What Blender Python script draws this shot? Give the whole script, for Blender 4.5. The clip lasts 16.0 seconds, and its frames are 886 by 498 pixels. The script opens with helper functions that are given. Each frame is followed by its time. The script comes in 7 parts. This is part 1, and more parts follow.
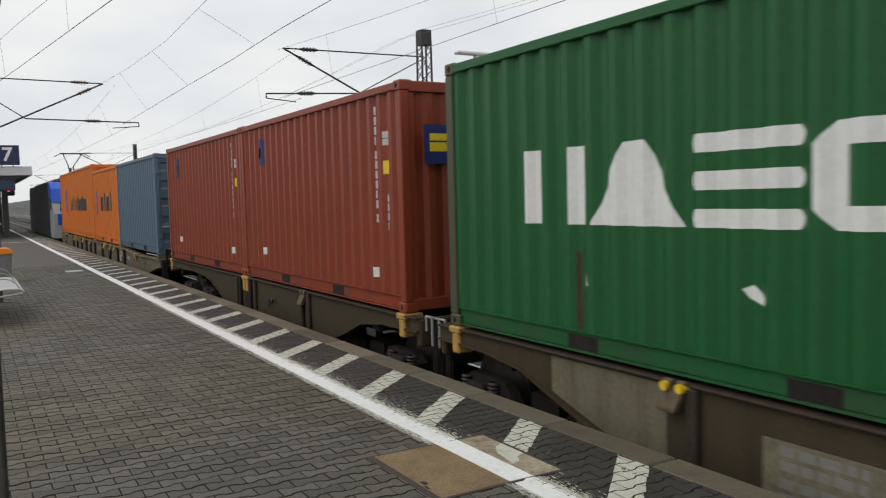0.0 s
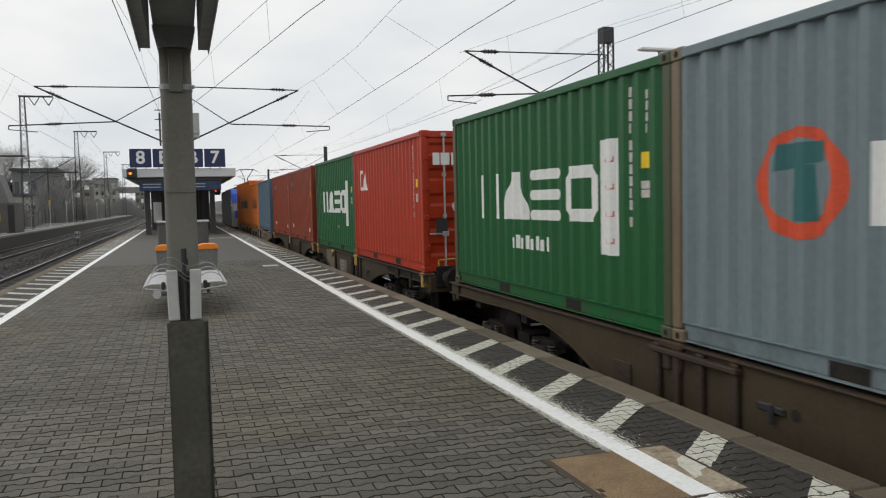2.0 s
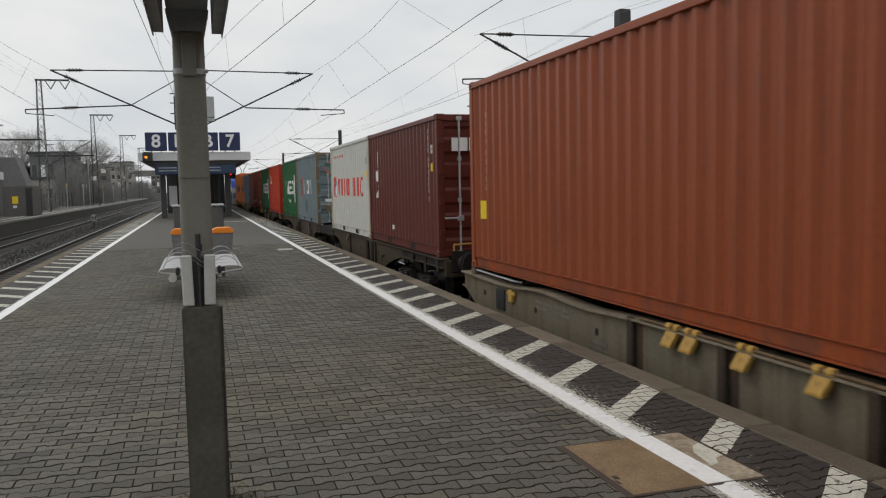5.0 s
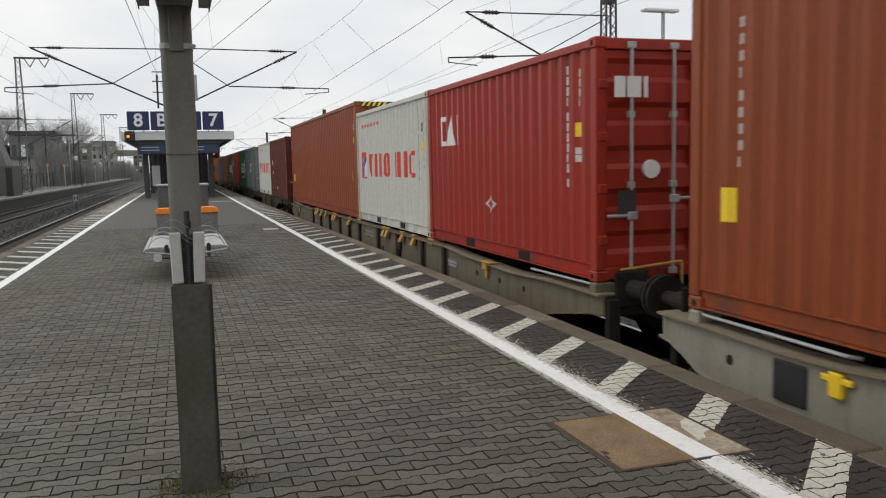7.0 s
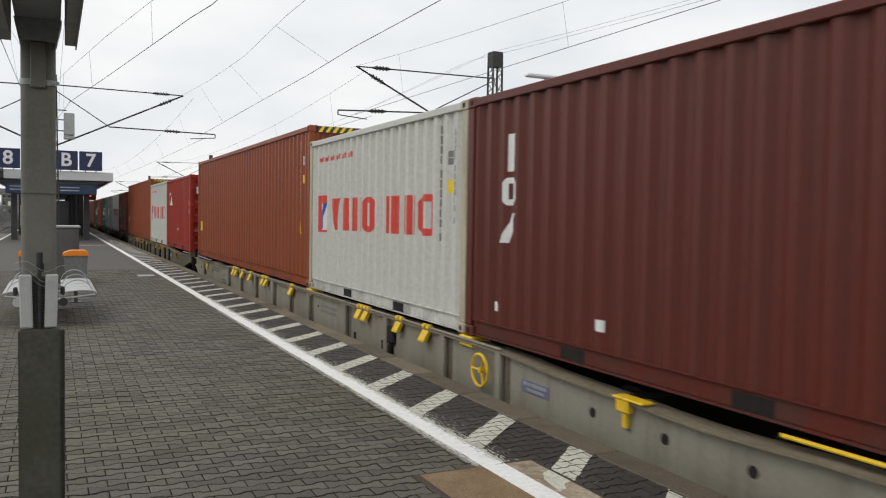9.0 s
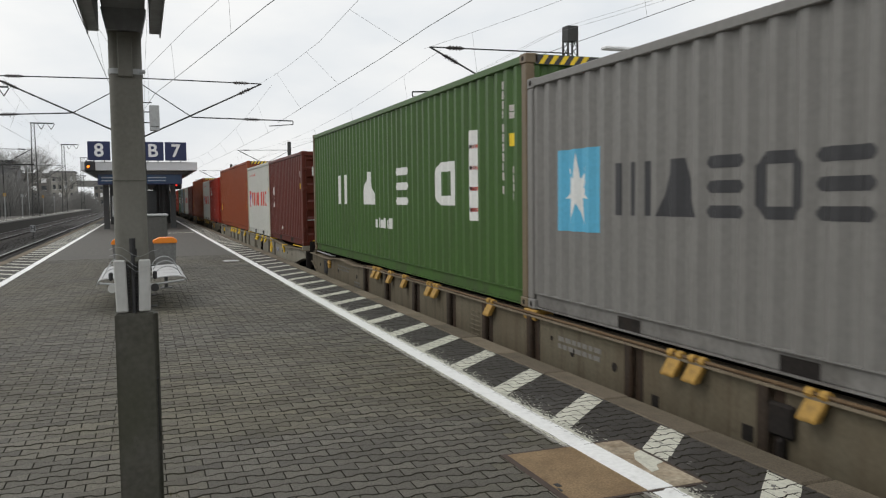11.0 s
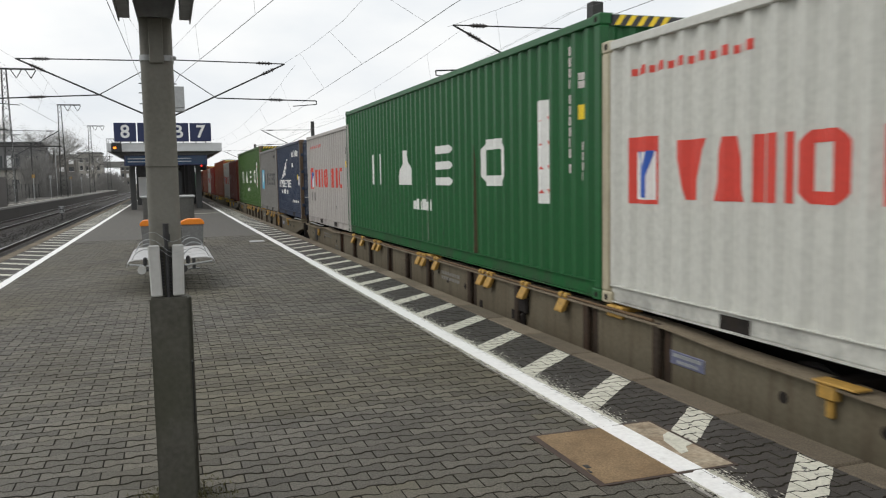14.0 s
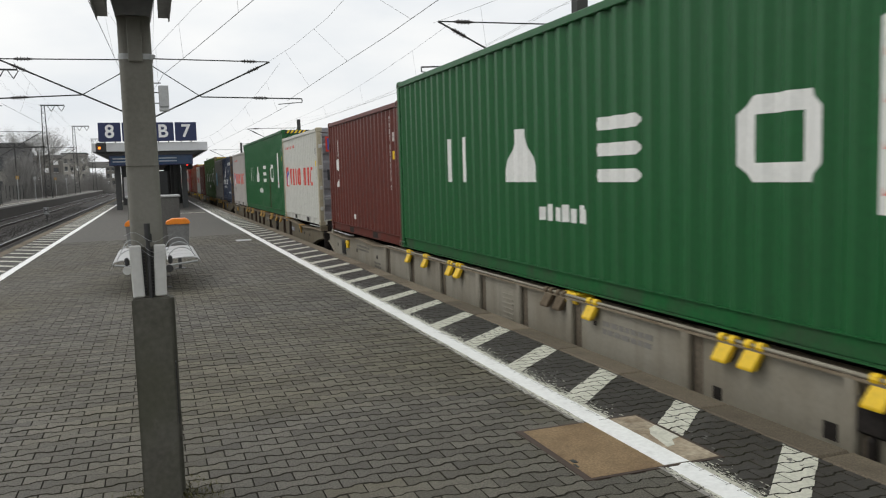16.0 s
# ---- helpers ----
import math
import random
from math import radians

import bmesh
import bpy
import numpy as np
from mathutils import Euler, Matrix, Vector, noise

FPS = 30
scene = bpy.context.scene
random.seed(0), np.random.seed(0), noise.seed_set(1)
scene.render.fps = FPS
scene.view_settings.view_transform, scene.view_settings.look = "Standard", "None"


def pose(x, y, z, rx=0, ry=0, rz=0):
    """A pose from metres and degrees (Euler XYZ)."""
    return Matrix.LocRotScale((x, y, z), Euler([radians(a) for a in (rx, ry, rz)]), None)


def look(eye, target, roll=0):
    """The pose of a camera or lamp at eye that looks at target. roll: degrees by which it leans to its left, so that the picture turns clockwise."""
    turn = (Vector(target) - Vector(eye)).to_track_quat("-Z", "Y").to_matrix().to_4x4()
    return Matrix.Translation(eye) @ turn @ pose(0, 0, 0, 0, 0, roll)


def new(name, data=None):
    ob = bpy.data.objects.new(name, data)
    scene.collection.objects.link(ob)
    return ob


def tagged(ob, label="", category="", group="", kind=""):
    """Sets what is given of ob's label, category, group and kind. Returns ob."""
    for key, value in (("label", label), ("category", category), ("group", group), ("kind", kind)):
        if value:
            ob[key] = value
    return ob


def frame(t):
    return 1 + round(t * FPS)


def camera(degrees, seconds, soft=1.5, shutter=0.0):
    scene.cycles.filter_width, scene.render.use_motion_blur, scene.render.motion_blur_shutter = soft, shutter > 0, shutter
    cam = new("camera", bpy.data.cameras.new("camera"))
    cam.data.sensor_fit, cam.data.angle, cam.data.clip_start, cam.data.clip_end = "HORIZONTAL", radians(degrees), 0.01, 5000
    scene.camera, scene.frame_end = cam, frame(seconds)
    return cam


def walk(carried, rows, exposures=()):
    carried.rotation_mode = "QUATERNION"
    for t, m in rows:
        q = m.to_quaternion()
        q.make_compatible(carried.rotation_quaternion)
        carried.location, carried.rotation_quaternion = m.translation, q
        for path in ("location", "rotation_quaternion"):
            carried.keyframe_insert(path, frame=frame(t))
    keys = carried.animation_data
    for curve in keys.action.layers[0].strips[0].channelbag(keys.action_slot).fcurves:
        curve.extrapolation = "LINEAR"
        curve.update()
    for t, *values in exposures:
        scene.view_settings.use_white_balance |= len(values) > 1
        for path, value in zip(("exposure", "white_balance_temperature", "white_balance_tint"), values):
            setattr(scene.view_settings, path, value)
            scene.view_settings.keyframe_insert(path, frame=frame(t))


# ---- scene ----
cam = camera(57.26, 16.0, soft=1.15, shutter=0.14)
# seconds, x, y, z in metres, then degrees about x, y, z
PATH = [
    (0.0, -0.012, -0.032, 1.652, 86.334, 1.473, -30.325),
    (0.5, 0.006, -0.028, 1.656, 87.122, 1.381, -25.711),
    (1.0, 0.005, -0.029, 1.664, 86.863, 1.459, -22.923),
    (1.5, -0.006, -0.029, 1.660, 86.531, 1.549, -21.517),
    (2.0, -0.026, -0.025, 1.663, 86.633, 1.257, -17.860),
    (2.5, -0.029, -0.017, 1.663, 86.288, 1.352, -16.310),
    (3.0, -0.034, -0.018, 1.659, 86.051, 1.332, -15.641),
    (3.5, -0.027, -0.020, 1.662, 85.621, 1.142, -16.469),
    (4.0, -0.039, 0.024, 1.669, 85.472, 0.932, -16.787),
    (4.2, -0.019, 0.022, 1.686, 85.594, 1.124, -16.728),
    (6.3, -0.018, -0.018, 1.644, 84.906, 0.909, -17.326),
    (6.5, -0.050, 0.003, 1.656, 84.617, 0.779, -18.334),
    (7, -0.045, 0.020, 1.656, 84.077, 1.205, -17.910),
    (7.5, -0.042, 0.025, 1.658, 84.189, 1.528, -16.753),
    (8, -0.002, -0.017, 1.646, 84.045, 1.579, -13.730),
    (8.2, 0.015, -0.024, 1.651, 83.893, 0.375, -17.981),
    (8.5, 0.043, -0.026, 1.651, 87.313, -0.619, -23.943),
    (8.7, 0.034, -0.061, 1.649, 87.777, -0.948, -25.810),
    (10.8, 0.042, -0.040, 1.663, 87.457, 0.641, -20.989),
    (11.0, 0.027, 0.017, 1.632, 86.409, 0.669, -20.333),
    (11.5, 0.016, 0.027, 1.648, 85.021, 0.694, -17.981),
    (12.0, 0.014, 0.052, 1.644, 85.234, 1.299, -16.385),
    (12.5, 0.035, 0.036, 1.643, 84.172, 1.585, -16.993),
    (13.0, 0.007, 0.053, 1.654, 84.148, 1.055, -17.258),
    (13.5, -0.003, 0.034, 1.659, 84.370, 0.689, -17.366),
    (14.0, -0.006, 0.019, 1.659, 84.921, 1.044, -18.717),
    (14.5, -0.005, 0.014, 1.655, 84.585, 1.008, -20.159),
    (15.0, 0.004, 0.026, 1.651, 84.525, 1.436, -19.842),
    (15.5, 0.014, 0.026, 1.649, 84.625, 1.988, -19.320),
    (16.0, 0.019, 0.022, 1.657, 84.668, 1.673, -19.596),
]
# the clip's camera adjusts its brightness on the way
EXPOSURES = [(0.0, 0.03), (1.0, 0.08), (2.5, -0.04), (3.0, -0.1), (3.5, -0.16), (4.2, -0.14), (6.3, -0.04), (7.0, 0.08), (7.6, 0.18), (8.0, 0.2), (8.5, 0.17), (10.8, 0.1), (12.0, 0.12), (12.5, 0.08), (13.5, 0.14), (14.0, 0.22), (14.5, 0.06), (15.0, 0.11), (16.0, 0.17)]
walk(cam, [(r[0], pose(*r[1:])) for r in PATH], EXPOSURES)

# ---------------------------------------------------------------- world, light
world = bpy.data.worlds.new("overcast")
scene.world = world
world.use_nodes = True
wn, wl = world.node_tree.nodes, world.node_tree.links
wn.clear()
sky = wn.new("ShaderNodeTexSky")
sky.sky_type, sky.sun_disc = "NISHITA", False
sky.sun_elevation, sky.sun_rotation = radians(50), radians(288)
sky.air_density, sky.dust_density = 1.6, 4.0
grey = wn.new("ShaderNodeHueSaturation")
grey.inputs["Saturation"].default_value = 0.18
grey.inputs["Value"].default_value = 0.09
wtc = wn.new("ShaderNodeTexCoord")
wmap = wn.new("ShaderNodeMapping")
wmap.inputs["Scale"].default_value = (1.3, 1.3, 3.2)
wnoise = wn.new("ShaderNodeTexNoise")
wnoise.inputs["Scale"].default_value = 2.1
wnoise.inputs["Detail"].default_value = 7.0
wnoise.inputs["Roughness"].default_value = 0.52
wramp = wn.new("ShaderNodeValToRGB")
wramp.color_ramp.elements[0].position, wramp.color_ramp.elements[0].color = 0.34, (0.66, 0.695, 0.73, 1)
wramp.color_ramp.elements[1].position, wramp.color_ramp.elements[1].color = 0.58, (0.825, 0.83, 0.825, 1)
wmix = wn.new("ShaderNodeMixRGB")
wmix.inputs[0].default_value = 0.86
wbg = wn.new("ShaderNodeBackground")
wbg.inputs["Strength"].default_value = 1.15
wout = wn.new("ShaderNodeOutputWorld")
wl.new(sky.outputs[0], grey.inputs["Color"])
wl.new(wtc.outputs["Generated"], wmap.inputs[0])
wl.new(wmap.outputs[0], wnoise.inputs["Vector"])
wl.new(wnoise.outputs["Fac"], wramp.inputs[0])
wl.new(grey.outputs[0], wmix.inputs[1])
wl.new(wramp.outputs[0], wmix.inputs[2])
wl.new(wmix.outputs[0], wbg.inputs["Color"])
wl.new(wbg.outputs[0], wout.inputs[0])
sun_lamp = bpy.data.lights.new("sun", "SUN")
sun_lamp.energy, sun_lamp.angle, sun_lamp.color = 0.6, radians(28), (1.0, 0.97, 0.93)
sun = new("sun", sun_lamp)
sun.matrix_world = look((0, 0, 30), (24, -8, 0))

# ---------------------------------------------------------------- materials


def srgb(r, g, b, gain=1.0):
    """Linear colour from 8-bit values, times gain."""
    out = []
    for v in (r, g, b):
        v /= 255
        out.append(min(0.9, gain * (v / 12.92 if v <= 0.04045 else ((v + 0.055) / 1.055) ** 2.4)))
    return out


MATS = {}


def material(name, colour, rough=0.6, metal=0.0, grain=40.0, vary=0.12, stain=1.2, stain_amount=0.25, stain_colour=(0.05, 0.04, 0.03),
             bump=0.1, emit=0.0, island=0.0, random_value=0.0, streak=False, spots=0.0, spec=0.5, tint=None, studs=0.0):
    """A painted or mineral surface: base colour, fine grain, larger stains and a little relief."""
    if name in MATS:
        return MATS[name]
    m = bpy.data.materials.new(name)
    m.use_nodes = True
    n, l = m.node_tree.nodes, m.node_tree.links
    b = n["Principled BSDF"]
    b.inputs["Roughness"].default_value = rough
    b.inputs["Metallic"].default_value = metal
    b.inputs["Specular IOR Level"].default_value = spec
    tc = n.new("ShaderNodeTexCoord")
    fine = n.new("ShaderNodeTexNoise")
    fine.inputs["Scale"].default_value = grain
    fine.inputs["Detail"].default_value = 4
    big = n.new("ShaderNodeTexNoise")
    big.inputs["Scale"].default_value = stain
    big.inputs["Detail"].default_value = 6
    big.inputs["Roughness"].default_value = 0.65
    l.new(tc.outputs["Object"], fine.inputs["Vector"])
    if streak:
        mp = n.new("ShaderNodeMapping")
        mp.inputs["Scale"].default_value = (1.0, 3.2, 0.35)
        l.new(tc.outputs["Object"], mp.inputs[0])
        l.new(mp.outputs[0], big.inputs["Vector"])
    else:
        l.new(tc.outputs["Object"], big.inputs["Vector"])
    ramp = n.new("ShaderNodeValToRGB")
    c = list(colour)[:3]
    ramp.color_ramp.elements[0].position = 0.3
    ramp.color_ramp.elements[0].color = (*[v * (1 - vary) for v in c], 1)
    ramp.color_ramp.elements[1].position = 0.7
    ramp.color_ramp.elements[1].color = (*[min(1, v * (1 + vary)) for v in c], 1)
    l.new(fine.outputs["Fac"], ramp.inputs[0])
    sr = n.new("ShaderNodeValToRGB")
    sr.color_ramp.elements[0].position, sr.color_ramp.elements[0].color = 0.48, (0, 0, 0, 1)
    sr.color_ramp.elements[1].position, sr.color_ramp.elements[1].color = 0.72, (1, 1, 1, 1)
    l.new(big.outputs["Fac"], sr.inputs[0])
    sm = n.new("ShaderNodeMath")
    sm.operation = "MULTIPLY"
    sm.inputs[1].default_value = stain_amount
    l.new(sr.outputs[0], sm.inputs[0])
    mix = n.new("ShaderNodeMixRGB")
    mix.inputs[2].default_value = (*stain_colour, 1)
    l.new(sm.outputs[0], mix.inputs[0])
    l.new(ramp.outputs[0], mix.inputs[1])
    last = mix.outputs[0]
    if tint:
        # broad patches of another hue: dampness, moss, rust dust, and the rails' shade
        tcolour, tamount, tscale = tint
        tn = n.new("ShaderNodeTexNoise")
        tn.inputs["Scale"].default_value = tscale
        tn.inputs["Detail"].default_value = 5
        tn.inputs["Roughness"].default_value = 0.6
        tm = n.new("ShaderNodeMapping")
        tm.inputs["Location"].default_value = (7.3, 2.1, 4.0)
        l.new(tc.outputs["Object"], tm.inputs[0])
        l.new(tm.outputs[0], tn.inputs["Vector"])
        tr = n.new("ShaderNodeMapRange")
        tr.inputs["From Min"].default_value, tr.inputs["From Max"].default_value = 0.42, 0.66
        tr.inputs["To Max"].default_value = tamount
        l.new(tn.outputs["Fac"], tr.inputs["Value"])
        tx = n.new("ShaderNodeMixRGB")
        tx.inputs[2].default_value = (*tcolour, 1)
        l.new(tr.outputs[0], tx.inputs[0])
        l.new(last, tx.inputs[1])
        last = tx.outputs[0]
    if spots:
        # small scars and dirt flecks
        sp = n.new("ShaderNodeTexNoise")
        sp.inputs["Scale"].default_value = 9.0
        sp.inputs["Detail"].default_value = 8
        sp.inputs["Roughness"].default_value = 0.75
        l.new(tc.outputs["Object"], sp.inputs["Vector"])
        pr = n.new("ShaderNodeValToRGB")
        pr.color_ramp.elements[0].position, pr.color_ramp.elements[0].color = 0.60, (0, 0, 0, 1)
        pr.color_ramp.elements[1].position, pr.color_ramp.elements[1].color = 0.70, (1, 1, 1, 1)
        l.new(sp.outputs["Fac"], pr.inputs[0])
        pm = n.new("ShaderNodeMath")
        pm.operation = "MULTIPLY"
        pm.inputs[1].default_value = spots
        l.new(pr.outputs[0], pm.inputs[0])
        m2 = n.new("ShaderNodeMixRGB")
        m2.inputs[2].default_value = (*stain_colour, 1)
        l.new(pm.outputs[0], m2.inputs[0])
        l.new(last, m2.inputs[1])
        last = m2.outputs[0]
    for source, amount in (("island", island), ("object", random_value)):
        if amount:
            if source == "island":
                g = n.new("ShaderNodeNewGeometry")
                out = g.outputs["Random Per Island"]
            else:
                g = n.new("ShaderNodeObjectInfo")
                out = g.outputs["Random"]
            mr = n.new("ShaderNodeMapRange")
            mr.inputs["To Min"].default_value = 1 - amount
            mr.inputs["To Max"].default_value = 1 + amount
            l.new(out, mr.inputs["Value"])
            hv = n.new("ShaderNodeHueSaturation")
            l.new(mr.outputs[0], hv.inputs["Value"])
            l.new(last, hv.inputs["Color"])
            last = hv.outputs[0]
    l.new(last, b.inputs["Base Color"])
    if bump:
        bp = n.new("ShaderNodeBump")
        bp.inputs["Strength"].default_value = bump
        bp.inputs["Distance"].default_value = 0.01
        if studs:
            vo = n.new("ShaderNodeTexVoronoi")
            vo.inputs["Scale"].default_value = studs
            vo.inputs["Randomness"].default_value = 0.0
            l.new(tc.outputs["Object"], vo.inputs["Vector"])
            l.new(vo.outputs["Distance"], bp.inputs["Height"])
        else:
            l.new(fine.outputs["Fac"], bp.inputs["Height"])
        l.new(bp.outputs[0], b.inputs["Normal"])
    if emit:
        b.inputs["Emission Color"].default_value = (*c, 1)
        b.inputs["Emission Strength"].default_value = emit
    MATS[name] = m
    return m


RUST = (0.10, 0.045, 0.022)
asphalt_dark = material("dark_band", (0.040, 0.036, 0.032), 0.75, grain=60, vary=0.35, stain=2.0, stain_amount=0.35, stain_colour=(0.09, 0.085, 0.08), bump=0.3)
paving = material("paving", (0.106, 0.098, 0.081), 0.75, grain=95, vary=0.5, stain=0.5, stain_amount=0.62, stain_colour=(0.046, 0.043, 0.035), bump=0.5, island=0.27, spots=0.3, spec=0.4, tint=((0.098, 0.084, 0.046), 0.5, 0.42))
# dark stone sides: dirt, and the shade of the joints as colour
stone_edge = material("stone_edge", (0.044, 0.040, 0.031), 0.95, grain=60, vary=0.4, stain=1.5, stain_amount=0.5, stain_colour=(0.042, 0.045, 0.018), bump=0.2, spec=0.2)
joint = material("joint_sand", (0.026, 0.024, 0.018), 0.95, grain=50, vary=0.4, stain=1.1, stain_amount=0.4, stain_colour=(0.026, 0.034, 0.012), bump=0.2, spec=0.2)
white_paint = material("white_road_paint", (0.86, 0.86, 0.84), 0.6, grain=30, vary=0.06, stain=9.0, stain_amount=0.18, stain_colour=(0.34, 0.33, 0.30), bump=0.2, spots=0.25)
bar_paint = material("worn_bar_paint", (0.58, 0.57, 0.48), 0.7, grain=45, vary=0.14, stain=6.0, stain_amount=0.4, stain_colour=(0.22, 0.21, 0.17), bump=0.25, spots=0.35)
kerb_mat = material("kerb_concrete", (0.150, 0.123, 0.088), 0.9, grain=90, vary=0.25, stain=1.8, stain_amount=0.55, stain_colour=(0.055, 0.046, 0.034), bump=0.35, random_value=0.24, spec=0.3, studs=42.0)
concrete = material("concrete", (0.25, 0.245, 0.23), 0.85, grain=60, vary=0.15, stain=2.0, stain_amount=0.4, stain_colour=(0.11, 0.105, 0.095), bump=0.25)
ballast = material("ballast", (0.044, 0.041, 0.038), 0.95, grain=14, vary=0.55, stain=0.35, stain_amount=0.45, stain_colour=(0.035, 0.030, 0.027), bump=0.9, island=0.35)
rail_mat = material("rail_steel", (0.055, 0.045, 0.038), 0.55, 0.4, grain=60, vary=0.2)
rail_top = material("rail_top", (0.42, 0.42, 0.42), 0.28, 1.0, grain=80, vary=0.08, stain_amount=0.1)
sleeper_mat = material("sleeper", (0.075, 0.07, 0.065), 0.9, grain=40, vary=0.2)
post_mat = material("post_grey_green", (0.165, 0.16, 0.135), 0.65, grain=50, vary=0.1, stain=3.2, stain_amount=0.4, stain_colour=(0.085, 0.08, 0.062), bump=0.08, streak=True, spots=0.3, tint=((0.22, 0.215, 0.19), 0.5, 1.9), spec=0.35)
stub_mat = material("dark_stub", (0.080, 0.077, 0.064), 0.75, grain=35, vary=0.2, stain=5.0, stain_amount=0.5, stain_colour=(0.12, 0.118, 0.10), bump=0.25, spots=0.4, tint=((0.060, 0.062, 0.040), 0.6, 2.6), spec=0.3)
dark_steel = material("dark_steel", (0.035, 0.035, 0.036), 0.5, 0.3, grain=40, vary=0.2)
bracket_mat = material("bracket_steel", (0.075, 0.077, 0.078), 0.55, 0.2, grain=40, vary=0.15)
galv = material("galvanised", (0.40, 0.41, 0.41), 0.5, 0.5, grain=30, vary=0.12, stain=3, stain_amount=0.3, stain_colour=(0.22, 0.21, 0.2))
cover_white = material("pale_cover", (0.50, 0.50, 0.48), 0.6, grain=40, vary=0.08, stain=5, stain_amount=0.3, stain_colour=(0.25, 0.24, 0.22))
orange_lid = material("orange_plastic", (0.85, 0.25, 0.01), 0.45, grain=20, vary=0.05, stain_amount=0.1)
sign_blue = material("sign_blue", (0.012, 0.022, 0.085), 0.4, grain=20, vary=0.05, stain_amount=0.05)
sign_white = material("sign_white", (0.82, 0.82, 0.82), 0.5, grain=20, vary=0.03, stain_amount=0.05)
roof_white = material("canopy_white", (0.62, 0.63, 0.64), 0.5, grain=20, vary=0.05, stain=1.5, stain_amount=0.2, stain_colour=(0.4, 0.4, 0.38))
wire_mat = material("wire", (0.17, 0.17, 0.17), 0.6, 0.4)
mast_mat = material("mast_steel", (0.05, 0.052, 0.05), 0.7, 0.2, grain=30, vary=0.2)
insulator_mat = material("insulator", (0.042, 0.036, 0.034), 0.3)
mat_board = material("brown_board", (0.255, 0.178, 0.100), 0.88, grain=80, vary=0.3, stain=2.6, stain_amount=0.6, stain_colour=(0.10, 0.068, 0.042), bump=0.3, spots=0.45, tint=((0.13, 0.078, 0.040), 0.4, 3.1), spec=0.3)
sill_old = material("wagon_old_tan", (0.046, 0.034, 0.019), 0.8, grain=25, vary=0.18, stain=1.3, stain_amount=0.75, stain_colour=(0.030, 0.020, 0.012), bump=0.14, streak=True, spots=0.6, spec=0.25, tint=((0.085, 0.066, 0.036), 0.3, 0.6))
sill_tan = material("wagon_tan", (0.142, 0.122, 0.083), 0.75, grain=25, vary=0.14, stain=1.7, stain_amount=0.62, stain_colour=(0.050, 0.033, 0.019), bump=0.12, streak=True, spots=0.5, spec=0.3, tint=((0.112, 0.082, 0.048), 0.4, 0.9))
flange_rust = material("flange_rust", (0.135, 0.088, 0.050), 0.85, grain=30, vary=0.2, stain=2.2, stain_amount=0.6, stain_colour=(0.075, 0.040, 0.018), bump=0.15, spots=0.5, spec=0.25)
rib_rust = material("rib_rust", (0.040, 0.029, 0.020), 0.8, grain=30, vary=0.3, stain=3.0, stain_amount=0.6, stain_colour=(0.085, 0.038, 0.016), bump=0.2, streak=True, spec=0.3)
flap_brown = material("flap_brown", (0.125, 0.095, 0.060), 0.8, grain=30, vary=0.2, stain=5, stain_amount=0.5, stain_colour=(0.05, 0.034, 0.022), spec=0.3)
sill_grey = material("wagon_grey", (0.275, 0.255, 0.205), 0.7, grain=25, vary=0.08, stain=1.5, stain_amount=0.45, stain_colour=(0.12, 0.098, 0.070), bump=0.1, streak=True, spots=0.25, spec=0.3, tint=((0.17, 0.14, 0.095), 0.45, 0.9))
yellow_old = material("yellow_worn", (0.44, 0.255, 0.050), 0.7, grain=30, vary=0.2, stain=5, stain_amount=0.45, stain_colour=(0.12, 0.08, 0.04))
yellow_new = material("yellow_paint", (0.80, 0.52, 0.015), 0.5, grain=30, vary=0.08, stain=6, stain_amount=0.2, stain_colour=(0.3, 0.2, 0.05))
black_under = material("underframe", (0.020, 0.017, 0.015), 0.85, grain=30, vary=0.3, stain=3, stain_amount=0.4, stain_colour=(0.05, 0.034, 0.024), spec=0.2)
wheel_mat = material("wheel_steel", (0.05, 0.042, 0.038), 0.6, 0.4, grain=30, vary=0.25)


GRIMY_SHADED = {}          # lowest rails: road dirt, plus the shade below the panel put into the colour


def paint(name, colour, amount=0.22, stain_colour=RUST, rough=0.43, flecks=0.4):
    GRIMY_SHADED[name] = material(name + "_grimy_shaded", colour, 0.8, grain=18, vary=0.12, stain=1.4, stain_amount=0.5, stain_colour=(0.045, 0.036, 0.030), bump=0.08, spots=0.55, spec=0.25, tint=((0.050, 0.044, 0.037), 0.45, 2.3))
    return material(name, colour, rough, grain=18, vary=0.08, stain=1.9, stain_amount=amount * 1.4, stain_colour=stain_colour, bump=0.06, streak=True, spots=flecks, spec=0.35)


GAIN = 1.0
P_REDBROWN = paint("paint_red_brown", srgb(134, 57, 33, GAIN))
P_GREEN = paint("paint_green", srgb(24, 88, 44, GAIN), 0.12, (0.03, 0.05, 0.03))
P_OLIVE = paint("paint_olive_green", srgb(66, 96, 44, GAIN), 0.2, (0.05, 0.05, 0.03))
P_RED = paint("paint_bright_red", srgb(170, 52, 22, GAIN), 0.2, (0.16, 0.03, 0.02))
P_RED_DULL = paint("paint_red", srgb(152, 43, 28, GAIN), 0.25, (0.14, 0.04, 0.03))
P_BLUEGREY = paint("paint_blue_grey", srgb(112, 126, 130, GAIN), 0.25, (0.12, 0.12, 0.12))
P_WHITE = paint("paint_white", srgb(202, 202, 194, 0.94), 0.09, (0.36, 0.34, 0.30), flecks=0.12)
P_MAROON = paint("paint_maroon", srgb(93, 39, 28, GAIN), 0.2, (0.06, 0.03, 0.022))
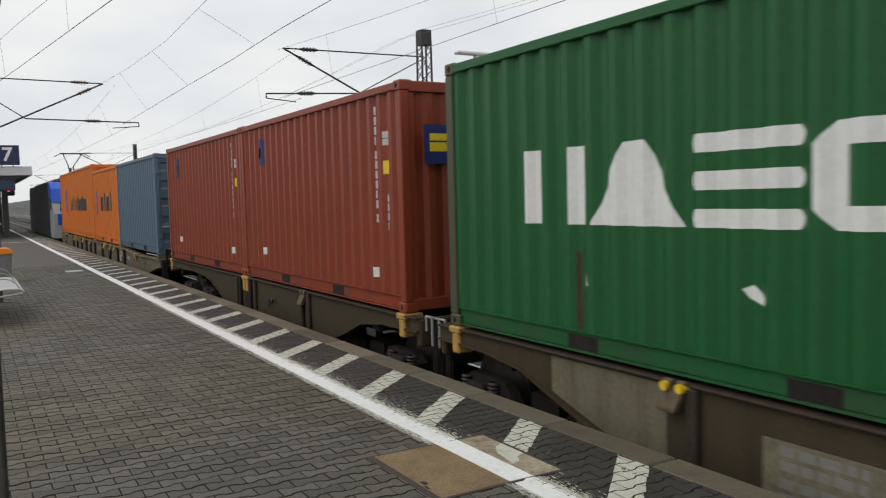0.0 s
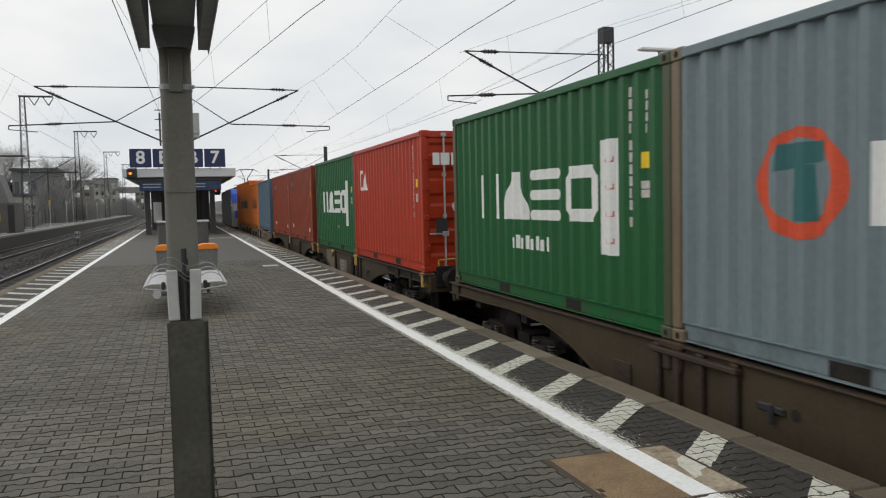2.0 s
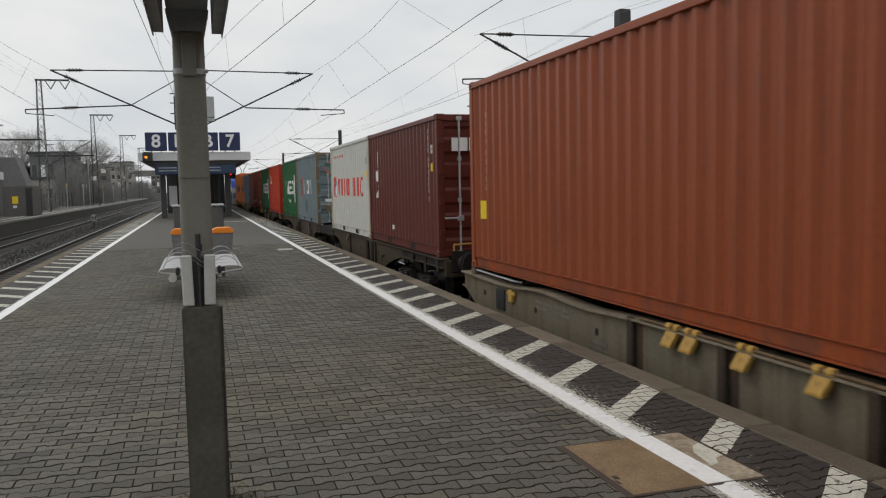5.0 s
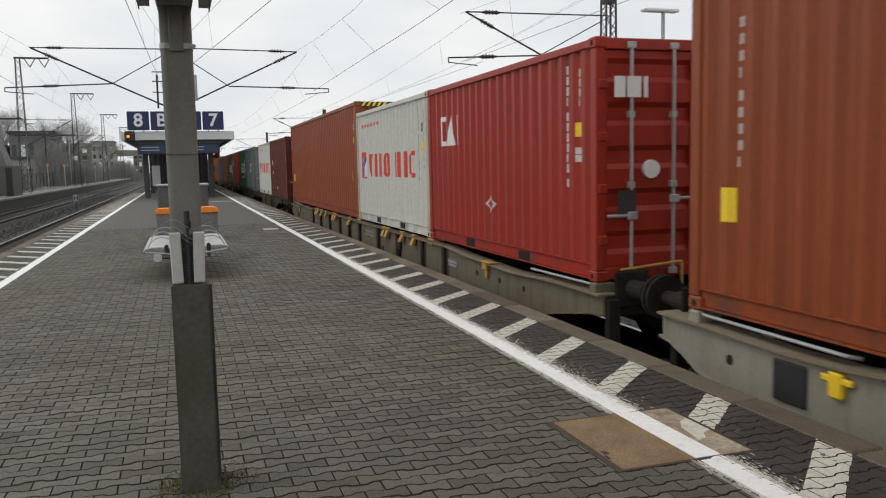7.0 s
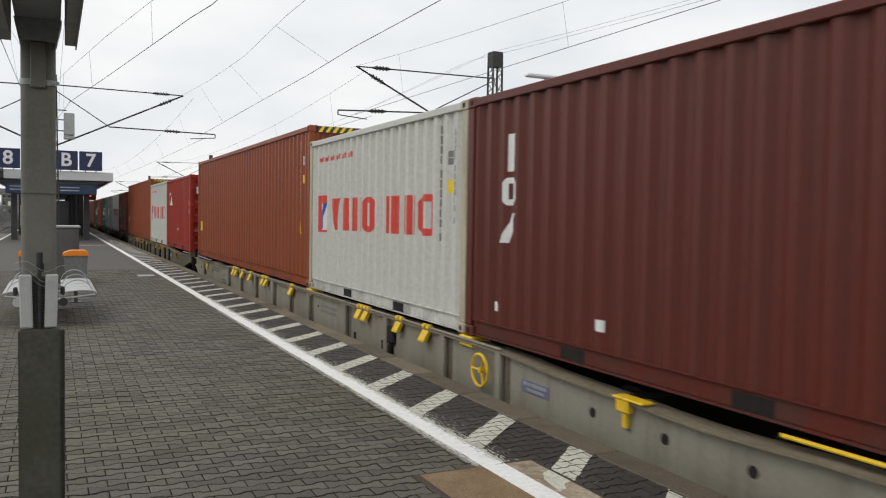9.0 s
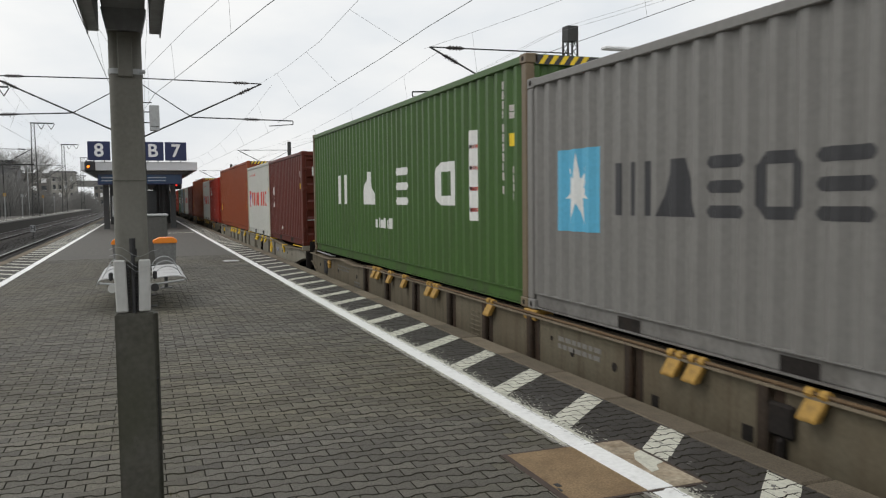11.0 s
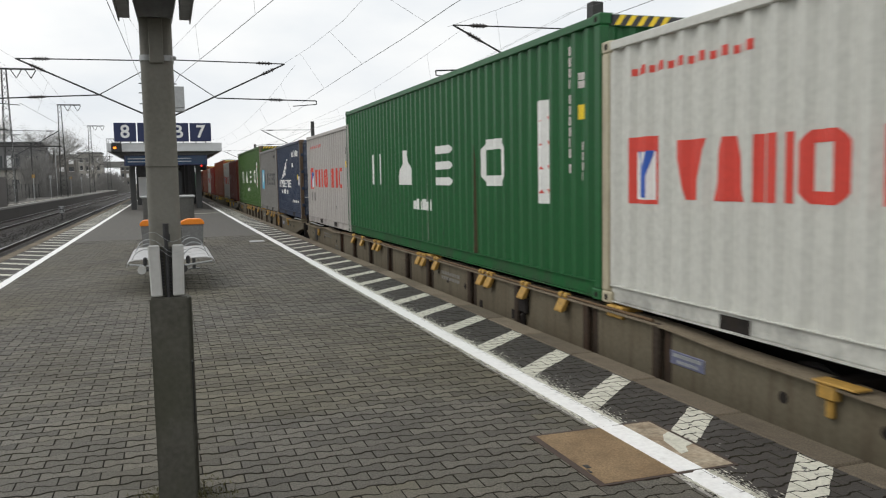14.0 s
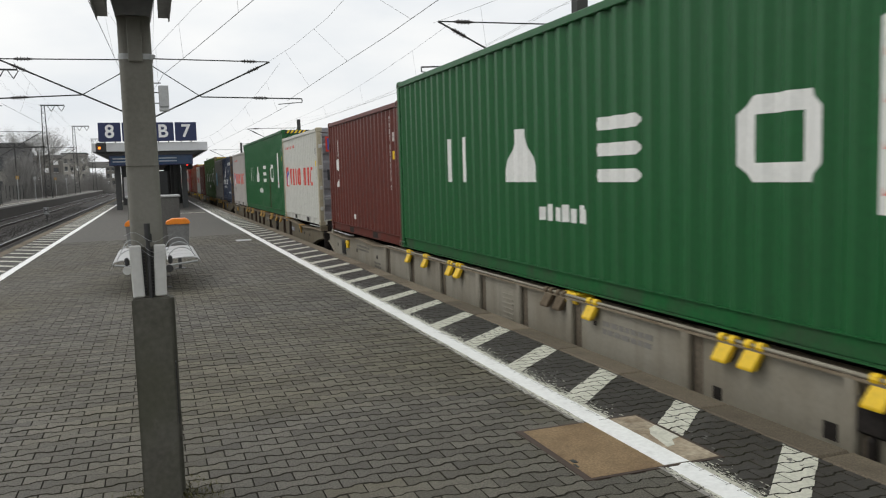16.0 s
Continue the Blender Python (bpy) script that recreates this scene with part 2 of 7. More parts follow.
P_BROWN = paint("paint_brown", srgb(138, 66, 32, GAIN), 0.24, (0.09, 0.035, 0.02))
P_GREY = paint("paint_grey", srgb(124, 122, 118, GAIN), 0.2, (0.14, 0.13, 0.12))
P_NAVY_DOOR = paint("paint_slate_door", srgb(88, 95, 110, GAIN), 0.3, (0.05, 0.045, 0.045))
P_NAVY = paint("paint_navy", srgb(46, 57, 78, GAIN), 0.24, (0.05, 0.05, 0.055))
P_SLATE = paint("paint_slate_blue", srgb(84, 104, 120, GAIN), 0.15, (0.10, 0.11, 0.12))
P_ORANGE = paint("paint_orange", srgb(205, 110, 30, GAIN), 0.18, (0.3, 0.12, 0.03))
P_GREENPOST = paint("paint_dull_green_post", (0.060, 0.072, 0.036), 0.4, (0.08, 0.055, 0.03))
RUST_RUN = material("rust_run", (0.062, 0.042, 0.020), 0.8, grain=20, vary=0.3, stain=3.0, stain_amount=0.6, stain_colour=(0.03, 0.07, 0.035), streak=True, spec=0.25)
P_BROWNPOST = paint("paint_brown_post", (0.115, 0.078, 0.050), 0.45, (0.05, 0.035, 0.025))
P_RUSTPOST = paint("paint_rusty_post", (0.17, 0.130, 0.080), 0.4, (0.10, 0.05, 0.022))
P_GREYWHITE = paint("paint_grey_white", srgb(178, 173, 168, 0.92), 0.35, (0.27, 0.25, 0.22))
# greyer than the white sides: the end's shade is put into this paint
P_SHADED_DOOR = paint("paint_shaded_door", srgb(148, 148, 152, 0.92), 0.25, (0.2, 0.19, 0.18))
P_CREAM = paint("paint_cream", (0.46, 0.42, 0.30), 0.35)
L_WHITE = material("lettering_white", (0.74, 0.74, 0.71), 0.55, grain=25, vary=0.05, stain=5, stain_amount=0.18, stain_colour=(0.45, 0.44, 0.42))
L_CODE = material("lettering_faded_white", (0.56, 0.52, 0.49), 0.6, grain=25, vary=0.12, stain=6, stain_amount=0.45, stain_colour=(0.28, 0.22, 0.2), spots=0.4)
L_RED = material("lettering_red", (0.64, 0.055, 0.035), 0.5, grain=25, vary=0.06, stain_amount=0.1)
L_BLUE = material("lettering_blue", (0.02, 0.09, 0.42), 0.5, grain=25, vary=0.06, stain_amount=0.1)
L_SKY = material("lettering_light_blue", (0.10, 0.42, 0.62), 0.5, grain=25, vary=0.06, stain_amount=0.1)
L_BLACK = material("lettering_dark", (0.035, 0.035, 0.038), 0.5, grain=25, vary=0.1, stain_amount=0.1)
L_YELLOW = material("lettering_yellow", (0.85, 0.60, 0.02), 0.5, grain=25, vary=0.06, stain_amount=0.1)
L_TEAL = material("lettering_teal", (0.02, 0.12, 0.12), 0.5, grain=25, vary=0.06, stain_amount=0.1)

# ---------------------------------------------------------------- mesh helpers


def part(name, bm, mat, parent=None, label="", smooth=False):
    """Links a bmesh as one mesh object, under a parent if given."""
    me = bpy.data.meshes.new(name)
    bm.to_mesh(me)
    bm.free()
    me.materials.append(mat)
    if smooth:
        for p in me.polygons:
            p.use_smooth = True
    ob = new(name, me)
    if parent:
        ob.parent = parent
    if label:
        ob["label"] = label
    return ob


def share(name, me, parent, m):
    """Another object on the mesh me."""
    ob = new(name, me)
    ob.parent = parent
    ob.matrix_basis = m
    return ob


def thing(name, label, category, group="", at=(0, 0, 0)):
    ob = new(name)
    ob.empty_display_size = 0.2
    ob.location = at
    return tagged(ob, label, category, group)


def box(bm, x0, x1, y0, y1, z0, z1, bevel=0.0):
    v = [bm.verts.new((x, y, z)) for x in (x0, x1) for y in (y0, y1) for z in (z0, z1)]
    faces = [bm.faces.new([v[i] for i in q]) for q in ((0, 1, 3, 2), (4, 6, 7, 5), (0, 4, 5, 1), (2, 3, 7, 6), (0, 2, 6, 4), (1, 5, 7, 3))]
    if bevel:
        edges = {e for f in faces for e in f.edges}
        bmesh.ops.bevel(bm, geom=list(edges), offset=bevel, segments=1, affect="EDGES")
    return bm


def boxes(*args, bevel=0.0):
    bm = bmesh.new()
    for a in args:
        box(bm, *a, bevel=bevel)
    return bm


def tube(bm, a, b, r, seg=8, r2=None):
    a, b = Vector(a), Vector(b)
    d = (b - a)
    q = d.to_track_quat("Z", "Y").to_matrix()
    r2 = r if r2 is None else r2
    ring = []
    for p, rr in ((a, r), (b, r2)):
        ring.append([bm.verts.new(p + q @ Vector((rr * math.cos(2 * math.pi * i / seg), rr * math.sin(2 * math.pi * i / seg), 0))) for i in range(seg)])
    for i in range(seg):
        j = (i + 1) % seg
        bm.faces.new((ring[0][i], ring[0][j], ring[1][j], ring[1][i]))
    bm.faces.new(ring[0][::-1])
    bm.faces.new(ring[1])
    return bm


def tubes(*args, seg=8):
    bm = bmesh.new()
    for a in args:
        tube(bm, *a, seg=seg)
    return bm


def prism(bm, outline, axis, lo, hi):
    """Extrudes a closed outline of 2D points along an axis from lo to hi."""
    def at(p, h):
        q = list(p)
        q.insert("xyz".index(axis), h)
        return bm.verts.new(q)
    a = [at(p, lo) for p in outline]
    b = [at(p, hi) for p in outline]
    n = len(a)
    for i in range(n):
        bm.faces.new((a[i], a[(i + 1) % n], b[(i + 1) % n], b[i]))
    bm.faces.new(a[::-1])
    bm.faces.new(b)
    bmesh.ops.recalc_face_normals(bm, faces=bm.faces[:])
    return bm


def tube_path(bm, pts, r, seg=6):
    """One bent tube through the points."""
    pts = [Vector(p) for p in pts]
    rings = []
    for i, p in enumerate(pts):
        d = (pts[min(i + 1, len(pts) - 1)] - pts[max(i - 1, 0)]).normalized()
        q = d.to_track_quat("Z", "Y").to_matrix()
        rings.append([bm.verts.new(p + q @ Vector((r * math.cos(2 * math.pi * k / seg), r * math.sin(2 * math.pi * k / seg), 0))) for k in range(seg)])
    for a, b in zip(rings, rings[1:]):
        for k in range(seg):
            m = (k + 1) % seg
            bm.faces.new((a[k], a[m], b[m], b[k]))
    bm.faces.new(rings[0][::-1])
    bm.faces.new(rings[-1])
    return bm


def strip(rows_of_points):
    """A bmesh sheet through rows of points."""
    bm = bmesh.new()
    rows = [[bm.verts.new(p) for p in r] for r in rows_of_points]
    for a, b in zip(rows, rows[1:]):
        for i in range(len(a) - 1):
            bm.faces.new((a[i], a[i + 1], b[i + 1], b[i]))
    return bm

# ---------------------------------------------------------------- ground, tracks
EDGE, KERB_IN, LINE_OUT, LINE_IN = 3.70, 3.46, 2.768, 2.606
BAR = 1.045          # pitch of kerb slabs and hatch bars
RAIL_Z = -0.76
TRACKS = {"track_7": 5.356, "track_8": -5.356, "track_9": -9.70, "track_6": 9.75}

bm = bmesh.new()
bmesh.ops.create_grid(bm, x_segments=2, y_segments=2, size=1500)
ground = part("ground", bm, material("dry_ground", (0.13, 0.12, 0.095), 0.95, grain=3, vary=0.35, stain=0.05, stain_amount=0.5, stain_colour=(0.07, 0.08, 0.045), bump=0.3))
ground.location = (0, 0, -1.25)
tagged(ground, "flat dry ground of a railway yard", "ground", kind="structure")

for name, cx in TRACKS.items():
    # ballast bed with an uneven crown
    rows = []
    for k in range(150):
        y = -40 + k * 2.2
        rows.append([(cx + dx, y, z + 0.03 * noise.noise((dx * 3, y * 1.7, cx))) for dx, z in ((-2.4, -1.23), (-1.9, -0.98), (-1.3, -0.94), (-0.75, -0.95), (0, -0.96), (0.75, -0.95), (1.3, -0.94), (1.9, -0.98), (2.4, -1.23))])
    bed = part("ballast_bed", strip(rows), ballast)
    tagged(bed, "brown-grey crushed stone ballast under the rails", "ballast", kind="structure")
    track = thing(name, "pair of worn steel rails on sleepers", "track")
    tagged(track, kind="structure")
    for s in (-0.7535, 0.7535):
        x = cx + s
        foot = [(x - 0.07, -0.932), (x + 0.07, -0.932), (x + 0.07, -0.915), (x + 0.012, -0.895), (x + 0.012, -0.80), (x + 0.036, -0.795), (x + 0.036, RAIL_Z - 0.006), (x - 0.036, RAIL_Z - 0.006), (x - 0.036, -0.795), (x - 0.012, -0.80), (x - 0.012, -0.895), (x - 0.07, -0.915)]
        rail = part("rail", prism(bmesh.new(), [(p[0], p[1]) for p in foot], "y", -40, 280), rail_mat, track)
        part("running_surface", boxes((x - 0.033, x + 0.033, -40, 280, RAIL_Z - 0.006, RAIL_Z)), rail_top, rail, "polished running surface")
    bm = bmesh.new()
    for k in range(340):
        y = -20 + 0.6 * k
        box(bm, cx - 1.3, cx + 1.3, y, y + 0.26, -1.0, -0.915)
    part("sleepers", bm, sleeper_mat, track)["kind"] = "stuff"

# scattered ballast stones near the far tracks
bm = bmesh.new()
rs = random.Random(4)
stone_v, stone_f = [], []
for k in range(9000):
    y = 16 + 84 * rs.random() ** 1.6
    x = -11.0 + rs.random() * 6.2
    s = rs.uniform(0.025, 0.055)
    base = len(stone_v)
    ax, ay = rs.uniform(0.7, 1.3), rs.uniform(0.7, 1.3)
    z = -0.945
    for dx, dy, dz in ((1, 0, 0), (0, 1, 0.1), (-1, 0.1, 0), (0, -1, 0), (0.1, 0, 0.8), (0, 0, -0.8)):
        stone_v.append((x + dx * s * ax, y + dy * s * ay, z + dz * s))
    for a, b in ((0, 1), (1, 2), (2, 3), (3, 0)):
        stone_f += [(base + a, base + b, base + 4), (base + b, base + a, base + 5)]
bm.free()
me = bpy.data.meshes.new("ballast_stones")
me.from_pydata(stone_v, [], stone_f)
me.materials.append(ballast)
tagged(new("ballast_stones", me), "loose crushed stones between the rails", "ballast", kind="stuff")

# ---------------------------------------------------------------- island platform
platform = part("platform", boxes((-KERB_IN, KERB_IN, -25, 190, -1.25, -0.012), (-EDGE + 0.05, -KERB_IN, -25, 190, -1.25, -0.16), (KERB_IN, EDGE - 0.05, -25, 190, -1.25, -0.16)), joint)
tagged(platform, "long paved island platform with grey interlocking stones", "platform", kind="structure")
# far surface, where single stones can no longer be told apart
far_paving = material("far_paving", (0.092, 0.086, 0.075), 0.85, grain=9, vary=0.2, stain=0.35, stain_amount=0.4, stain_colour=(0.07, 0.068, 0.064), bump=0.15)
STONES_TO = 230 * 0.11
part("far_surface", boxes((-LINE_IN, LINE_IN, STONES_TO, 190, -0.012, -0.002), (-LINE_IN, LINE_IN, -25, -2.2, -0.012, -0.002)), far_paving, platform)
part("far_band", boxes((LINE_OUT, KERB_IN, 30.0, 190, -0.012, -0.002), (-KERB_IN, -LINE_OUT, 30.0, 190, -0.012, -0.002), (LINE_OUT, KERB_IN, -25, -2.2, -0.012, -0.002), (-KERB_IN, -LINE_OUT, -25, -2.2, -0.012, -0.002)), asphalt_dark, platform)

BOARD = (2.135, 2.985, 3.745, 4.628)      # brown board let into the paving
PICK = (0.22, 2.42, 4.18, 5.5)       # stretch whose stones are single pieces
SL, SP, WAVE = 0.22, 0.11, 0.011


def bone(x, k):
    """Bulge of the joint below row k: out at the ends of the stones of row k - 1, in at their waists."""
    u = (x / SL - ((k - 1) % 2) / 2) % 1.0
    d = min(u, 1 - u)
    return WAVE * max(-1.0, min(1.0, (0.25 - d) / 0.07))


def stone_outline(x0, x1, y0, inset):
    """Outline of one double-T stone, wide at its ends and narrow at its waist."""
    a, b = x0 + inset * 0.55, x1 - inset * 0.55
    j = round(y0 / SP)
    k = math.floor(x0 / SL) - 1
    bends = [(k + m + u) * SL for m in range(4) for u in (0.18, 0.32, 0.68, 0.82)]
    xs = [a] + [x for x in bends if a + 0.004 < x < b - 0.004] + [b]
    low = [(x, y0 + bone(x, j) + inset) for x in xs]
    top = [(x, y0 + SP + bone(x, j + 1) - inset) for x in xs[::-1]]
    return low + top


def add_stone(V, F, x0, x1, y0, z=0.0):
    b = stone_outline(x0, x1, y0, 0.0076)
    cx, cy, n, k = (x0 + x1) / 2, y0 + SP / 2, len(b), len(V)
    V += [(x + (0.0022 if x > cx else -0.0022), y + (0.0046 if y > cy else -0.0046), z - 0.009) for x, y in b]
    V += [(x, y, z) for x, y in b]
    F += [(k + i, k + (i + 1) % n, k + n + (i + 1) % n, k + n + i) for i in range(n)]
    F.append(tuple(range(k + n, k + 2 * n)))


def dark_edges(me, mat):
    """Side faces are darker: joint dirt and the joints' shade put into the colour."""
    me.materials.append(mat)
    me.materials.append(stone_edge)
    for p in me.polygons:
        p.material_index = 0 if p.normal.z > 0.98 else 1


def stones(name, xa, xb, ya, yb, mat, label, skip=None):
    V, F = [], []
    r = random.Random(name)
    j0 = int(round(ya / SP))
    for j in range(j0, int(round(yb / SP))):
        y0 = j * SP
        off = (j % 2) * SL / 2
        i0 = math.floor((xa - off) / SL)
        x = i0 * SL + off
        while x < xb - 0.002:
            pieces = [(max(x, xa), min(x + SL, xb))]
            if xb > BOARD[0] and xa < BOARD[1] and BOARD[2] - 0.01 < y0 < BOARD[3] - 0.01:
                pieces = [(pieces[0][0], min(pieces[0][1], BOARD[0] - 0.012)), (max(pieces[0][0], BOARD[1] + 0.012), pieces[0][1])]
            for lo, hi in pieces:
                if hi - lo > 0.02 and not (skip and skip(lo, hi, y0)):
                    add_stone(V, F, lo, hi, y0, r.uniform(-0.003, 0.002))
            x += SL
    me = bpy.data.meshes.new(name)
    me.from_pydata(V, [], F)
    dark_edges(me, mat)
    ob = new(name, me)
    ob.parent = platform
    ob["kind"] = "stuff"
    ob["label"] = label
    return ob


def skip_mid(lo, hi, y):
    return hi - lo > SL - 1e-3 and lo >= PICK[0] - 1e-4 and hi <= PICK[1] + 1e-4 and PICK[2] - 1e-4 <= y <= PICK[3]


stones("paving_stones", -LINE_IN, LINE_IN, -2.2, STONES_TO, paving, "grey interlocking double-T concrete paving stones", skip_mid)
band_mat = material("band_stones", (0.037, 0.032, 0.027), 0.7, grain=60, vary=0.3, stain=2.2, stain_amount=0.4, stain_colour=(0.085, 0.08, 0.075), bump=0.35, island=0.12)
stones("edge_band_stones", LINE_IN, KERB_IN, -2.2, 30.0, band_mat, "dark wet-looking paving stones along the edge",
       lambda lo, hi, y: False)
stones("edge_band_stones", -KERB_IN, -LINE_IN, -2.2, 30.0, band_mat, "dark paving stones along the edge")
# single stones in the nearest stretch
single = []
for odd in (0, 1):
    V, F = [], []
    add_stone(V, F, odd * SL / 2, odd * SL / 2 + SL, odd * SP)
    V = [(x, y - odd * SP, z) for x, y, z in V]
    me = bpy.data.meshes.new("stone")
    me.from_pydata(V, [], F)
    dark_edges(me, material("paving_single", (0.097, 0.089, 0.073), 0.75, grain=95, vary=0.5, stain=2.5, stain_amount=0.4, stain_colour=(0.060, 0.056, 0.044), bump=0.5, random_value=0.27, spots=0.3, spec=0.4))
    single.append(me)
rs = random.Random(8)
for j in range(int(round(PICK[2] / SP)), int(round(PICK[3] / SP)) + 1):
    off = (j % 2) * SL / 2
    i = math.floor((PICK[0] - off) / SL) - 1
    while i * SL + off < PICK[1]:
        lo = i * SL + off
        inb = lo + SL > BOARD[0] - 0.012 and lo < BOARD[1] and BOARD[2] - 0.01 < j * SP < BOARD[3] - 0.01
        if lo >= PICK[0] - 1e-4 and lo + SL <= PICK[1] + 1e-4 and PICK[2] - 1e-4 <= j * SP <= PICK[3] and not inb:
            share("stone", single[j % 2], platform, pose(i * SL, j * SP, rs.uniform(-0.002, 0.0015)))
        i += 1


def clip(poly, inside, cross):
    out = []
    for a, b in zip(poly, poly[1:] + poly[:1]):
        ia, ib = inside(a), inside(b)
        if ia:
            out.append(a)
        if ia != ib:
            out.append(cross(a, b))
    return out


def clip_half(poly, nx, ny, d):
    """The part of poly where nx*x + ny*y <= d."""
    f = lambda p: nx * p[0] + ny * p[1] - d
    return clip(poly, lambda p: f(p) <= 0, lambda a, b: tuple(u + (v - u) * f(a) / (f(a) - f(b)) for u, v in zip(a, b)))


def painted(name, halves, ya, yb, side, mat, label, z=0.0022, inset=0.004, ragged=0.0, r=None):
    """Paint that lies on the tops of the stones inside the given half planes."""
    V, F = [], []
    for j in range(math.floor(ya / SP) - 1, math.ceil(yb / SP) + 1):
        off = (j % 2) * SL / 2
        for i in range(math.floor((LINE_IN - 0.2 - off) / SL), math.ceil(KERB_IN / SL) + 1):
            lo, hi = i * SL + off, i * SL + off + SL
            parts = [(lo, min(hi, LINE_IN)), (max(lo, LINE_IN), min(hi, KERB_IN))]
            for lo2, hi2 in parts:
                if hi2 - lo2 < 0.03:
                    continue
                if side > 0 and BOARD[2] - 0.01 < j * SP < BOARD[3] - 0.01:
                    if lo2 < BOARD[1] + 0.012:
                        lo2 = max(lo2, BOARD[1] + 0.012)
                    if hi2 - lo2 < 0.02:
                        continue
                poly = stone_outline(lo2, hi2, j * SP, inset)
                for nx, ny, d in halves:
                    if poly:
                        poly = clip_half(poly, nx, ny, d + (r.uniform(-ragged, ragged) if ragged else 0))
                if len(poly) > 2:
                    k = len(V)
                    V += [(side * x, y, z) for x, y in poly]
                    F.append(tuple(range(k, k + len(poly))) if side > 0 else tuple(range(k + len(poly) - 1, k - 1, -1)))
    if not V:
        return None
    me = bpy.data.meshes.new(name)
    me.from_pydata(V, [], F)
    me.materials.append(mat)
    ob = new(name, me)
    ob.parent = platform
    ob["label"] = label
    return ob


SLANT = 0.93
rs = random.Random(2)
for side in (1, -1):
    # the continuous line, near part on the stones, far part plain
    painted("white_line", [(1, 0, LINE_OUT), (-1, 0, -LINE_IN)], -2.2, 30.0, side, white_paint, "broad white safety line painted along the platform", inset=0.0028, ragged=0.007, r=rs)
    x0, x1 = sorted((side * (LINE_IN + 0.012), side * (LINE_OUT - 0.035)))
    if side > 0:
        # thick paint that fills the joints under the line, and the rest of an older line beside it
        part("line_filling", boxes((x0, x1, -2.2, BOARD[2] - 0.02, -0.012, 0.0012), (x0, x1, BOARD[3] + 0.013, 30.0, -0.012, 0.0012)), white_paint, platform, "thick white paint of the safety line")
        painted("older_line", [(1, 0, LINE_IN - 0.022), (-1, 0, -LINE_IN + 0.048)], 0.5, 14.0, side, material("old_line_paint", (0.30, 0.285, 0.26), 0.75, grain=40, vary=0.25, stain=5.0, stain_amount=0.8, stain_colour=(0.09, 0.082, 0.068), spots=0.6), "remains of an older pale line", inset=0.003, ragged=0.009, r=rs)
    else:
        part("line_filling", boxes((x0, x1, -2.2, 30.0, -0.012, 0.0012)), white_paint, platform, "thick white paint of the safety line")
    x0, x1 = sorted((side * LINE_IN, side * LINE_OUT))
    part("white_line", boxes((x0, x1, 30.0, 190, -0.012, 0.003), (x0, x1, -25, -2.2, -0.012, 0.003)), white_paint, platform, "broad white safety line painted along the platform")
    for k in range(-6, 60):
        tip = 4.555 + BAR * k        # near corner at the kerb
        halves = [(SLANT, -1, SLANT * 3.45 - tip), (-SLANT, 1, -(SLANT * 3.45 - tip) + 0.27), (-1, 0, -LINE_OUT - 0.03), (1, 0, 3.44)]
        a = (LINE_OUT + 0.03, 3.44)
        lo = [tip + SLANT * (x - 3.45) for x in a]
        if -2.1 < lo[0] and tip < 29:
            painted("hatch_bar", halves, lo[0] - 0.1, tip + 0.4, side, bar_paint, "slanting white hatch bar on dark paving", inset=0.0062, ragged=0.008, r=rs)
        elif tip >= 29:
            bm = bmesh.new()
            q = [(side * a[0], lo[0]), (side * a[1], lo[1]), (side * a[1], lo[1] + 0.27), (side * a[0], lo[0] + 0.27)]
            prism(bm, q, "z", -0.006, 0.002)
            part("hatch_bar", bm, bar_paint, platform, "slanting white hatch bar on dark paving")
# the inspection cover: bare board, then the line painted across it and a scrubbed pale end
board = part("inspection_cover", boxes((BOARD[0] + 0.012, LINE_IN - 0.004, BOARD[2] + 0.012, BOARD[3] - 0.012, -0.012, 0.003)), mat_board)
tagged(board, "brown weathered inspection cover let into the paving", "cover")
washed = material("washed", (0.40, 0.34, 0.25), 0.88, grain=30, vary=0.25, stain=3.4, stain_amount=0.85, stain_colour=(0.12, 0.080, 0.048), spots=0.55, tint=((0.20, 0.125, 0.07), 0.6, 2.8), spec=0.3)
part("washed_end", boxes((LINE_IN - 0.004, BOARD[1] - 0.012, BOARD[2] + 0.012, BOARD[3] - 0.012, -0.012, 0.003)), washed, board, "pale washed-out end of the cover")
part("line_paint", boxes((LINE_IN, LINE_OUT, BOARD[2] + 0.012, BOARD[3] - 0.012, 0.003, 0.006)), white_paint, board, "white line painted over the cover")
for x0, x1 in ((BOARD[0] - 0.030, BOARD[0] + 0.012), (BOARD[1] - 0.010, BOARD[1] + 0.012)):
    part("rim", boxes((x0, x1, BOARD[2] - 0.012, BOARD[3] + 0.012, -0.012, 0.002)), material("rim_rust", (0.06, 0.04, 0.03), 0.8), board, "rusty steel rim")
for y0, y1 in ((BOARD[2] - 0.012, BOARD[2] + 0.010), (BOARD[3] - 0.010, BOARD[3] + 0.012)):
    part("rim", boxes((BOARD[0] + 0.010, BOARD[1] - 0.010, y0, y1, -0.012, 0.002)), MATS["rim_rust"], board, "rusty steel rim")
tip = 4.555
q = [(2.80, 4.00), (2.86, 4.02), (2.90, 4.10), (2.97, 4.13), (2.97, 4.38), (2.90, 4.34), (2.84, 4.24), (2.82, 4.12)]
part("bar_remnant", prism(bmesh.new(), q, "z", 0.003, 0.0055), bar_paint, board, "broken end of a white bar")
part("lifting_hole", boxes((2.165, 2.195, 3.99, 4.04, 0.0015, 0.0055), (2.15, 2.165, 3.92, 3.97, 0.0015, 0.0055)), dark_steel, board)

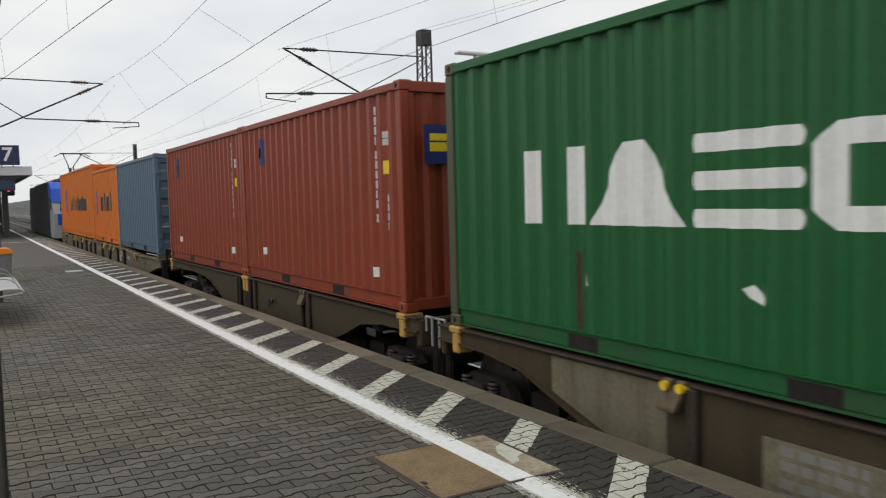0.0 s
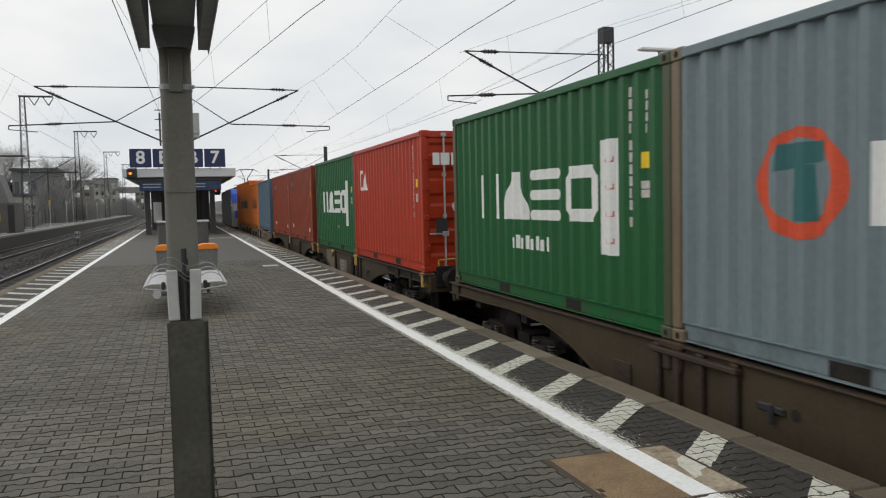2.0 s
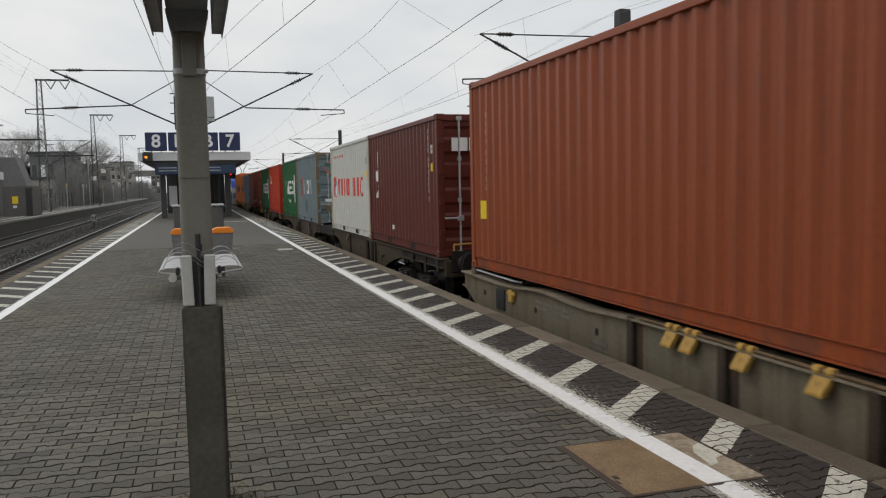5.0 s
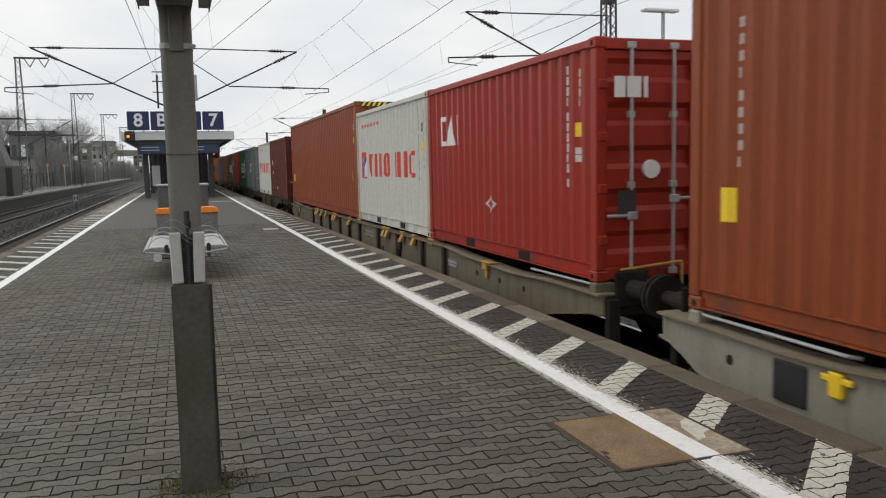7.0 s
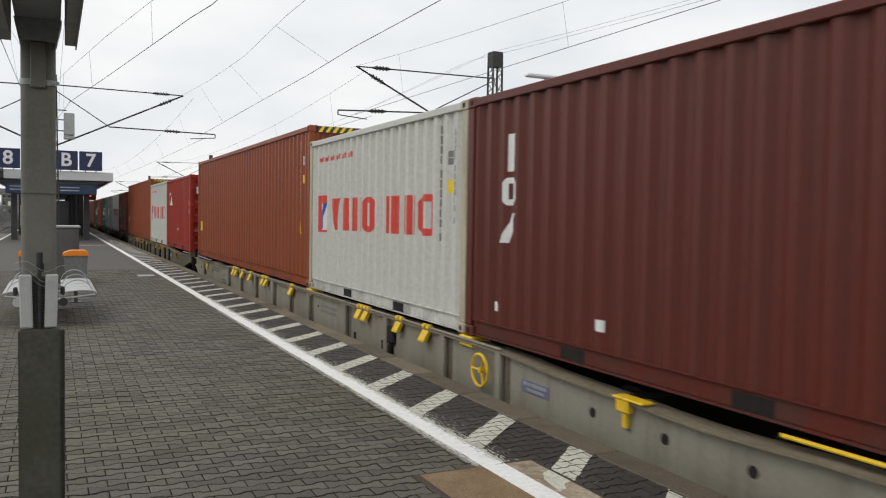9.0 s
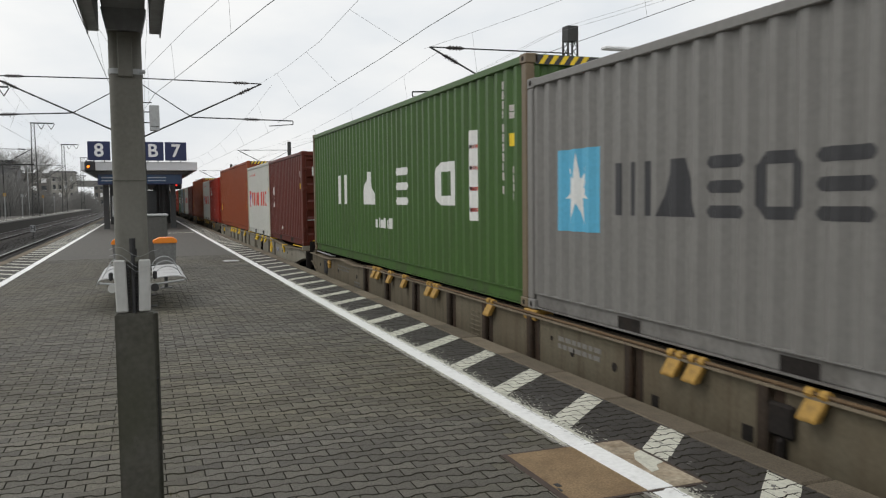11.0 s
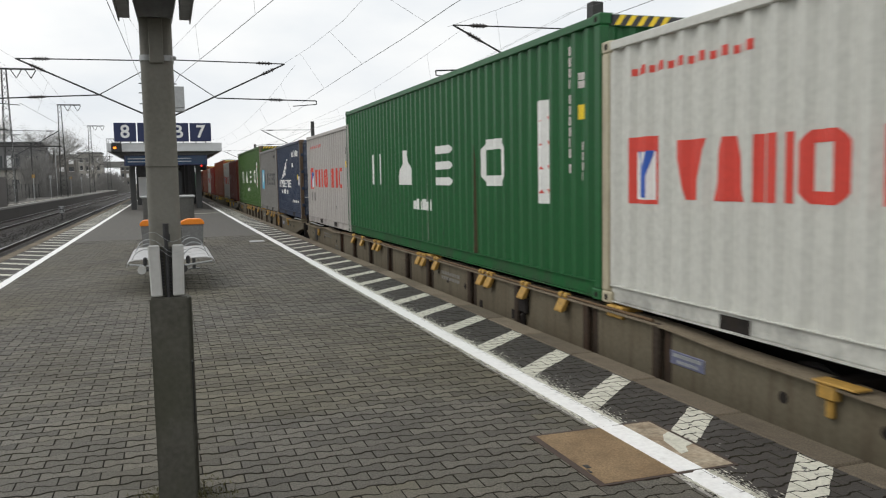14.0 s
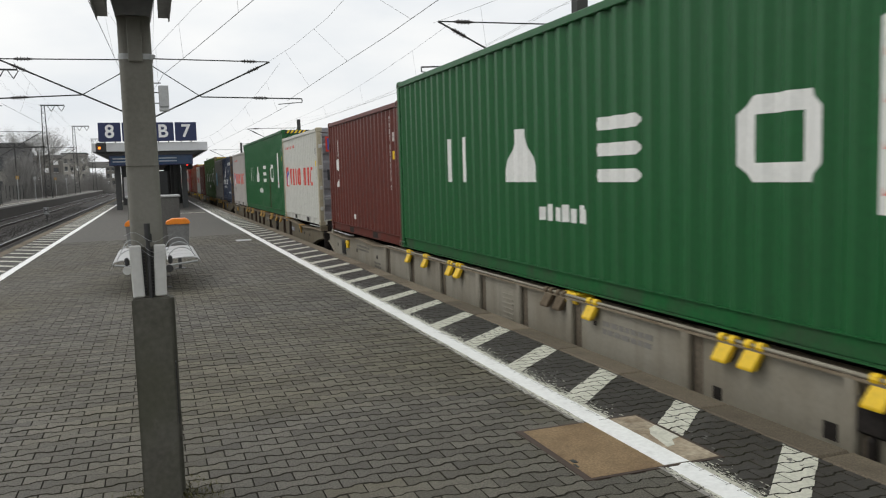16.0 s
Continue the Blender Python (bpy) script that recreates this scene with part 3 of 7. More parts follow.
# spatters and worn edges of the line paint
def spatters(side, n, seed):
    r = random.Random(seed)
    V, F = [], []
    for k in range(n):
        y = 1.6 + 15 * r.random() ** 1.5
        edge, way = ((LINE_IN, -1), (LINE_OUT, 1))[r.random() < 0.76]
        x = edge + way * min(0.20, r.expovariate(1 / (0.034 if way > 0 else 0.012)))
        if side > 0 and BOARD[2] - 0.03 < y < BOARD[3] + 0.03 and x < BOARD[1] + 0.03:
            continue
        s = r.uniform(0.0016, 0.0052) * (1.0 if abs(x - edge) > 0.03 else 1.5)
        m, a0 = r.randint(5, 7), r.random() * 6
        base = len(V)
        V += [(side * x + s * r.uniform(0.5, 1.2) * math.cos(a0 + 2 * math.pi * q / m), y + 4.5 * s * r.uniform(0.5, 1.2) * math.sin(a0 + 2 * math.pi * q / m), 0.0024 + 0.00005 * (k % 9)) for q in range(m)]
        F.append(tuple(range(base, base + m)))
    me = bpy.data.meshes.new("paint_spatter")
    me.from_pydata(V, [], F)
    me.materials.append(bar_paint)
    ob = new("paint_spatter", me)
    ob.parent = platform
    ob["kind"] = "stuff"
    ob["label"] = "white paint spatters along the line"


spatters(1, 10500, 21)
spatters(-1, 500, 22)
# pale smears worn into the dark band
r = random.Random(31)
V, F = [], []
for k in range(46):
    x, y = r.uniform(LINE_OUT + 0.04, KERB_IN - 0.1), 2.0 + 12 * r.random()
    s = r.uniform(0.015, 0.05)
    for q in range(r.randint(4, 9)):
        px, py, ps = x + r.gauss(0, s), y + r.gauss(0, s * 2), r.uniform(0.004, 0.014)
        base = len(V)
        V += [(px + ps * r.uniform(0.5, 1.3) * math.cos(a), py + ps * r.uniform(0.6, 2.0) * math.sin(a), 0.0023 + 0.00006 * q) for a in (0, 1.1, 2.2, 3.1, 4.2, 5.3)]
        F.append(tuple(range(base, base + 6)))
me = bpy.data.meshes.new("worn_smears")
me.from_pydata(V, [], F)
me.materials.append(material("smear", (0.14, 0.135, 0.125), 0.8, grain=60, vary=0.4))
ob = new("worn_smears", me)
ob.parent = platform
ob["kind"] = "stuff"
ob["label"] = "pale worn smears on the dark paving"

# kerb slabs
for side in (1, -1):
    bm = boxes((0.0, EDGE - KERB_IN - 0.004, 0.008, BAR - 0.008, -0.16, 0.004), bevel=0.012)
    if side < 0:
        for v in bm.verts:
            v.co.x = -v.co.x
        bmesh.ops.reverse_faces(bm, faces=bm.faces[:])
    first = part("kerb_slab", bm, kerb_mat, platform)
    first.location = (side * (KERB_IN + 0.002), 3.515 - 4 * BAR, 0)
    for k in list(range(-24, -4)) + list(range(-3, 66)):
        share("kerb_slab", first.data, platform, pose(side * (KERB_IN + 0.002), 3.515 + BAR * k, rs.uniform(-0.002, 0.002)))
    x0, x1 = sorted((side * KERB_IN, side * EDGE))
    part("kerb_run", boxes((x0, x1, 3.515 + BAR * 66, 190, -0.16, 0.003)), kerb_mat, platform)
    x0, x1 = sorted((side * (EDGE - 0.06), side * (EDGE - 0.045)))
    part("platform_face", boxes((x0, x1, -25, 190, -1.24, -0.165)), concrete, platform)
# pale cross line, drains and weeds round the post
part("cross_line", boxes((0.35, 2.5, 43.9, 44.15, -0.002, 0.002)), bar_paint, platform, "faded white line across the platform")
part("gully", boxes((2.05, 2.45, 22.4, 22.9, -0.004, 0.004)), galv, platform, "pale metal gully cover")

# ---------------------------------------------------------------- the train
TX = 5.356           # middle of the train
DECK = 0.365         # height of the container feet over the platform
SIDE = 1.219
TRAIN = []           # thing, x, y at the start, z


def travelled(t):
    return 9.611 * t + 0.1585 * t * t / 16 + 0.7509 * t ** 3 / 256 - 0.5389 * t ** 4 / 4096


PITCH, DEPTH = 0.2785, 0.046


def rib_depth(u, u0):
    """Depth of the side panel at u metres from its end."""
    w = ((u - u0) % PITCH) / PITCH
    if w < 0.26:
        return 0.0
    if w < 0.50:
        return DEPTH * (w - 0.26) / 0.24
    if w < 0.76:
        return DEPTH
    return DEPTH * (1 - (w - 0.76) / 0.24)


def knees(a, b, u0):
    out = [a]
    k = math.floor((a - u0) / PITCH) - 1
    while True:
        for w in (0.0, 0.26, 0.50, 0.76):
            u = u0 + (k + w) * PITCH
            if a + 1e-4 < u < b - 1e-4:
                out.append(u)
            if u >= b:
                return out + [b]
        k += 1


def lay(polys, length, proud=0.003):
    """Paint shapes (lists of (u, z), u from the far end) that follow the ribs of the platform side."""
    bm = bmesh.new()
    u0 = 0.13
    for poly in polys:
        us = [p[0] for p in poly]
        ks = knees(min(us), max(us), u0)
        for a, b in zip(ks, ks[1:]):
            q = clip_half(clip_half(list(poly), 1, 0, b), -1, 0, -a)
            if len(q) > 2:
                vs = [bm.verts.new((-SIDE + 0.022 + rib_depth(min(max(u, a + 1e-5), b - 1e-5), u0) - proud, length / 2 - u, z)) for u, z in q]
                try:
                    bm.faces.new(vs[::-1])
                except ValueError:
                    pass
    bmesh.ops.remove_doubles(bm, verts=bm.verts[:], dist=2e-4)
    bmesh.ops.recalc_face_normals(bm, faces=bm.faces[:])
    return bm


def rect(u, z, w, h, lean=0.0):
    return [(u, z), (u + w, z), (u + w + lean, z + h), (u + lean, z + h)]


def mark(kind, u, z, w, h, s):
    """One plain shape of a brand mark in the box u, z, w, h with strokes s wide."""
    if kind == "bars":
        return [rect(u, z, s, h), rect(u + w - s, z, s, h)]
    if kind in ("frame", "ring"):
        t = s * (0.70 if kind == "frame" else 0.85)
        c = min(w, h) * 0.20
        left = [(u, z + c), (u + s, z + t), (u + s, z + h - t), (u, z + h - c)]
        right = [(u + w - s, z + t), (u + w, z + c), (u + w, z + h - c), (u + w - s, z + h - t)]
        foot = [(u + c, z), (u + w - c, z), (u + w, z + c), (u + w - s, z + t), (u + s, z + t), (u, z + c)]
        head = [(x, 2 * z + h - y) for x, y in foot]
        return [left, right, foot, head]
    if kind in ("steps", "comb"):
        q, e = h / 5, h / 14
        return [[(u + e, z + k * 2 * q), (u + w - e, z + k * 2 * q), (u + w, z + k * 2 * q + e), (u + w, z + (k * 2 + 1) * q - e), (u + w - e, z + (k * 2 + 1) * q), (u + e, z + (k * 2 + 1) * q), (u, z + (k * 2 + 1) * q - e), (u, z + k * 2 * q + e)] for k in range(3)]
    if kind == "peak":
        return [[(u, z), (u + w, z), (u + w * 0.5 + s * 0.6, z + h), (u + w * 0.5 - s * 0.6, z + h)]]
    if kind == "fork":
        return [[(u + w * 0.5 - s * 0.6, z), (u + w * 0.5 + s * 0.6, z), (u + w, z + h), (u, z + h)]]
    if kind == "slant":
        return [rect(u, z, s, h), rect(u + (w - s) / 2, z, s, h), rect(u + w - s, z, s, h)]
    return [rect(u, z, w, h)]


def code_bars(u, z_top, n, h=0.078, w=0.034, gap=0.047):
    """A column of short bars for a code that cannot be read."""
    drop = lambda k: (0.05 if k > 3 else 0) + (0.05 if k > 9 else 0)
    return [rect(u, z_top - (k + 1) * h - k * gap - drop(k), w * (0.55 if k % 5 == 3 else 1), h) for k in range(n)]


def row_bars(u, z, n, w=0.05, h=0.1, gap=0.035):
    return [rect(u + k * (w + gap), z, w, h * (1.25 if k % 3 == 2 else 1)) for k in range(n)]


def container(y_far, length, height, mat, label, doors=True, post=None, rail=None, hazard=False, door_mat=None):
    """A steel container whose far end stands at y_far at the start; returns the thing."""
    c = thing("shipping_container", label, "container", "containers of the train")
    L, H, S = length, height, SIDE
    door_mat = door_mat or mat
    post, rail = post or mat, GRIMY_SHADED.get((rail or mat).name, rail or mat)
    u0 = 0.13
    for side in (-1, 1):
        ks = knees(u0, L - u0, u0)
        xs = [side * (S - 0.022 - rib_depth(u + 1e-6 if i == 0 else u, u0)) for i, u in enumerate(ks)]
        bm = strip([[(x, L / 2 - u, z) for x, u in zip(xs, ks)] for z in (0.18, H - 0.10)])
        if side < 0:
            bmesh.ops.reverse_faces(bm, faces=bm.faces[:])
        part("side_panel", bm, mat, c, "corrugated steel side")
        a, b = sorted((side * (S - 0.075), side * S))
        part("top_rail", boxes((a, b, -L / 2 + 0.13, L / 2 - 0.13, H - 0.10, H - 0.015), bevel=0.008), mat, c)
        a, b = sorted((side * (S - 0.110), side * (S - 0.040)))
        bm = boxes((a, b, -L / 2 + 0.13, L / 2 - 0.13, 0.034, 0.178), bevel=0.006)
        box(bm, *sorted((side * (S - 0.110), side * (S - 0.012))), -L / 2 + 0.13, L / 2 - 0.13, 0.018, 0.033)
        bottom = part("bottom_rail", bm, rail, c)
        x0, x1 = sorted((side * (S - 0.100), side * (S - 0.016)))
        part("ledge", boxes((x0, x1, -L / 2 + 0.13, L / 2 - 0.13, 0.1785, 0.1875)), mat, bottom, "straight ledge at the foot of the ribs")
        pockets = (1.03, -1.03) if L < 8 else ()
        for py in pockets:
            x0, x1 = sorted((side * (S - 0.08), side * (S - 0.036)))
            part("forklift_pocket", boxes((x0, x1, py - 0.18, py + 0.18, 0.032, 0.150)), black_under, c, "dark forklift pocket")
    for ex in (-1, 1):
        for ey in (-1, 1):
            x0, x1 = sorted((ex * (S - 0.11), ex * S))
            y0, y1 = sorted((ey * (L / 2 - 0.13), ey * L / 2))
            part("corner_post", boxes((x0, x1, y0, y1, 0.118, H - 0.118), bevel=0.012), post, c)
            for z0 in (0, H - 0.118):
                x0, x1 = sorted((ex * (S - 0.158), ex * (S + 0.003)))
                y0, y1 = sorted((ey * (L / 2 - 0.175), ey * (L / 2 + 0.003)))
                cast = part("corner_casting", boxes((x0, x1, y0, y1, z0, z0 + 0.118), bevel=0.014), post, c)
                if ex < 0:
                    part("hole", tubes(((-S - 0.0045, (y0 + y1) / 2, z0 + 0.059), (-S + 0.01, (y0 + y1) / 2, z0 + 0.059), 0.032)), black_under, cast)
    rows = []
    n = int((L - 0.3) / 0.21)
    ys = [-L / 2 + 0.1 + (L - 0.2) * i / (2 * n) for i in range(2 * n + 1)]
    part("roof", strip([[(x, y, H - 0.03 - (0.018 if i % 2 else 0)) for i, y in enumerate(ys)] for x in (S - 0.07, -S + 0.07)]), mat, c)
    part("floor", boxes((-S + 0.08, S - 0.08, -L / 2 + 0.08, L / 2 - 0.08, 0.10, 0.16)), black_under, c)
    for ey in (-1, 1):
        y0, y1 = sorted((ey * (L / 2 - 0.1), ey * L / 2))
        part("header", boxes((-S + 0.11, S - 0.11, y0, y1, H - 0.13, H - 0.012), bevel=0.008), door_mat if door_mat is not mat and ey < 0 else mat if hazard or door_mat is not mat else post, c)
        part("end_sill", boxes((-S + 0.11, S - 0.11, y0, y1, 0.02, 0.15), bevel=0.008), rail, c)
    if hazard:
        for k in range(5):
            bm = bmesh.new()
            x = -S + 0.16 + 0.13 * k
            y = -L / 2 - 0.004
            v = [bm.verts.new(p) for p in ((x, y, H - 0.12), (x + 0.06, y, H - 0.12), (x + 0.13, y, H - 0.02), (x + 0.07, y, H - 0.02))]
            bm.faces.new(v)
            part("hazard_stripe", bm, L_YELLOW, c, "yellow hazard stripe")
        part("hazard_panel", boxes((-S + 0.12, -S + 0.95, -L / 2 - 0.003, -L / 2 + 0.001, H - 0.125, H - 0.018)), L_BLACK, c)
    # the end wall that faces back along the train
    ye = -L / 2
    if doors:
        for side in (-1, 1):
            xa, xb = sorted((side * 0.012, side * (S - 0.115)))
            zs = [0.16]
            n = 5
            step = (H - 0.30) / n
            prof = [(ye + 0.035, 0.155)]
            for k in range(n):
                z = 0.155 + k * step
                prof += [(ye + 0.035, z + step * 0.30), (ye + 0.075, z + step * 0.42), (ye + 0.075, z + step * 0.72), (ye + 0.035, z + step * 0.84)]
            prof += [(ye + 0.035, H - 0.135), (ye + 0.10, H - 0.135), (ye + 0.10, 0.155)]
            door = part("door", prism(bmesh.new(), prof, "x", xa, xb), door_mat, c, "ribbed steel door leaf")
            for xs in (xa, xb - 0.03):
                part("edge_seal", boxes((xs, xs + 0.03, ye + 0.02, ye + 0.05, 0.155, H - 0.135)), L_BLACK if side > 0 else mat, door)
            for k, xr in enumerate((side * 0.28, side * 0.80)):
                rod = part("locking_rod", tubes(((xr, ye - 0.012, 0.06), (xr, ye - 0.012, H - 0.05), 0.019)), galv, door, "galvanised locking rod")
                for zk, wk in ((0.05, 0.05), (1.0, 0.035), (1.75, 0.035), (H - 0.12, 0.05)):
                    part("keeper", boxes((xr - wk, xr + wk, ye - 0.03, ye + 0.03, zk, zk + 0.07), bevel=0.006), galv, door)
                zh = 0.86 - 0.17 * k
                part("handle", boxes((xr - 0.02 - (0.28 if k else 0), xr + 0.02 + (0 if k else 0.28), ye - 0.045, ye - 0.02, zh, zh + 0.035), (xr - 0.06, xr + 0.06, ye - 0.05, ye - 0.015, zh - 0.03, zh + 0.06), bevel=0.008), galv, door, "galvanised door handle")
            for zh in (0.4, 0.95, 1.5, 2.05):
                x0, x1 = sorted((side * (S - 0.13), side * (S - 0.03)))
                part("hinge", boxes((x0, x1, ye - 0.02, ye + 0.03, zh, zh + 0.10), bevel=0.01), mat, door)
    else:
        n = 9
        prof = []
        for k in range(n):
            x = -S + 0.11 + (2 * S - 0.22) * k / n
            w = (2 * S - 0.22) / n
            prof += [(x, ye + 0.03), (x + w * 0.28, ye + 0.03), (x + w * 0.5, ye + 0.07), (x + w * 0.78, ye + 0.07)]
        prof += [(S - 0.11, ye + 0.03)]
        part("end_panel", strip([[(x, y, z) for x, y in prof] for z in (0.15, H - 0.13)]), mat, c, "corrugated end wall")
    part("far_end", boxes((-S + 0.11, S - 0.11, L / 2 - 0.07, L / 2 - 0.03, 0.15, H - 0.13)), mat, c)
    TRAIN.append((c, TX, y_far - L / 2, DECK))
    c.location = (TX, y_far - L / 2, DECK)
    return c


def decal(c, L, polys, mat, label):
    """Marks on the platform side: large shapes one by one, rows of small ones joined."""
    if len(polys) <= 4:
        for p in polys:
            part("marking", lay([p], L), mat, c, label)
    else:
        part("code_marking", lay(polys, L), mat, c, label)["kind"] = "stuff"


def end_plate(c, L, x, z, w, h, mat, label, y=-0.0045):
    """A flat mark on the end that faces back."""
    return part("marking", boxes((x, x + w, -L / 2 + y - 0.035, -L / 2 + y - 0.030, z, z + h)), mat, c, label)


def small_codes(c, L, H, mat=None, both=True, plates=True, code_first=False):
    """Codes, weight table and yellow plate at the near end of the side."""
    mat = mat or L_CODE
    decal(c, L, code_bars(L - 0.79, H - 0.22, 11, 0.095, 0.040, 0.022), mat, "column of small code marks")
    if both:
        decal(c, L, code_bars(L - 0.50, H - (0.28 if code_first else 1.26), 4, 0.085, 0.034, 0.022), mat, "column of small code marks")
    if not plates:
        return
    decal(c, L, [rect(L - 0.54, H - 1.02, 0.095, 0.155)], L_YELLOW, "yellow warning plate")
    decal(c, L, [rect(L - 0.54, H - (1.30 if code_first else 0.69), 0.10, 0.075), rect(L - 0.54, H - (1.215 if code_first else 0.605), 0.10, 0.075)], mat, "small data plate")


def green20(y, mat=P_GREEN, first=False):
    L, H = 6.058, 2.591
    c = container(y, L, H, mat, "green corrugated steel container with white block marks", doors=True, rail=mat, post=P_GREENPOST)
    h, z = 0.62, 1.04
    u = 1.28 if first else 1.10
    for kind, w in (("bars", 0.78), ("peak", 0.94), ("steps", 0.86), ("frame", 0.80)):
        decal(c, L, mark(kind, u, z, w, h, 0.20), L_WHITE, "large white block mark")
        u += w + 0.065
    if first:
        decal(c, L, [[(3.56, 0.66), (3.60, 0.60), (3.70, 0.56), (3.72, 0.61), (3.62, 0.69)], [(2.05, 0.56), (2.09, 0.56), (2.07, 0.66)]], L_WHITE, "pale scrape in the paint")
        decal(c, L, [rect(1.92, 0.20, 0.05, 0.62), rect(2.02, 0.20, 0.03, 0.30)], RUST_RUN, "faint rust run on the side")
    else:
        decal(c, L, row_bars(2.25, 0.66, 12, 0.065, 0.14, 0.033), L_WHITE, "row of small white marks")
    decal(c, L, [rect(4.70, 0.70, 0.34, 1.20)], L_WHITE, "tall white panel")
    decal(c, L, [rect(4.76, 0.82 + 0.28 * k, 0.22, 0.06) for k in range(4)], L_RED if not first else L_WHITE, "red marks on the white panel")
    small_codes(c, L, H, code_first=True)
    return c


def green40(y, mat, streaked=False):
    L, H = 12.192, 2.896
    dx = 0.22 if mat is P_OLIVE else 0.0
    panel = 10.60 if streaked else 10.08 + dx
    c = container(y, L, H, mat, "long green corrugated steel container with white marks", doors=False, hazard=True, post=P_RUSTPOST if mat is P_OLIVE else mat)
    for kind, u, w in (("bars", 2.45 + dx, 0.78), ("peak", 4.5 + dx, 0.95), ("steps", 6.72 + dx, 0.79), ("frame", 8.84 + dx, 0.83)):
        decal(c, L, mark(kind, u, 1.16, w, 0.63, 0.20), L_WHITE, "large white block mark")
    decal(c, L, row_bars(5.5 + dx, 0.73, 10, 0.08, 0.15, 0.03), L_WHITE, "row of small white marks")
    decal(c, L, [rect(panel, 0.96, 0.40, 1.20)], L_WHITE, "tall white panel")
    decal(c, L, [rect(panel + 0.05, 1.08 + 0.28 * k, 0.30, 0.05) for k in range(4)], L_RED, "red marks on the white panel")
    if streaked:
        decal(c, L, [[(8.53, 0.19), (8.60, 0.19), (8.585, 1.55), (8.56, 1.75)], [(8.44, 0.19), (8.47, 0.19), (8.46, 0.95)]], RUST_RUN, "brown rust run down the side")
        decal(c, L, [[(6.02, 0.22), (6.035, 0.22), (6.03, 1.1)], [(6.33, 0.22), (6.35, 0.22), (6.34, 1.5)]], material("scratch", (0.19, 0.22, 0.17), 0.7, grain=25, vary=0.3, stain=6, stain_amount=0.6, stain_colour=(0.03, 0.09, 0.04)), "pale scratch down the side")
    small_codes(c, L, H)
    return c


def white_red20(y, fresh=True):
    L, H = 6.058, 2.591
    c = container(y, L, H, P_WHITE if fresh else P_GREYWHITE, "off-white corrugated steel container with red block marks" if fresh else "dirty grey-white corrugated steel container with red block marks", doors=True, post=P_CREAM if fresh else P_GREYWHITE, door_mat=P_SHADED_DOOR)
    decal(c, L, [rect(0.47, 1.01, 0.48, 0.62)], L_RED, "red upright rectangle mark")
    part("marking", lay([rect(0.555, 1.05, 0.31, 0.44)], L, 0.005), L_WHITE, c, "white field in the red mark")
    part("marking", lay([[(0.66, 1.07), (0.76, 1.07), (0.76, 1.27), (0.84, 1.50), (0.76, 1.50), (0.71, 1.36), (0.66, 1.50), (0.58, 1.50), (0.66, 1.27)]], L, 0.007), L_BLUE, c, "blue forked mark")
    u = 1.20
    for kind, w in (("fork", 0.42), ("peak", 0.42), ("slant", 0.42), ("ring", 0.42), (None, 0.12), ("slant", 0.56), ("stem", 0.12), ("slant", 0.44), ("ring", 0.44)):
        if kind:
            decal(c, L, mark(kind, u, 1.06, w, 0.51, 0.105), L_RED, "large red block mark")
        u += w + 0.07
    decal(c, L, row_bars(0.5, 2.20, 18, 0.06, 0.065, 0.035), L_RED, "row of small red marks")
    small_codes(c, L, H, P_GREY, False)
    decal(c, L, code_bars(L - 0.34, H - 0.30, 11, 0.07, 0.035, 0.02), material("lettering_grey", (0.30, 0.29, 0.28), 0.6), "column of small code marks")
    if not fresh:
        decal(c, L, [rect(0.5 + 0.17 * k, 0.66, 0.07, 0.24) for k in range(4)], P_GREY, "grey painted-over marks")
        decal(c, L, [rect(4.3, 0.5, 0.05, 0.09), rect(5.1, 0.75, 0.06, 0.07), rect(2.5, 0.3, 0.05, 0.06)], L_BLACK, "dark scar on the paint")
    end_plate(c, L, -1.0, 1.95, 0.38, 0.40, L_RED, "red square mark on the door")
    end_plate(c, L, -0.95, 2.0, 0.28, 0.30, L_BLUE, "blue mark on the door", y=-0.0075)
    end_plate(c, L, -0.98, 1.2, 0.22, 0.28, L_BLACK, "dark plate on the door")
    end_plate(c, L, 0.35, 1.5, 0.4, 0.25, L_WHITE, "white text plate on the door")
    return c


def red20(y, mat):
    L, H = 6.058, 2.591
    c = container(y, L, H, mat, "red corrugated steel container with white block marks", doors=True)
    for kind, u, w in (("frame", 0.64, 0.32), ("peak", 0.98, 0.38), ("stem", 1.38, 0.12)):
        decal(c, L, mark(kind, u, 1.60, w, 0.48, 0.11), L_WHITE, "white block mark")
    small_codes(c, L, H, code_first=True)
    if mat is P_RED_DULL:
        u, z, a = 2.88, 0.72, 0.17
        ring = [[(u - a, z), (u, z - a), (u, z - a * 0.75), (u - a * 0.75, z)], [(u, z - a), (u + a, z), (u + a * 0.75, z), (u, z - a * 0.75)], [(u + a, z), (u, z + a), (u, z + a * 0.75), (u + a * 0.75, z)], [(u, z + a), (u - a, z), (u - a * 0.75, z), (u, z + a * 0.75)]]
        decal(c, L, ring, L_CODE, "pale outline of a diamond placard")
    for k, (x, w) in enumerate(((-1.02, 0.13), (-0.87, 0.17), (-0.67, 0.05))):
        end_plate(c, L, x, 1.96, w, 0.22, L_WHITE, "white block mark on the door")
    part("marking", tubes(((-0.55, -L / 2 - 0.012, 1.2), (-0.55, -L / 2 + 0.03, 1.2), 0.10), seg=20), L_WHITE, c, "round white seal mark")
    end_plate(c, L, -0.98, 0.72, 0.22, 0.26, L_BLACK, "dark data plate on the door")
    return c


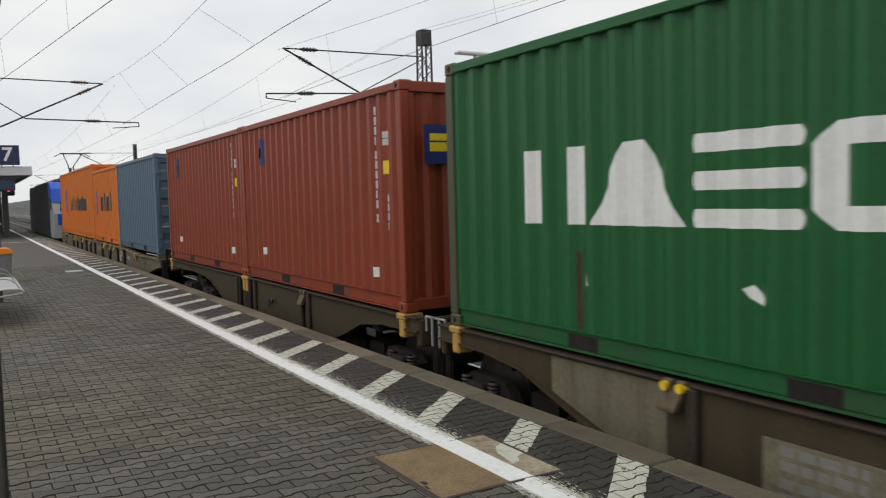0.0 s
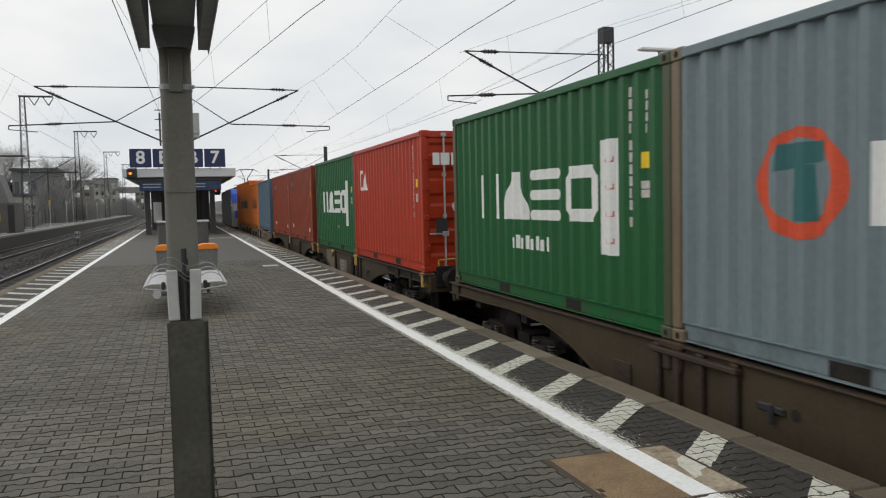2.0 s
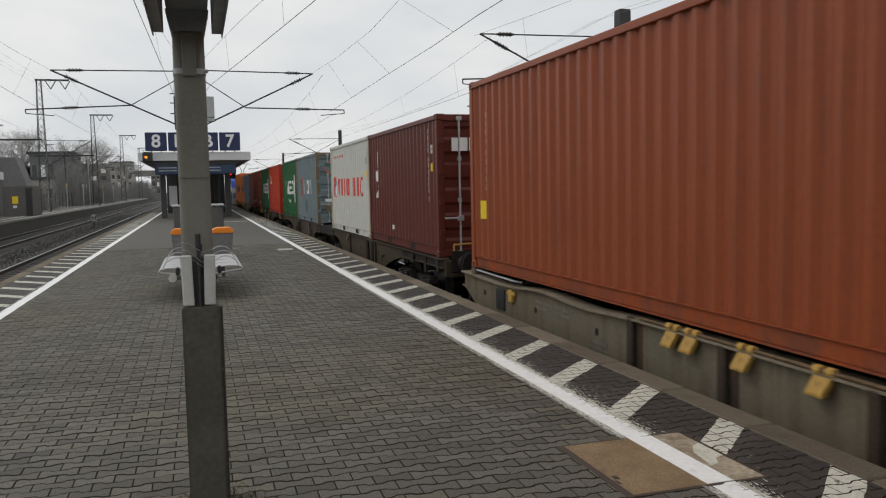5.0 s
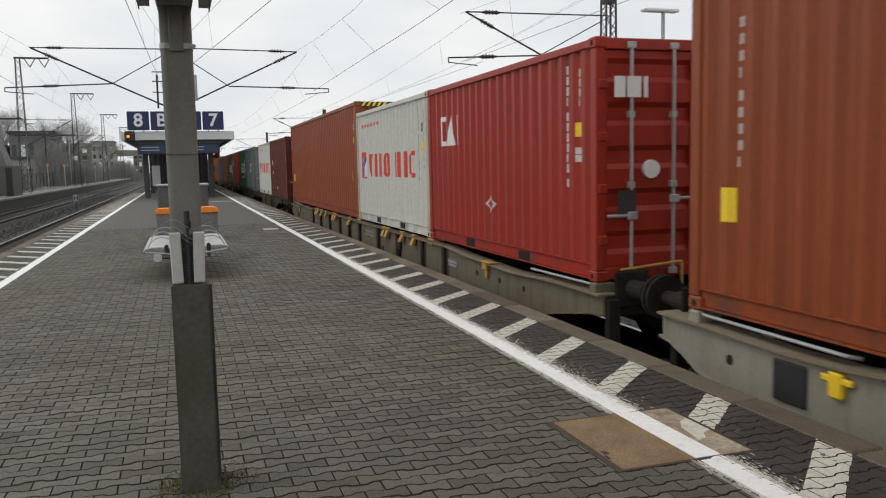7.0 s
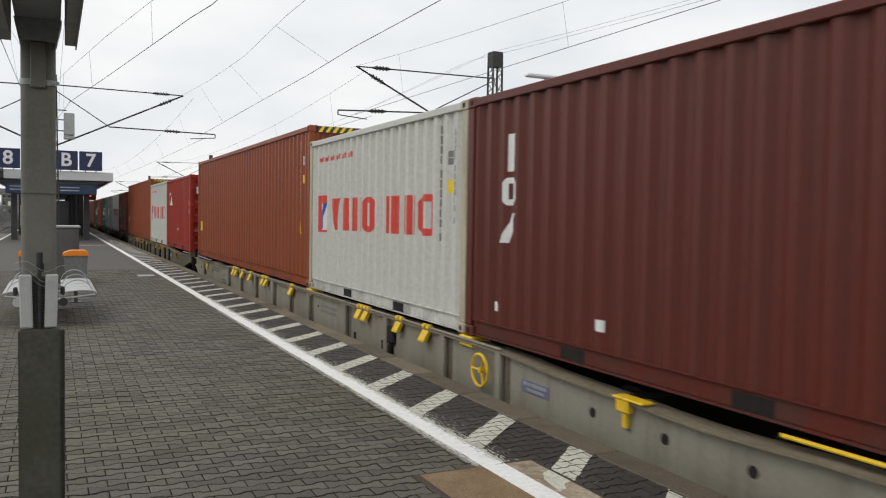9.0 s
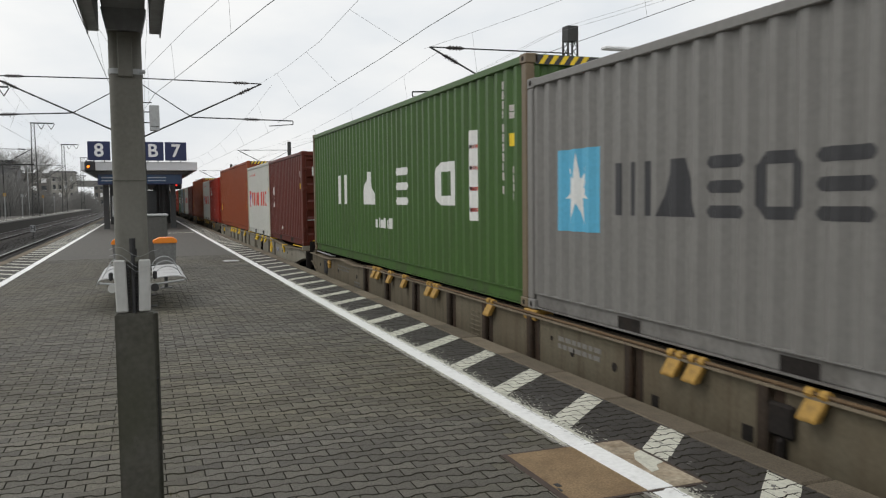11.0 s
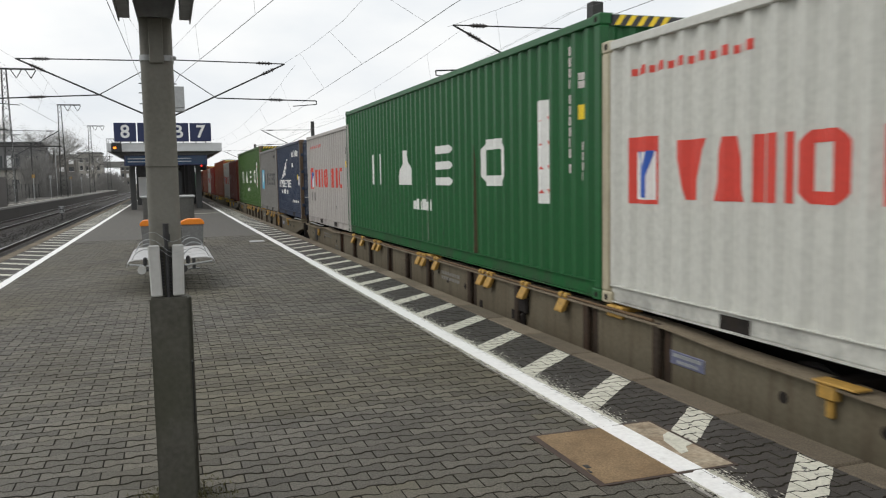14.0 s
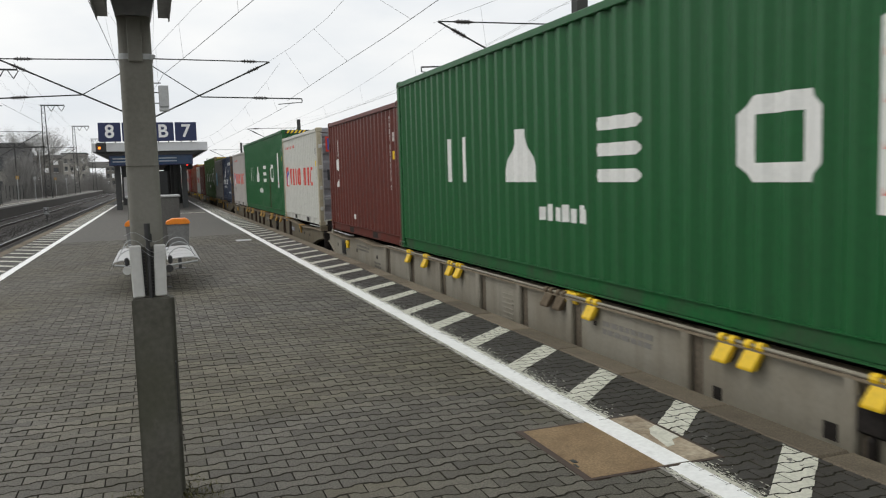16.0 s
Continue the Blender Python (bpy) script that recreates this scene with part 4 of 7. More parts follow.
def maroon20(y):
    L, H = 6.058, 2.591
    c = container(y, L, H, P_MAROON, "maroon corrugated steel container with white upright marks", doors=True)
    for k, kind in enumerate(("cross", "ring", "slant")):
        z = 1.76 - 0.36 * k
        if kind == "cross":
            decal(c, L, [rect(0.80, z, 0.11, 0.38)], L_WHITE, "white upright mark")
        elif kind == "ring":
            decal(c, L, mark("ring", 0.74, z + 0.02, 0.26, 0.28, 0.07), L_WHITE, "white upright mark")
        else:
            decal(c, L, [[(0.70, z), (0.82, z), (1.0, z + 0.30), (0.88, z + 0.30)]], L_WHITE, "white upright mark")
    small_codes(c, L, H)
    decal(c, L, [rect(2.3, 0.35, 0.16, 0.10), rect(0.55, 0.32, 0.14, 0.10)], L_WHITE, "pale sticker")
    for x, w in ((-0.95, 0.12), (-0.80, 0.15), (-0.62, 0.17)):
        end_plate(c, L, x, 1.92, w, 0.24, L_WHITE, "white mark on the door")
    return c


def redbrown20(y, doors):
    L, H = 6.058, 2.591
    c = container(y, L, H, P_REDBROWN, "red-brown corrugated steel container with a square blue mark", doors=False)
    decal(c, L, [rect(0.86, 1.88, 0.33, 0.42)], material("mark_navy", (0.02, 0.03, 0.14), 0.5), "square dark blue mark")
    decal(c, L, [[(0.91, 1.97), (0.99, 1.97), (1.14, 2.12), (1.14, 2.20), (0.97, 2.16)]], L_YELLOW, "yellow flash in the blue mark")
    small_codes(c, L, H)
    if doors:
        end_plate(c, L, -0.95, 1.66, 0.5, 0.44, MATS["mark_navy"], "square dark blue mark on the end")
        end_plate(c, L, -0.88, 1.80, 0.34, 0.10, L_YELLOW, "yellow flash on the end", y=-0.008)
        end_plate(c, L, -0.88, 1.92, 0.30, 0.08, L_YELLOW, "yellow flash on the end", y=-0.008)
    decal(c, L, [rect(1.0, 0.42, 0.09, 0.12), rect(5.2, 0.35, 0.08, 0.12)], L_WHITE, "pale sticker")
    return c


def bluegrey20(y):
    L, H = 6.058, 2.591
    c = container(y, L, H, P_BLUEGREY, "blue-grey corrugated steel container with white marks", doors=True, post=P_RUSTPOST)
    n = 20
    ring = [(1.52 + 0.45 * math.cos(2 * math.pi * k / n), 1.37 + 0.41 * math.sin(2 * math.pi * k / n)) for k in range(n)]
    decal(c, L, [ring], material("mark_orange_red", (0.62, 0.07, 0.02), 0.5), "orange-red oval mark")
    part("marking", lay([[(1.52 + 0.33 * math.cos(2 * math.pi * k / n), 1.39 + 0.31 * math.sin(2 * math.pi * k / n)) for k in range(n)]], L, 0.005), P_BLUEGREY, c, "grey centre of the oval")
    part("marking", lay([[(1.28, 1.46), (1.74, 1.52), (1.76, 1.66), (1.32, 1.66)], [(1.44, 1.10), (1.70, 1.10), (1.66, 1.50), (1.46, 1.50)]], L, 0.007), L_TEAL, c, "dark green figure in the oval")
    for kind, u, w in (("slant", 2.17, 0.75), ("ring", 3.06, 0.60), ("bars", 3.85, 0.54)):
        decal(c, L, mark(kind, u, 1.08, w, 0.54, 0.16), L_WHITE, "large white block mark")
    decal(c, L, code_bars(4.85, 2.41, 4, 0.085, 0.045, 0.05), L_CODE, "column of small code marks")
    decal(c, L, code_bars(5.03, 2.41, 4, 0.085, 0.045, 0.05), L_CODE, "column of small code marks")
    decal(c, L, [rect(5.03, 1.43, 0.09, 0.04), rect(5.03, 1.35, 0.09, 0.04)], L_CODE, "small pale plate")
    disc = part("marking", tubes(((-0.72, -L / 2 + 0.02, 2.03), (-0.72, -L / 2 - 0.0345, 2.03), 0.215), seg=28), material("mark_faded_red", (0.46, 0.13, 0.10), 0.6, grain=20, vary=0.2, stain=4, stain_amount=0.4, stain_colour=(0.4, 0.38, 0.36)), c, "faded red round mark on the door")
    part("marking", tubes(((-0.72, -L / 2 - 0.034, 2.04), (-0.72, -L / 2 - 0.038, 2.04), 0.165), seg=28), P_BLUEGREY, disc, "grey centre of the round mark")
    part("marking", prism(bmesh.new(), [(-0.93, 2.10), (-0.90, 2.20), (-0.62, 2.20), (-0.60, 2.0), (-0.56, 1.90), (-0.70, 1.90), (-0.74, 2.06)], "y", -L / 2 - 0.043, -L / 2 - 0.039), L_TEAL, disc, "dark green figure in the round mark")
    part("marking", tubes(((-0.36, -L / 2 + 0.02, 1.52), (-0.36, -L / 2 - 0.036, 1.52), 0.075), seg=20), L_WHITE, c, "round white seal mark")
    decal(c, L, [[(2.52, 0.40), (3.10, 0.36), (3.24, 0.55), (3.05, 0.80), (2.62, 0.84)]], material("dark_patch_paint", (0.085, 0.105, 0.115), 0.6, grain=20, vary=0.15, stain=2.5, stain_amount=0.6, stain_colour=(0.15, 0.18, 0.19)), "darker repainted patch on the side")
    for k in range(3):
        end_plate(c, L, 0.3, 2.2 - 0.13 * k, 0.35, 0.07, L_WHITE, "white code bar on the door")
    end_plate(c, L, -0.92, 0.80, 0.22, 0.10, L_WHITE, "white plate on the door")
    end_plate(c, L, -0.92, 0.44, 0.20, 0.25, P_RUSTPOST, "brown rust patch on the door")
    return c


def brown40(y):
    L, H = 12.192, 2.896
    c = container(y, L, H, P_BROWN, "long brown corrugated steel container with small marks", doors=False, hazard=True)
    small_codes(c, L, H)
    decal(c, L, [[(L - 0.74, 0.95), (L - 0.56, 0.95), (L - 0.65, 1.22)]], L_YELLOW, "yellow warning triangle")
    decal(c, L, [rect(0.38, 0.78, 0.17, 0.28)], L_YELLOW, "yellow warning plate")
    decal(c, L, code_bars(0.55, H - 0.5, 9, 0.08, 0.06, 0.05), material("lettering_faded", (0.45, 0.36, 0.32), 0.6), "faded column of code marks")
    return c


def grey20(y):
    L, H = 6.058, 2.591
    c = container(y, L, H, P_GREY, "grey corrugated steel container with dark block marks", doors=False, post=P_GREY)
    decal(c, L, [rect(0.66, 0.91, 0.79, 0.84)], L_SKY, "light blue square mark")
    star = []
    for k in range(7):
        a, b = math.pi / 2 + 2 * math.pi * k / 7, 2 * math.pi / 14
        star.append([(1.05, 1.33), (1.05 + 0.10 * math.cos(a - b), 1.33 + 0.13 * math.sin(a - b)), (1.05 + 0.26 * math.cos(a), 1.33 + 0.38 * math.sin(a)), (1.05 + 0.10 * math.cos(a + b), 1.33 + 0.13 * math.sin(a + b))])
    part("marking", lay(star, L, 0.006), L_WHITE, c, "white seven-pointed star")
    u = 1.76
    for kind, w in (("slant", 0.58), ("peak", 0.54), ("comb", 0.46), ("frame", 0.48), ("steps", 0.50), ("fork", 0.50)):
        decal(c, L, mark(kind, u, 1.09, w, 0.48, 0.13), L_BLACK, "large dark block mark")
        u += w + 0.085
    decal(c, L, [rect(L - 0.8, 0.72, 0.14, 0.18)], L_YELLOW, "yellow warning plate")
    decal(c, L, row_bars(L - 1.35, 2.2, 6, 0.06, 0.09, 0.04), L_BLACK, "row of small dark marks")
    return c


def navy20(y):
    L, H = 6.058, 2.591
    c = container(y, L, H, P_NAVY, "dark blue corrugated steel container with white wing mark", doors=True, post=P_BROWNPOST, door_mat=P_NAVY_DOOR)
    wing = []
    for k in range(6):
        u, z = 1.25 + 0.20 * k, 1.32 + 0.10 * k
        wing.append([(u, z), (u + 1.0 - 0.10 * k, z + 0.16), (u + 1.05 - 0.10 * k, z + 0.26), (u + 0.12, z + 0.07)])
    decal(c, L, wing, L_WHITE, "white feathered wing mark")
    u = 0.56
    for kind, w in (("slant", 0.22), ("fork", 0.22), ("fork", 0.22), (None, 0.02), ("stem", 0.09), ("ring", 0.22), ("comb", 0.2), ("stem", 0.08), ("steps", 0.2), ("fork", 0.2), ("stem", 0.08), ("frame", 0.2), ("steps", 0.2)):
        if kind:
            decal(c, L, mark(kind, u, 1.02, w, 0.27, 0.06), L_WHITE, "white block mark")
        u += w + 0.075
    decal(c, L, row_bars(1.15, 0.78, 14, 0.07, 0.15, 0.05), L_WHITE, "row of small white marks")
    decal(c, L, row_bars(3.9, 0.50, 14, 0.07, 0.08, 0.04), L_WHITE, "row of small white marks")
    decal(c, L, row_bars(3.9, 2.08, 12, 0.10, 0.17, 0.03), L_WHITE, "row of white code marks")
    decal(c, L, [rect(3.95, 1.72, 0.34, 0.15), rect(L - 0.62, 1.1, 0.13, 0.3)], L_WHITE, "white plate")
    decal(c, L, [rect(L - 0.85, 1.30, 0.1, 0.16)], L_YELLOW, "yellow warning plate")
    for k in range(2):
        end_plate(c, L, -0.9, 1.9 - 0.75 * k, 0.42 - 0.14 * k, 0.10, L_WHITE, "white code bar on the door")
    end_plate(c, L, 0.34, 1.92, 0.36, 0.09, L_WHITE, "white code bar on the door")
    end_plate(c, L, -0.85, 0.35, 0.3, 0.12, L_WHITE, "white plate on the door")
    return c


# far end of each container at the start, from the locomotive back
HL = 12.192
c = container(45.95, HL, 2.896, P_ORANGE, "long orange corrugated steel container with dark marks", doors=False)
decal(c, HL, [rect(2.3, 1.0, 0.6, 1.1)], L_BLUE, "blue upright mark")
decal(c, HL, row_bars(4.2, 1.1, 11, 0.42, 0.5, 0.12), L_BLACK, "row of dark block marks")
c = container(33.72, 6.058, 2.591, P_ORANGE, "orange corrugated steel container with dark marks", doors=False)
decal(c, 6.058, [rect(0.8, 0.95, 0.4, 0.9)], L_BLUE, "blue upright mark")
decal(c, 6.058, row_bars(1.9, 1.1, 6, 0.34, 0.5, 0.12), L_BLACK, "row of dark block marks")
c = container(27.63, 6.058, 2.591, P_SLATE, "slate-blue corrugated steel container without marks", doors=True)
redbrown20(20.07, False)
redbrown20(14.00, True)
green20(6.97, first=True)
red20(0.88, P_RED)
green20(-6.96)
bluegrey20(-13.03)
white_red20(-22.39)
maroon20(-28.46)
brown40(-36.36)
white_red20(-48.60)
red20(-54.68, P_RED_DULL)
brown40(-62.40)
white_red20(-74.62)
maroon20(-80.70)
green40(-88.34, P_OLIVE)
grey20(-100.55)
navy20(-106.62)
white_red20(-114.14, False)
green40(-120.00, P_GREEN, True)
white_red20(-132.22)
maroon20(-139.78)
green40(-145.80, P_GREEN)

# ---------------------------------------------------------------- wagons
def wheel_mesh():
    bm = bmesh.new()
    prof = [(0.0, 0.09), (0.05, 0.09), (0.09, 0.06), (0.30, 0.03), (0.39, 0.045), (0.46, 0.067), (0.46, -0.04), (0.49, -0.045), (0.49, -0.067), (0.39, -0.065), (0.30, -0.03), (0.09, -0.06), (0.05, -0.09), (0.0, -0.09)]
    n = 24
    rings = [[bm.verts.new((p[1], p[0] * math.cos(2 * math.pi * k / n), p[0] * math.sin(2 * math.pi * k / n))) for p in prof[1:-1]] for k in range(n)]
    for a, b in zip(rings, rings[1:] + rings[:1]):
        for i in range(len(a) - 1):
            bm.faces.new((a[i], b[i], b[i + 1], a[i + 1]))
    bm.faces.new([r[0] for r in rings])
    bm.faces.new([r[-1] for r in rings][::-1])
    bmesh.ops.recalc_face_normals(bm, faces=bm.faces[:])
    me = bpy.data.meshes.new("wheel")
    bm.to_mesh(me)
    bm.free()
    me.materials.append(wheel_mat)
    return me


WHEEL = wheel_mesh()
WHEELS = []          # wheel, place, facing


def bogie(w, y):
    """A two-axle bogie under the wagon w; its wheels hang one level deeper."""
    fr = bmesh.new()
    for x in (-1.02, 1.02):
        prism(fr, [(y - 1.25, -0.22), (y - 1.1, -0.10), (y - 0.5, -0.12), (y - 0.35, -0.32), (y + 0.35, -0.32), (y + 0.5, -0.12), (y + 1.1, -0.10), (y + 1.25, -0.22), (y + 1.1, -0.40), (y + 0.65, -0.36), (y + 0.45, -0.52), (y - 0.45, -0.52), (y - 0.65, -0.36), (y - 1.1, -0.40)], "x", x - 0.06, x + 0.06)
    box(fr, -1.0, 1.0, y - 0.2, y + 0.2, -0.45, -0.15)
    b = part("bogie", fr, black_under, w, "dark greasy bogie frame")
    for dy in (-0.9, 0.9):
        part("axle", tubes(((-0.9, y + dy, -0.30), (0.9, y + dy, -0.30), 0.08)), wheel_mat, b)
        for x in (-0.76, 0.76):
            turn = Matrix.Rotation(math.pi, 4, "Z") if x < 0 else Matrix.Identity(4)
            WHEELS.append((share("wheel", WHEEL, b, Matrix.Translation((x, y + dy, -0.30)) @ turn), Matrix.Translation((x, y + dy, -0.30)), turn))
        for x in (-1.1, 1.1):
            part("axle_box", boxes((x - 0.09, x + 0.09, y + dy - 0.15, y + dy + 0.15, -0.42, -0.17), bevel=0.03), black_under, b)
            for k in (-0.24, 0.24):
                sp = bmesh.new()
                rings = []
                for q in range(13):
                    rr = 0.07 if q % 2 else 0.048
                    rings.append([sp.verts.new((x + rr * math.cos(a * math.pi / 5), y + dy + k + rr * math.sin(a * math.pi / 5), -0.35 + 0.018 * q)) for a in range(10)])
                for r0, r1 in zip(rings, rings[1:]):
                    for a in range(10):
                        sp.faces.new((r0[a], r0[(a + 1) % 10], r1[(a + 1) % 10], r1[a]))
                part("spring", sp, wheel_mat, b)


def buffer_pair(w, y, way):
    """Two buffers and a coupling at an end; way is the direction along y."""
    for x in (-0.875, 0.875):
        bm = bmesh.new()
        tube(bm, (x, y, 0.30), (x, y + way * 0.34, 0.30), 0.10, seg=14)
        tube(bm, (x, y + way * 0.34, 0.30), (x, y + way * 0.56, 0.30), 0.075, seg=14)
        tube(bm, (x, y + way * 0.56, 0.30), (x, y + way * 0.60, 0.30), 0.225, seg=20)
        part("buffer", bm, black_under, w, "round black buffer")
        part("buffer_plate", boxes((x - 0.2, x + 0.2, min(y, y + way * 0.03), max(y, y + way * 0.03), 0.10, 0.50), bevel=0.02), black_under, w)
    bm = bmesh.new()
    tube(bm, (0, y, 0.26), (0, y + way * 0.5, 0.24), 0.05)
    tube(bm, (0, y + way * 0.5, 0.24), (0, y + way * 0.62, 0.12), 0.04)
    part("coupling", bm, black_under, w)
    bm = bmesh.new()
    tube(bm, (-0.35, y, 0.1), (-0.35, y + way * 0.25, -0.18), 0.025)
    tube(bm, (-0.35, y + way * 0.25, -0.18), (-0.32, y + way * 0.5, 0.02), 0.025)
    part("brake_hose", bm, black_under, w, "black hanging brake hose")


def flap_mesh():
    """A thick hinged flap that hangs from two knuckles on the pipe."""
    bm = bmesh.new()
    prism(bm, [(-0.055, 0.0), (-0.005, 0.0), (-0.030, -0.075), (-0.060, -0.165), (-0.115, -0.175), (-0.118, -0.150), (-0.085, -0.07)], "y", -0.085, 0.085)
    bmesh.ops.bevel(bm, geom=bm.edges[:], offset=0.006, segments=1, affect="EDGES")
    for v in bm.verts:
        v.co.y += v.co.z * -0.28
    for y in (-0.062, 0.062):
        tube(bm, (-0.045, y - 0.032, 0.012), (-0.045, y + 0.032, 0.012), 0.036, seg=10)
    return bm


def flaps(w, ys, mat):
    for k, y in enumerate(ys):
        worn = mat is yellow_new and abs(y - (24.36 / 2 - 11.84)) < 0.5
        f = part("locating_flap", flap_mesh(), flap_brown if worn else mat, w, "folded brown container locating flap" if worn else "folded yellow container locating flap")
        f.location = (-1.195, y, 0.315)


def handwheel(w, y, mat):
    bm = bmesh.new()
    n, R = 24, 0.17
    pts = [(-1.27, y + R * math.cos(2 * math.pi * k / n), 0.05 + R * math.sin(2 * math.pi * k / n)) for k in range(n)]
    for a, b in zip(pts, pts[1:] + pts[:1]):
        tube(bm, a, b, 0.017, seg=6)
    for k in range(3):
        a = pts[k * 8]
        tube(bm, a, (-1.25, y, 0.05), 0.012, seg=6)
    tube(bm, (-1.28, y, 0.05), (-1.15, y, 0.05), 0.03)
    part("brake_handwheel", bm, mat, w, "round brake handwheel")


def stencils(w, y, z, n, mat=None, h=0.05):
    r = random.Random(int(y * 10) + n)
    for row in range(2):
        bm = bmesh.new()
        u = y
        for k in range(n):
            ww = r.uniform(0.04, 0.14)
            box(bm, -1.2045, -1.2005, u - ww, u, z - row * (h + 0.03), z - row * (h + 0.03) + h)
            u -= ww + 0.03
        part("stencil_mark", bm, mat or L_BLACK, w, "row of unreadable stencilled marks")["kind"] = "stuff"


FLAPS = (6.58, 7.48, 8.65, 9.0, 11.84, 12.13, 12.79, 14.83, 15.13, 16.26, 17.3)      # places of the flaps from the far end
FLAPS_OTHER = (5.78, 6.08, 6.82, 7.66, 8.9, 9.2, 11.22, 15.0, 15.28, 16.5, 17.35)


def long_wagon(y_far, label, sill, flap_mat, wheel_paint, length=24.33, near_end=True, marks=True, flap_at=FLAPS, wheel=True):
    """Eighty-foot flat wagon for three containers."""
    w = thing("container_wagon", label, "wagon", "wagons of the train")
    L = length
    Y = lambda s: L / 2 - s
    nose = ((-0.42, 0.05), (-0.25, 0.02), (-0.05, -0.05), (0.15, -0.15), (0.5, -0.26), (1.0, -0.35), (1.6, -0.42))
    nose_near = ((-0.12, 0.04), (0.1, 0.03), (0.4, -0.02), (0.7, -0.07), (1.1, -0.14), (1.6, -0.26), (2.1, -0.37), (2.6, -0.42))
    low = [(Y(q), z) for q, z in nose] + [(Y(L - q), z) for q, z in nose_near[::-1]]
    wave = ((-0.42, 0.245), (0.3, 0.235), (1.2, 0.215), (1.8, 0.225), (2.3, 0.265), (2.7, 0.285), (3.1, 0.280), (3.6, 0.250), (4.1, 0.240), (4.6, 0.262), (5.1, 0.278), (5.6, 0.285))
    wave_near = ((-0.12, 0.235), (0.9, 0.235), (1.4, 0.228), (1.8, 0.208), (2.3, 0.192), (2.8, 0.198), (3.3, 0.216), (3.8, 0.226), (4.3, 0.240), (4.8, 0.272), (5.3, 0.288), (5.6, 0.287))
    top = [(Y(L - q), z) for q, z in wave_near] + [(Y(q), z) for q, z in wave[::-1]]
    for side in (-1, 1):
        x0, x1 = sorted((side * 1.20, side * 1.175))
        part("side_sill", prism(bmesh.new(), low + top, "x", x0, x1), sill, w, "deep steel side sill")
        rows = []
        for y, z in top:
            rows.append((y, z))
        bm = bmesh.new()
        up = [(y, z + 0.022) for y, z in rows]
        prism(bm, rows + up[::-1], "x", *sorted((side * 1.262, side * 1.04)))
        part("top_flange", bm, material("flange_grey", (0.20, 0.165, 0.115), 0.8, grain=25, vary=0.15, stain=1.8, stain_amount=0.6, stain_colour=(0.12, 0.085, 0.05), spots=0.4, spec=0.3), w, "broad waved upper flange")
        for half in ([(Y(q), z) for q, z in nose], [(Y(L - q), z) for q, z in nose_near]):
            bm = bmesh.new()
            prism(bm, half + [(y, z - 0.018) for y, z in half[::-1]], "x", *sorted((side * 1.245, side * 1.08)))
            part("lower_flange", bm, sill, w, "curved lower flange")
        # container seats under the ends
        for s in (0.10, 12.2, 12.35, 18.27, 18.42, L - 0.05):
            seat_z = 0.36
            x0, x1 = sorted((side * 1.24, side * 1.0))
            part("container_seat", boxes((x0, x1, Y(s) - 0.07, Y(s) + 0.07, 0.24, seat_z), bevel=0.012), sill if not 12 < s < 19 else flap_mat, w)
    for s in (5.0, 6.5, 8.1, 9.7, 11.0, 12.3, 14.3, 16.0, 17.8, 19.1):
        part("rib", boxes((-1.262, -1.2005, Y(s) - 0.055, Y(s) + 0.055, -0.40, 0.31), bevel=0.015), sill if sill is sill_grey else rib_rust, w)
        # dark band beside the rib: its shadow and dirt put into the colour
        part("rust_stain", boxes((-1.2035, -1.2002, Y(s) - 0.17, Y(s) - 0.056, -0.40, 0.30)), rib_rust if sill is sill_tan else material("rib_shade_grey", (0.135, 0.112, 0.082), 0.8, grain=30, vary=0.3, stain=3.0, stain_amount=0.7, stain_colour=(0.06, 0.045, 0.03), streak=True, spec=0.3), w)
    part("centre_sill", boxes((-0.3, 0.3, Y(L), Y(0), -0.25, 0.22)), black_under, w)
    for s in [1.5 + 1.78 * k for k in range(13)]:
        part("cross_beam", boxes((-1.17, 1.17, Y(s) - 0.09, Y(s) + 0.09, 0.02, 0.24)), black_under, w)
    flaps(w, [Y(s) for s in flap_at], flap_mat)
    if wheel:
        handwheel(w, Y(18.75), wheel_paint)
    part("brake_lever", boxes((-1.285, -1.14, Y(21.38), Y(21.0), 0.238, 0.254), (-1.275, -1.21, Y(21.2), Y(21.04), 0.13, 0.238), (-1.25, -1.2, Y(21.15), Y(21.09), 0.0, 0.13), bevel=0.012), flap_mat, w, "worn yellow brake lever on the flange")
    part("tie_bar", tubes(((-1.245, Y(5.2), 0.326), (-1.245, Y(L - 5.2), 0.326), 0.015)), sill if sill is sill_grey else flange_rust, w, "long pipe that carries the flaps")
    bm = bmesh.new()
    tube(bm, (-1.19, Y(0.15), 0.33), (-1.19, Y(1.75), 0.315), 0.016)
    tube(bm, (-1.19, Y(1.75), 0.315), (-1.10, Y(1.8), 0.30), 0.016)
    part("end_handrail", bm, galv, w)
    bm = bmesh.new()
    tube(bm, (-1.19, Y(L - 0.15), 0.33), (-1.19, Y(L - 1.75), 0.315), 0.016)
    part("end_handrail", bm, flap_mat if sill is sill_grey else galv, w)
    part("lever_plate", boxes((-1.225, -1.2, Y(1.42), Y(1.08), -0.15, 0.16), bevel=0.01), dark_steel, w, "dark plate with a blue rim")
    part("change_lever", boxes((-1.26, -1.2, Y(1.78), Y(1.66), 0.02, 0.20), (-1.25, -1.21, Y(1.86), Y(1.58), 0.12, 0.17), bevel=0.012), flap_mat, w, "yellow brake change lever")
    plate = 19.50 if wheel else 19.26
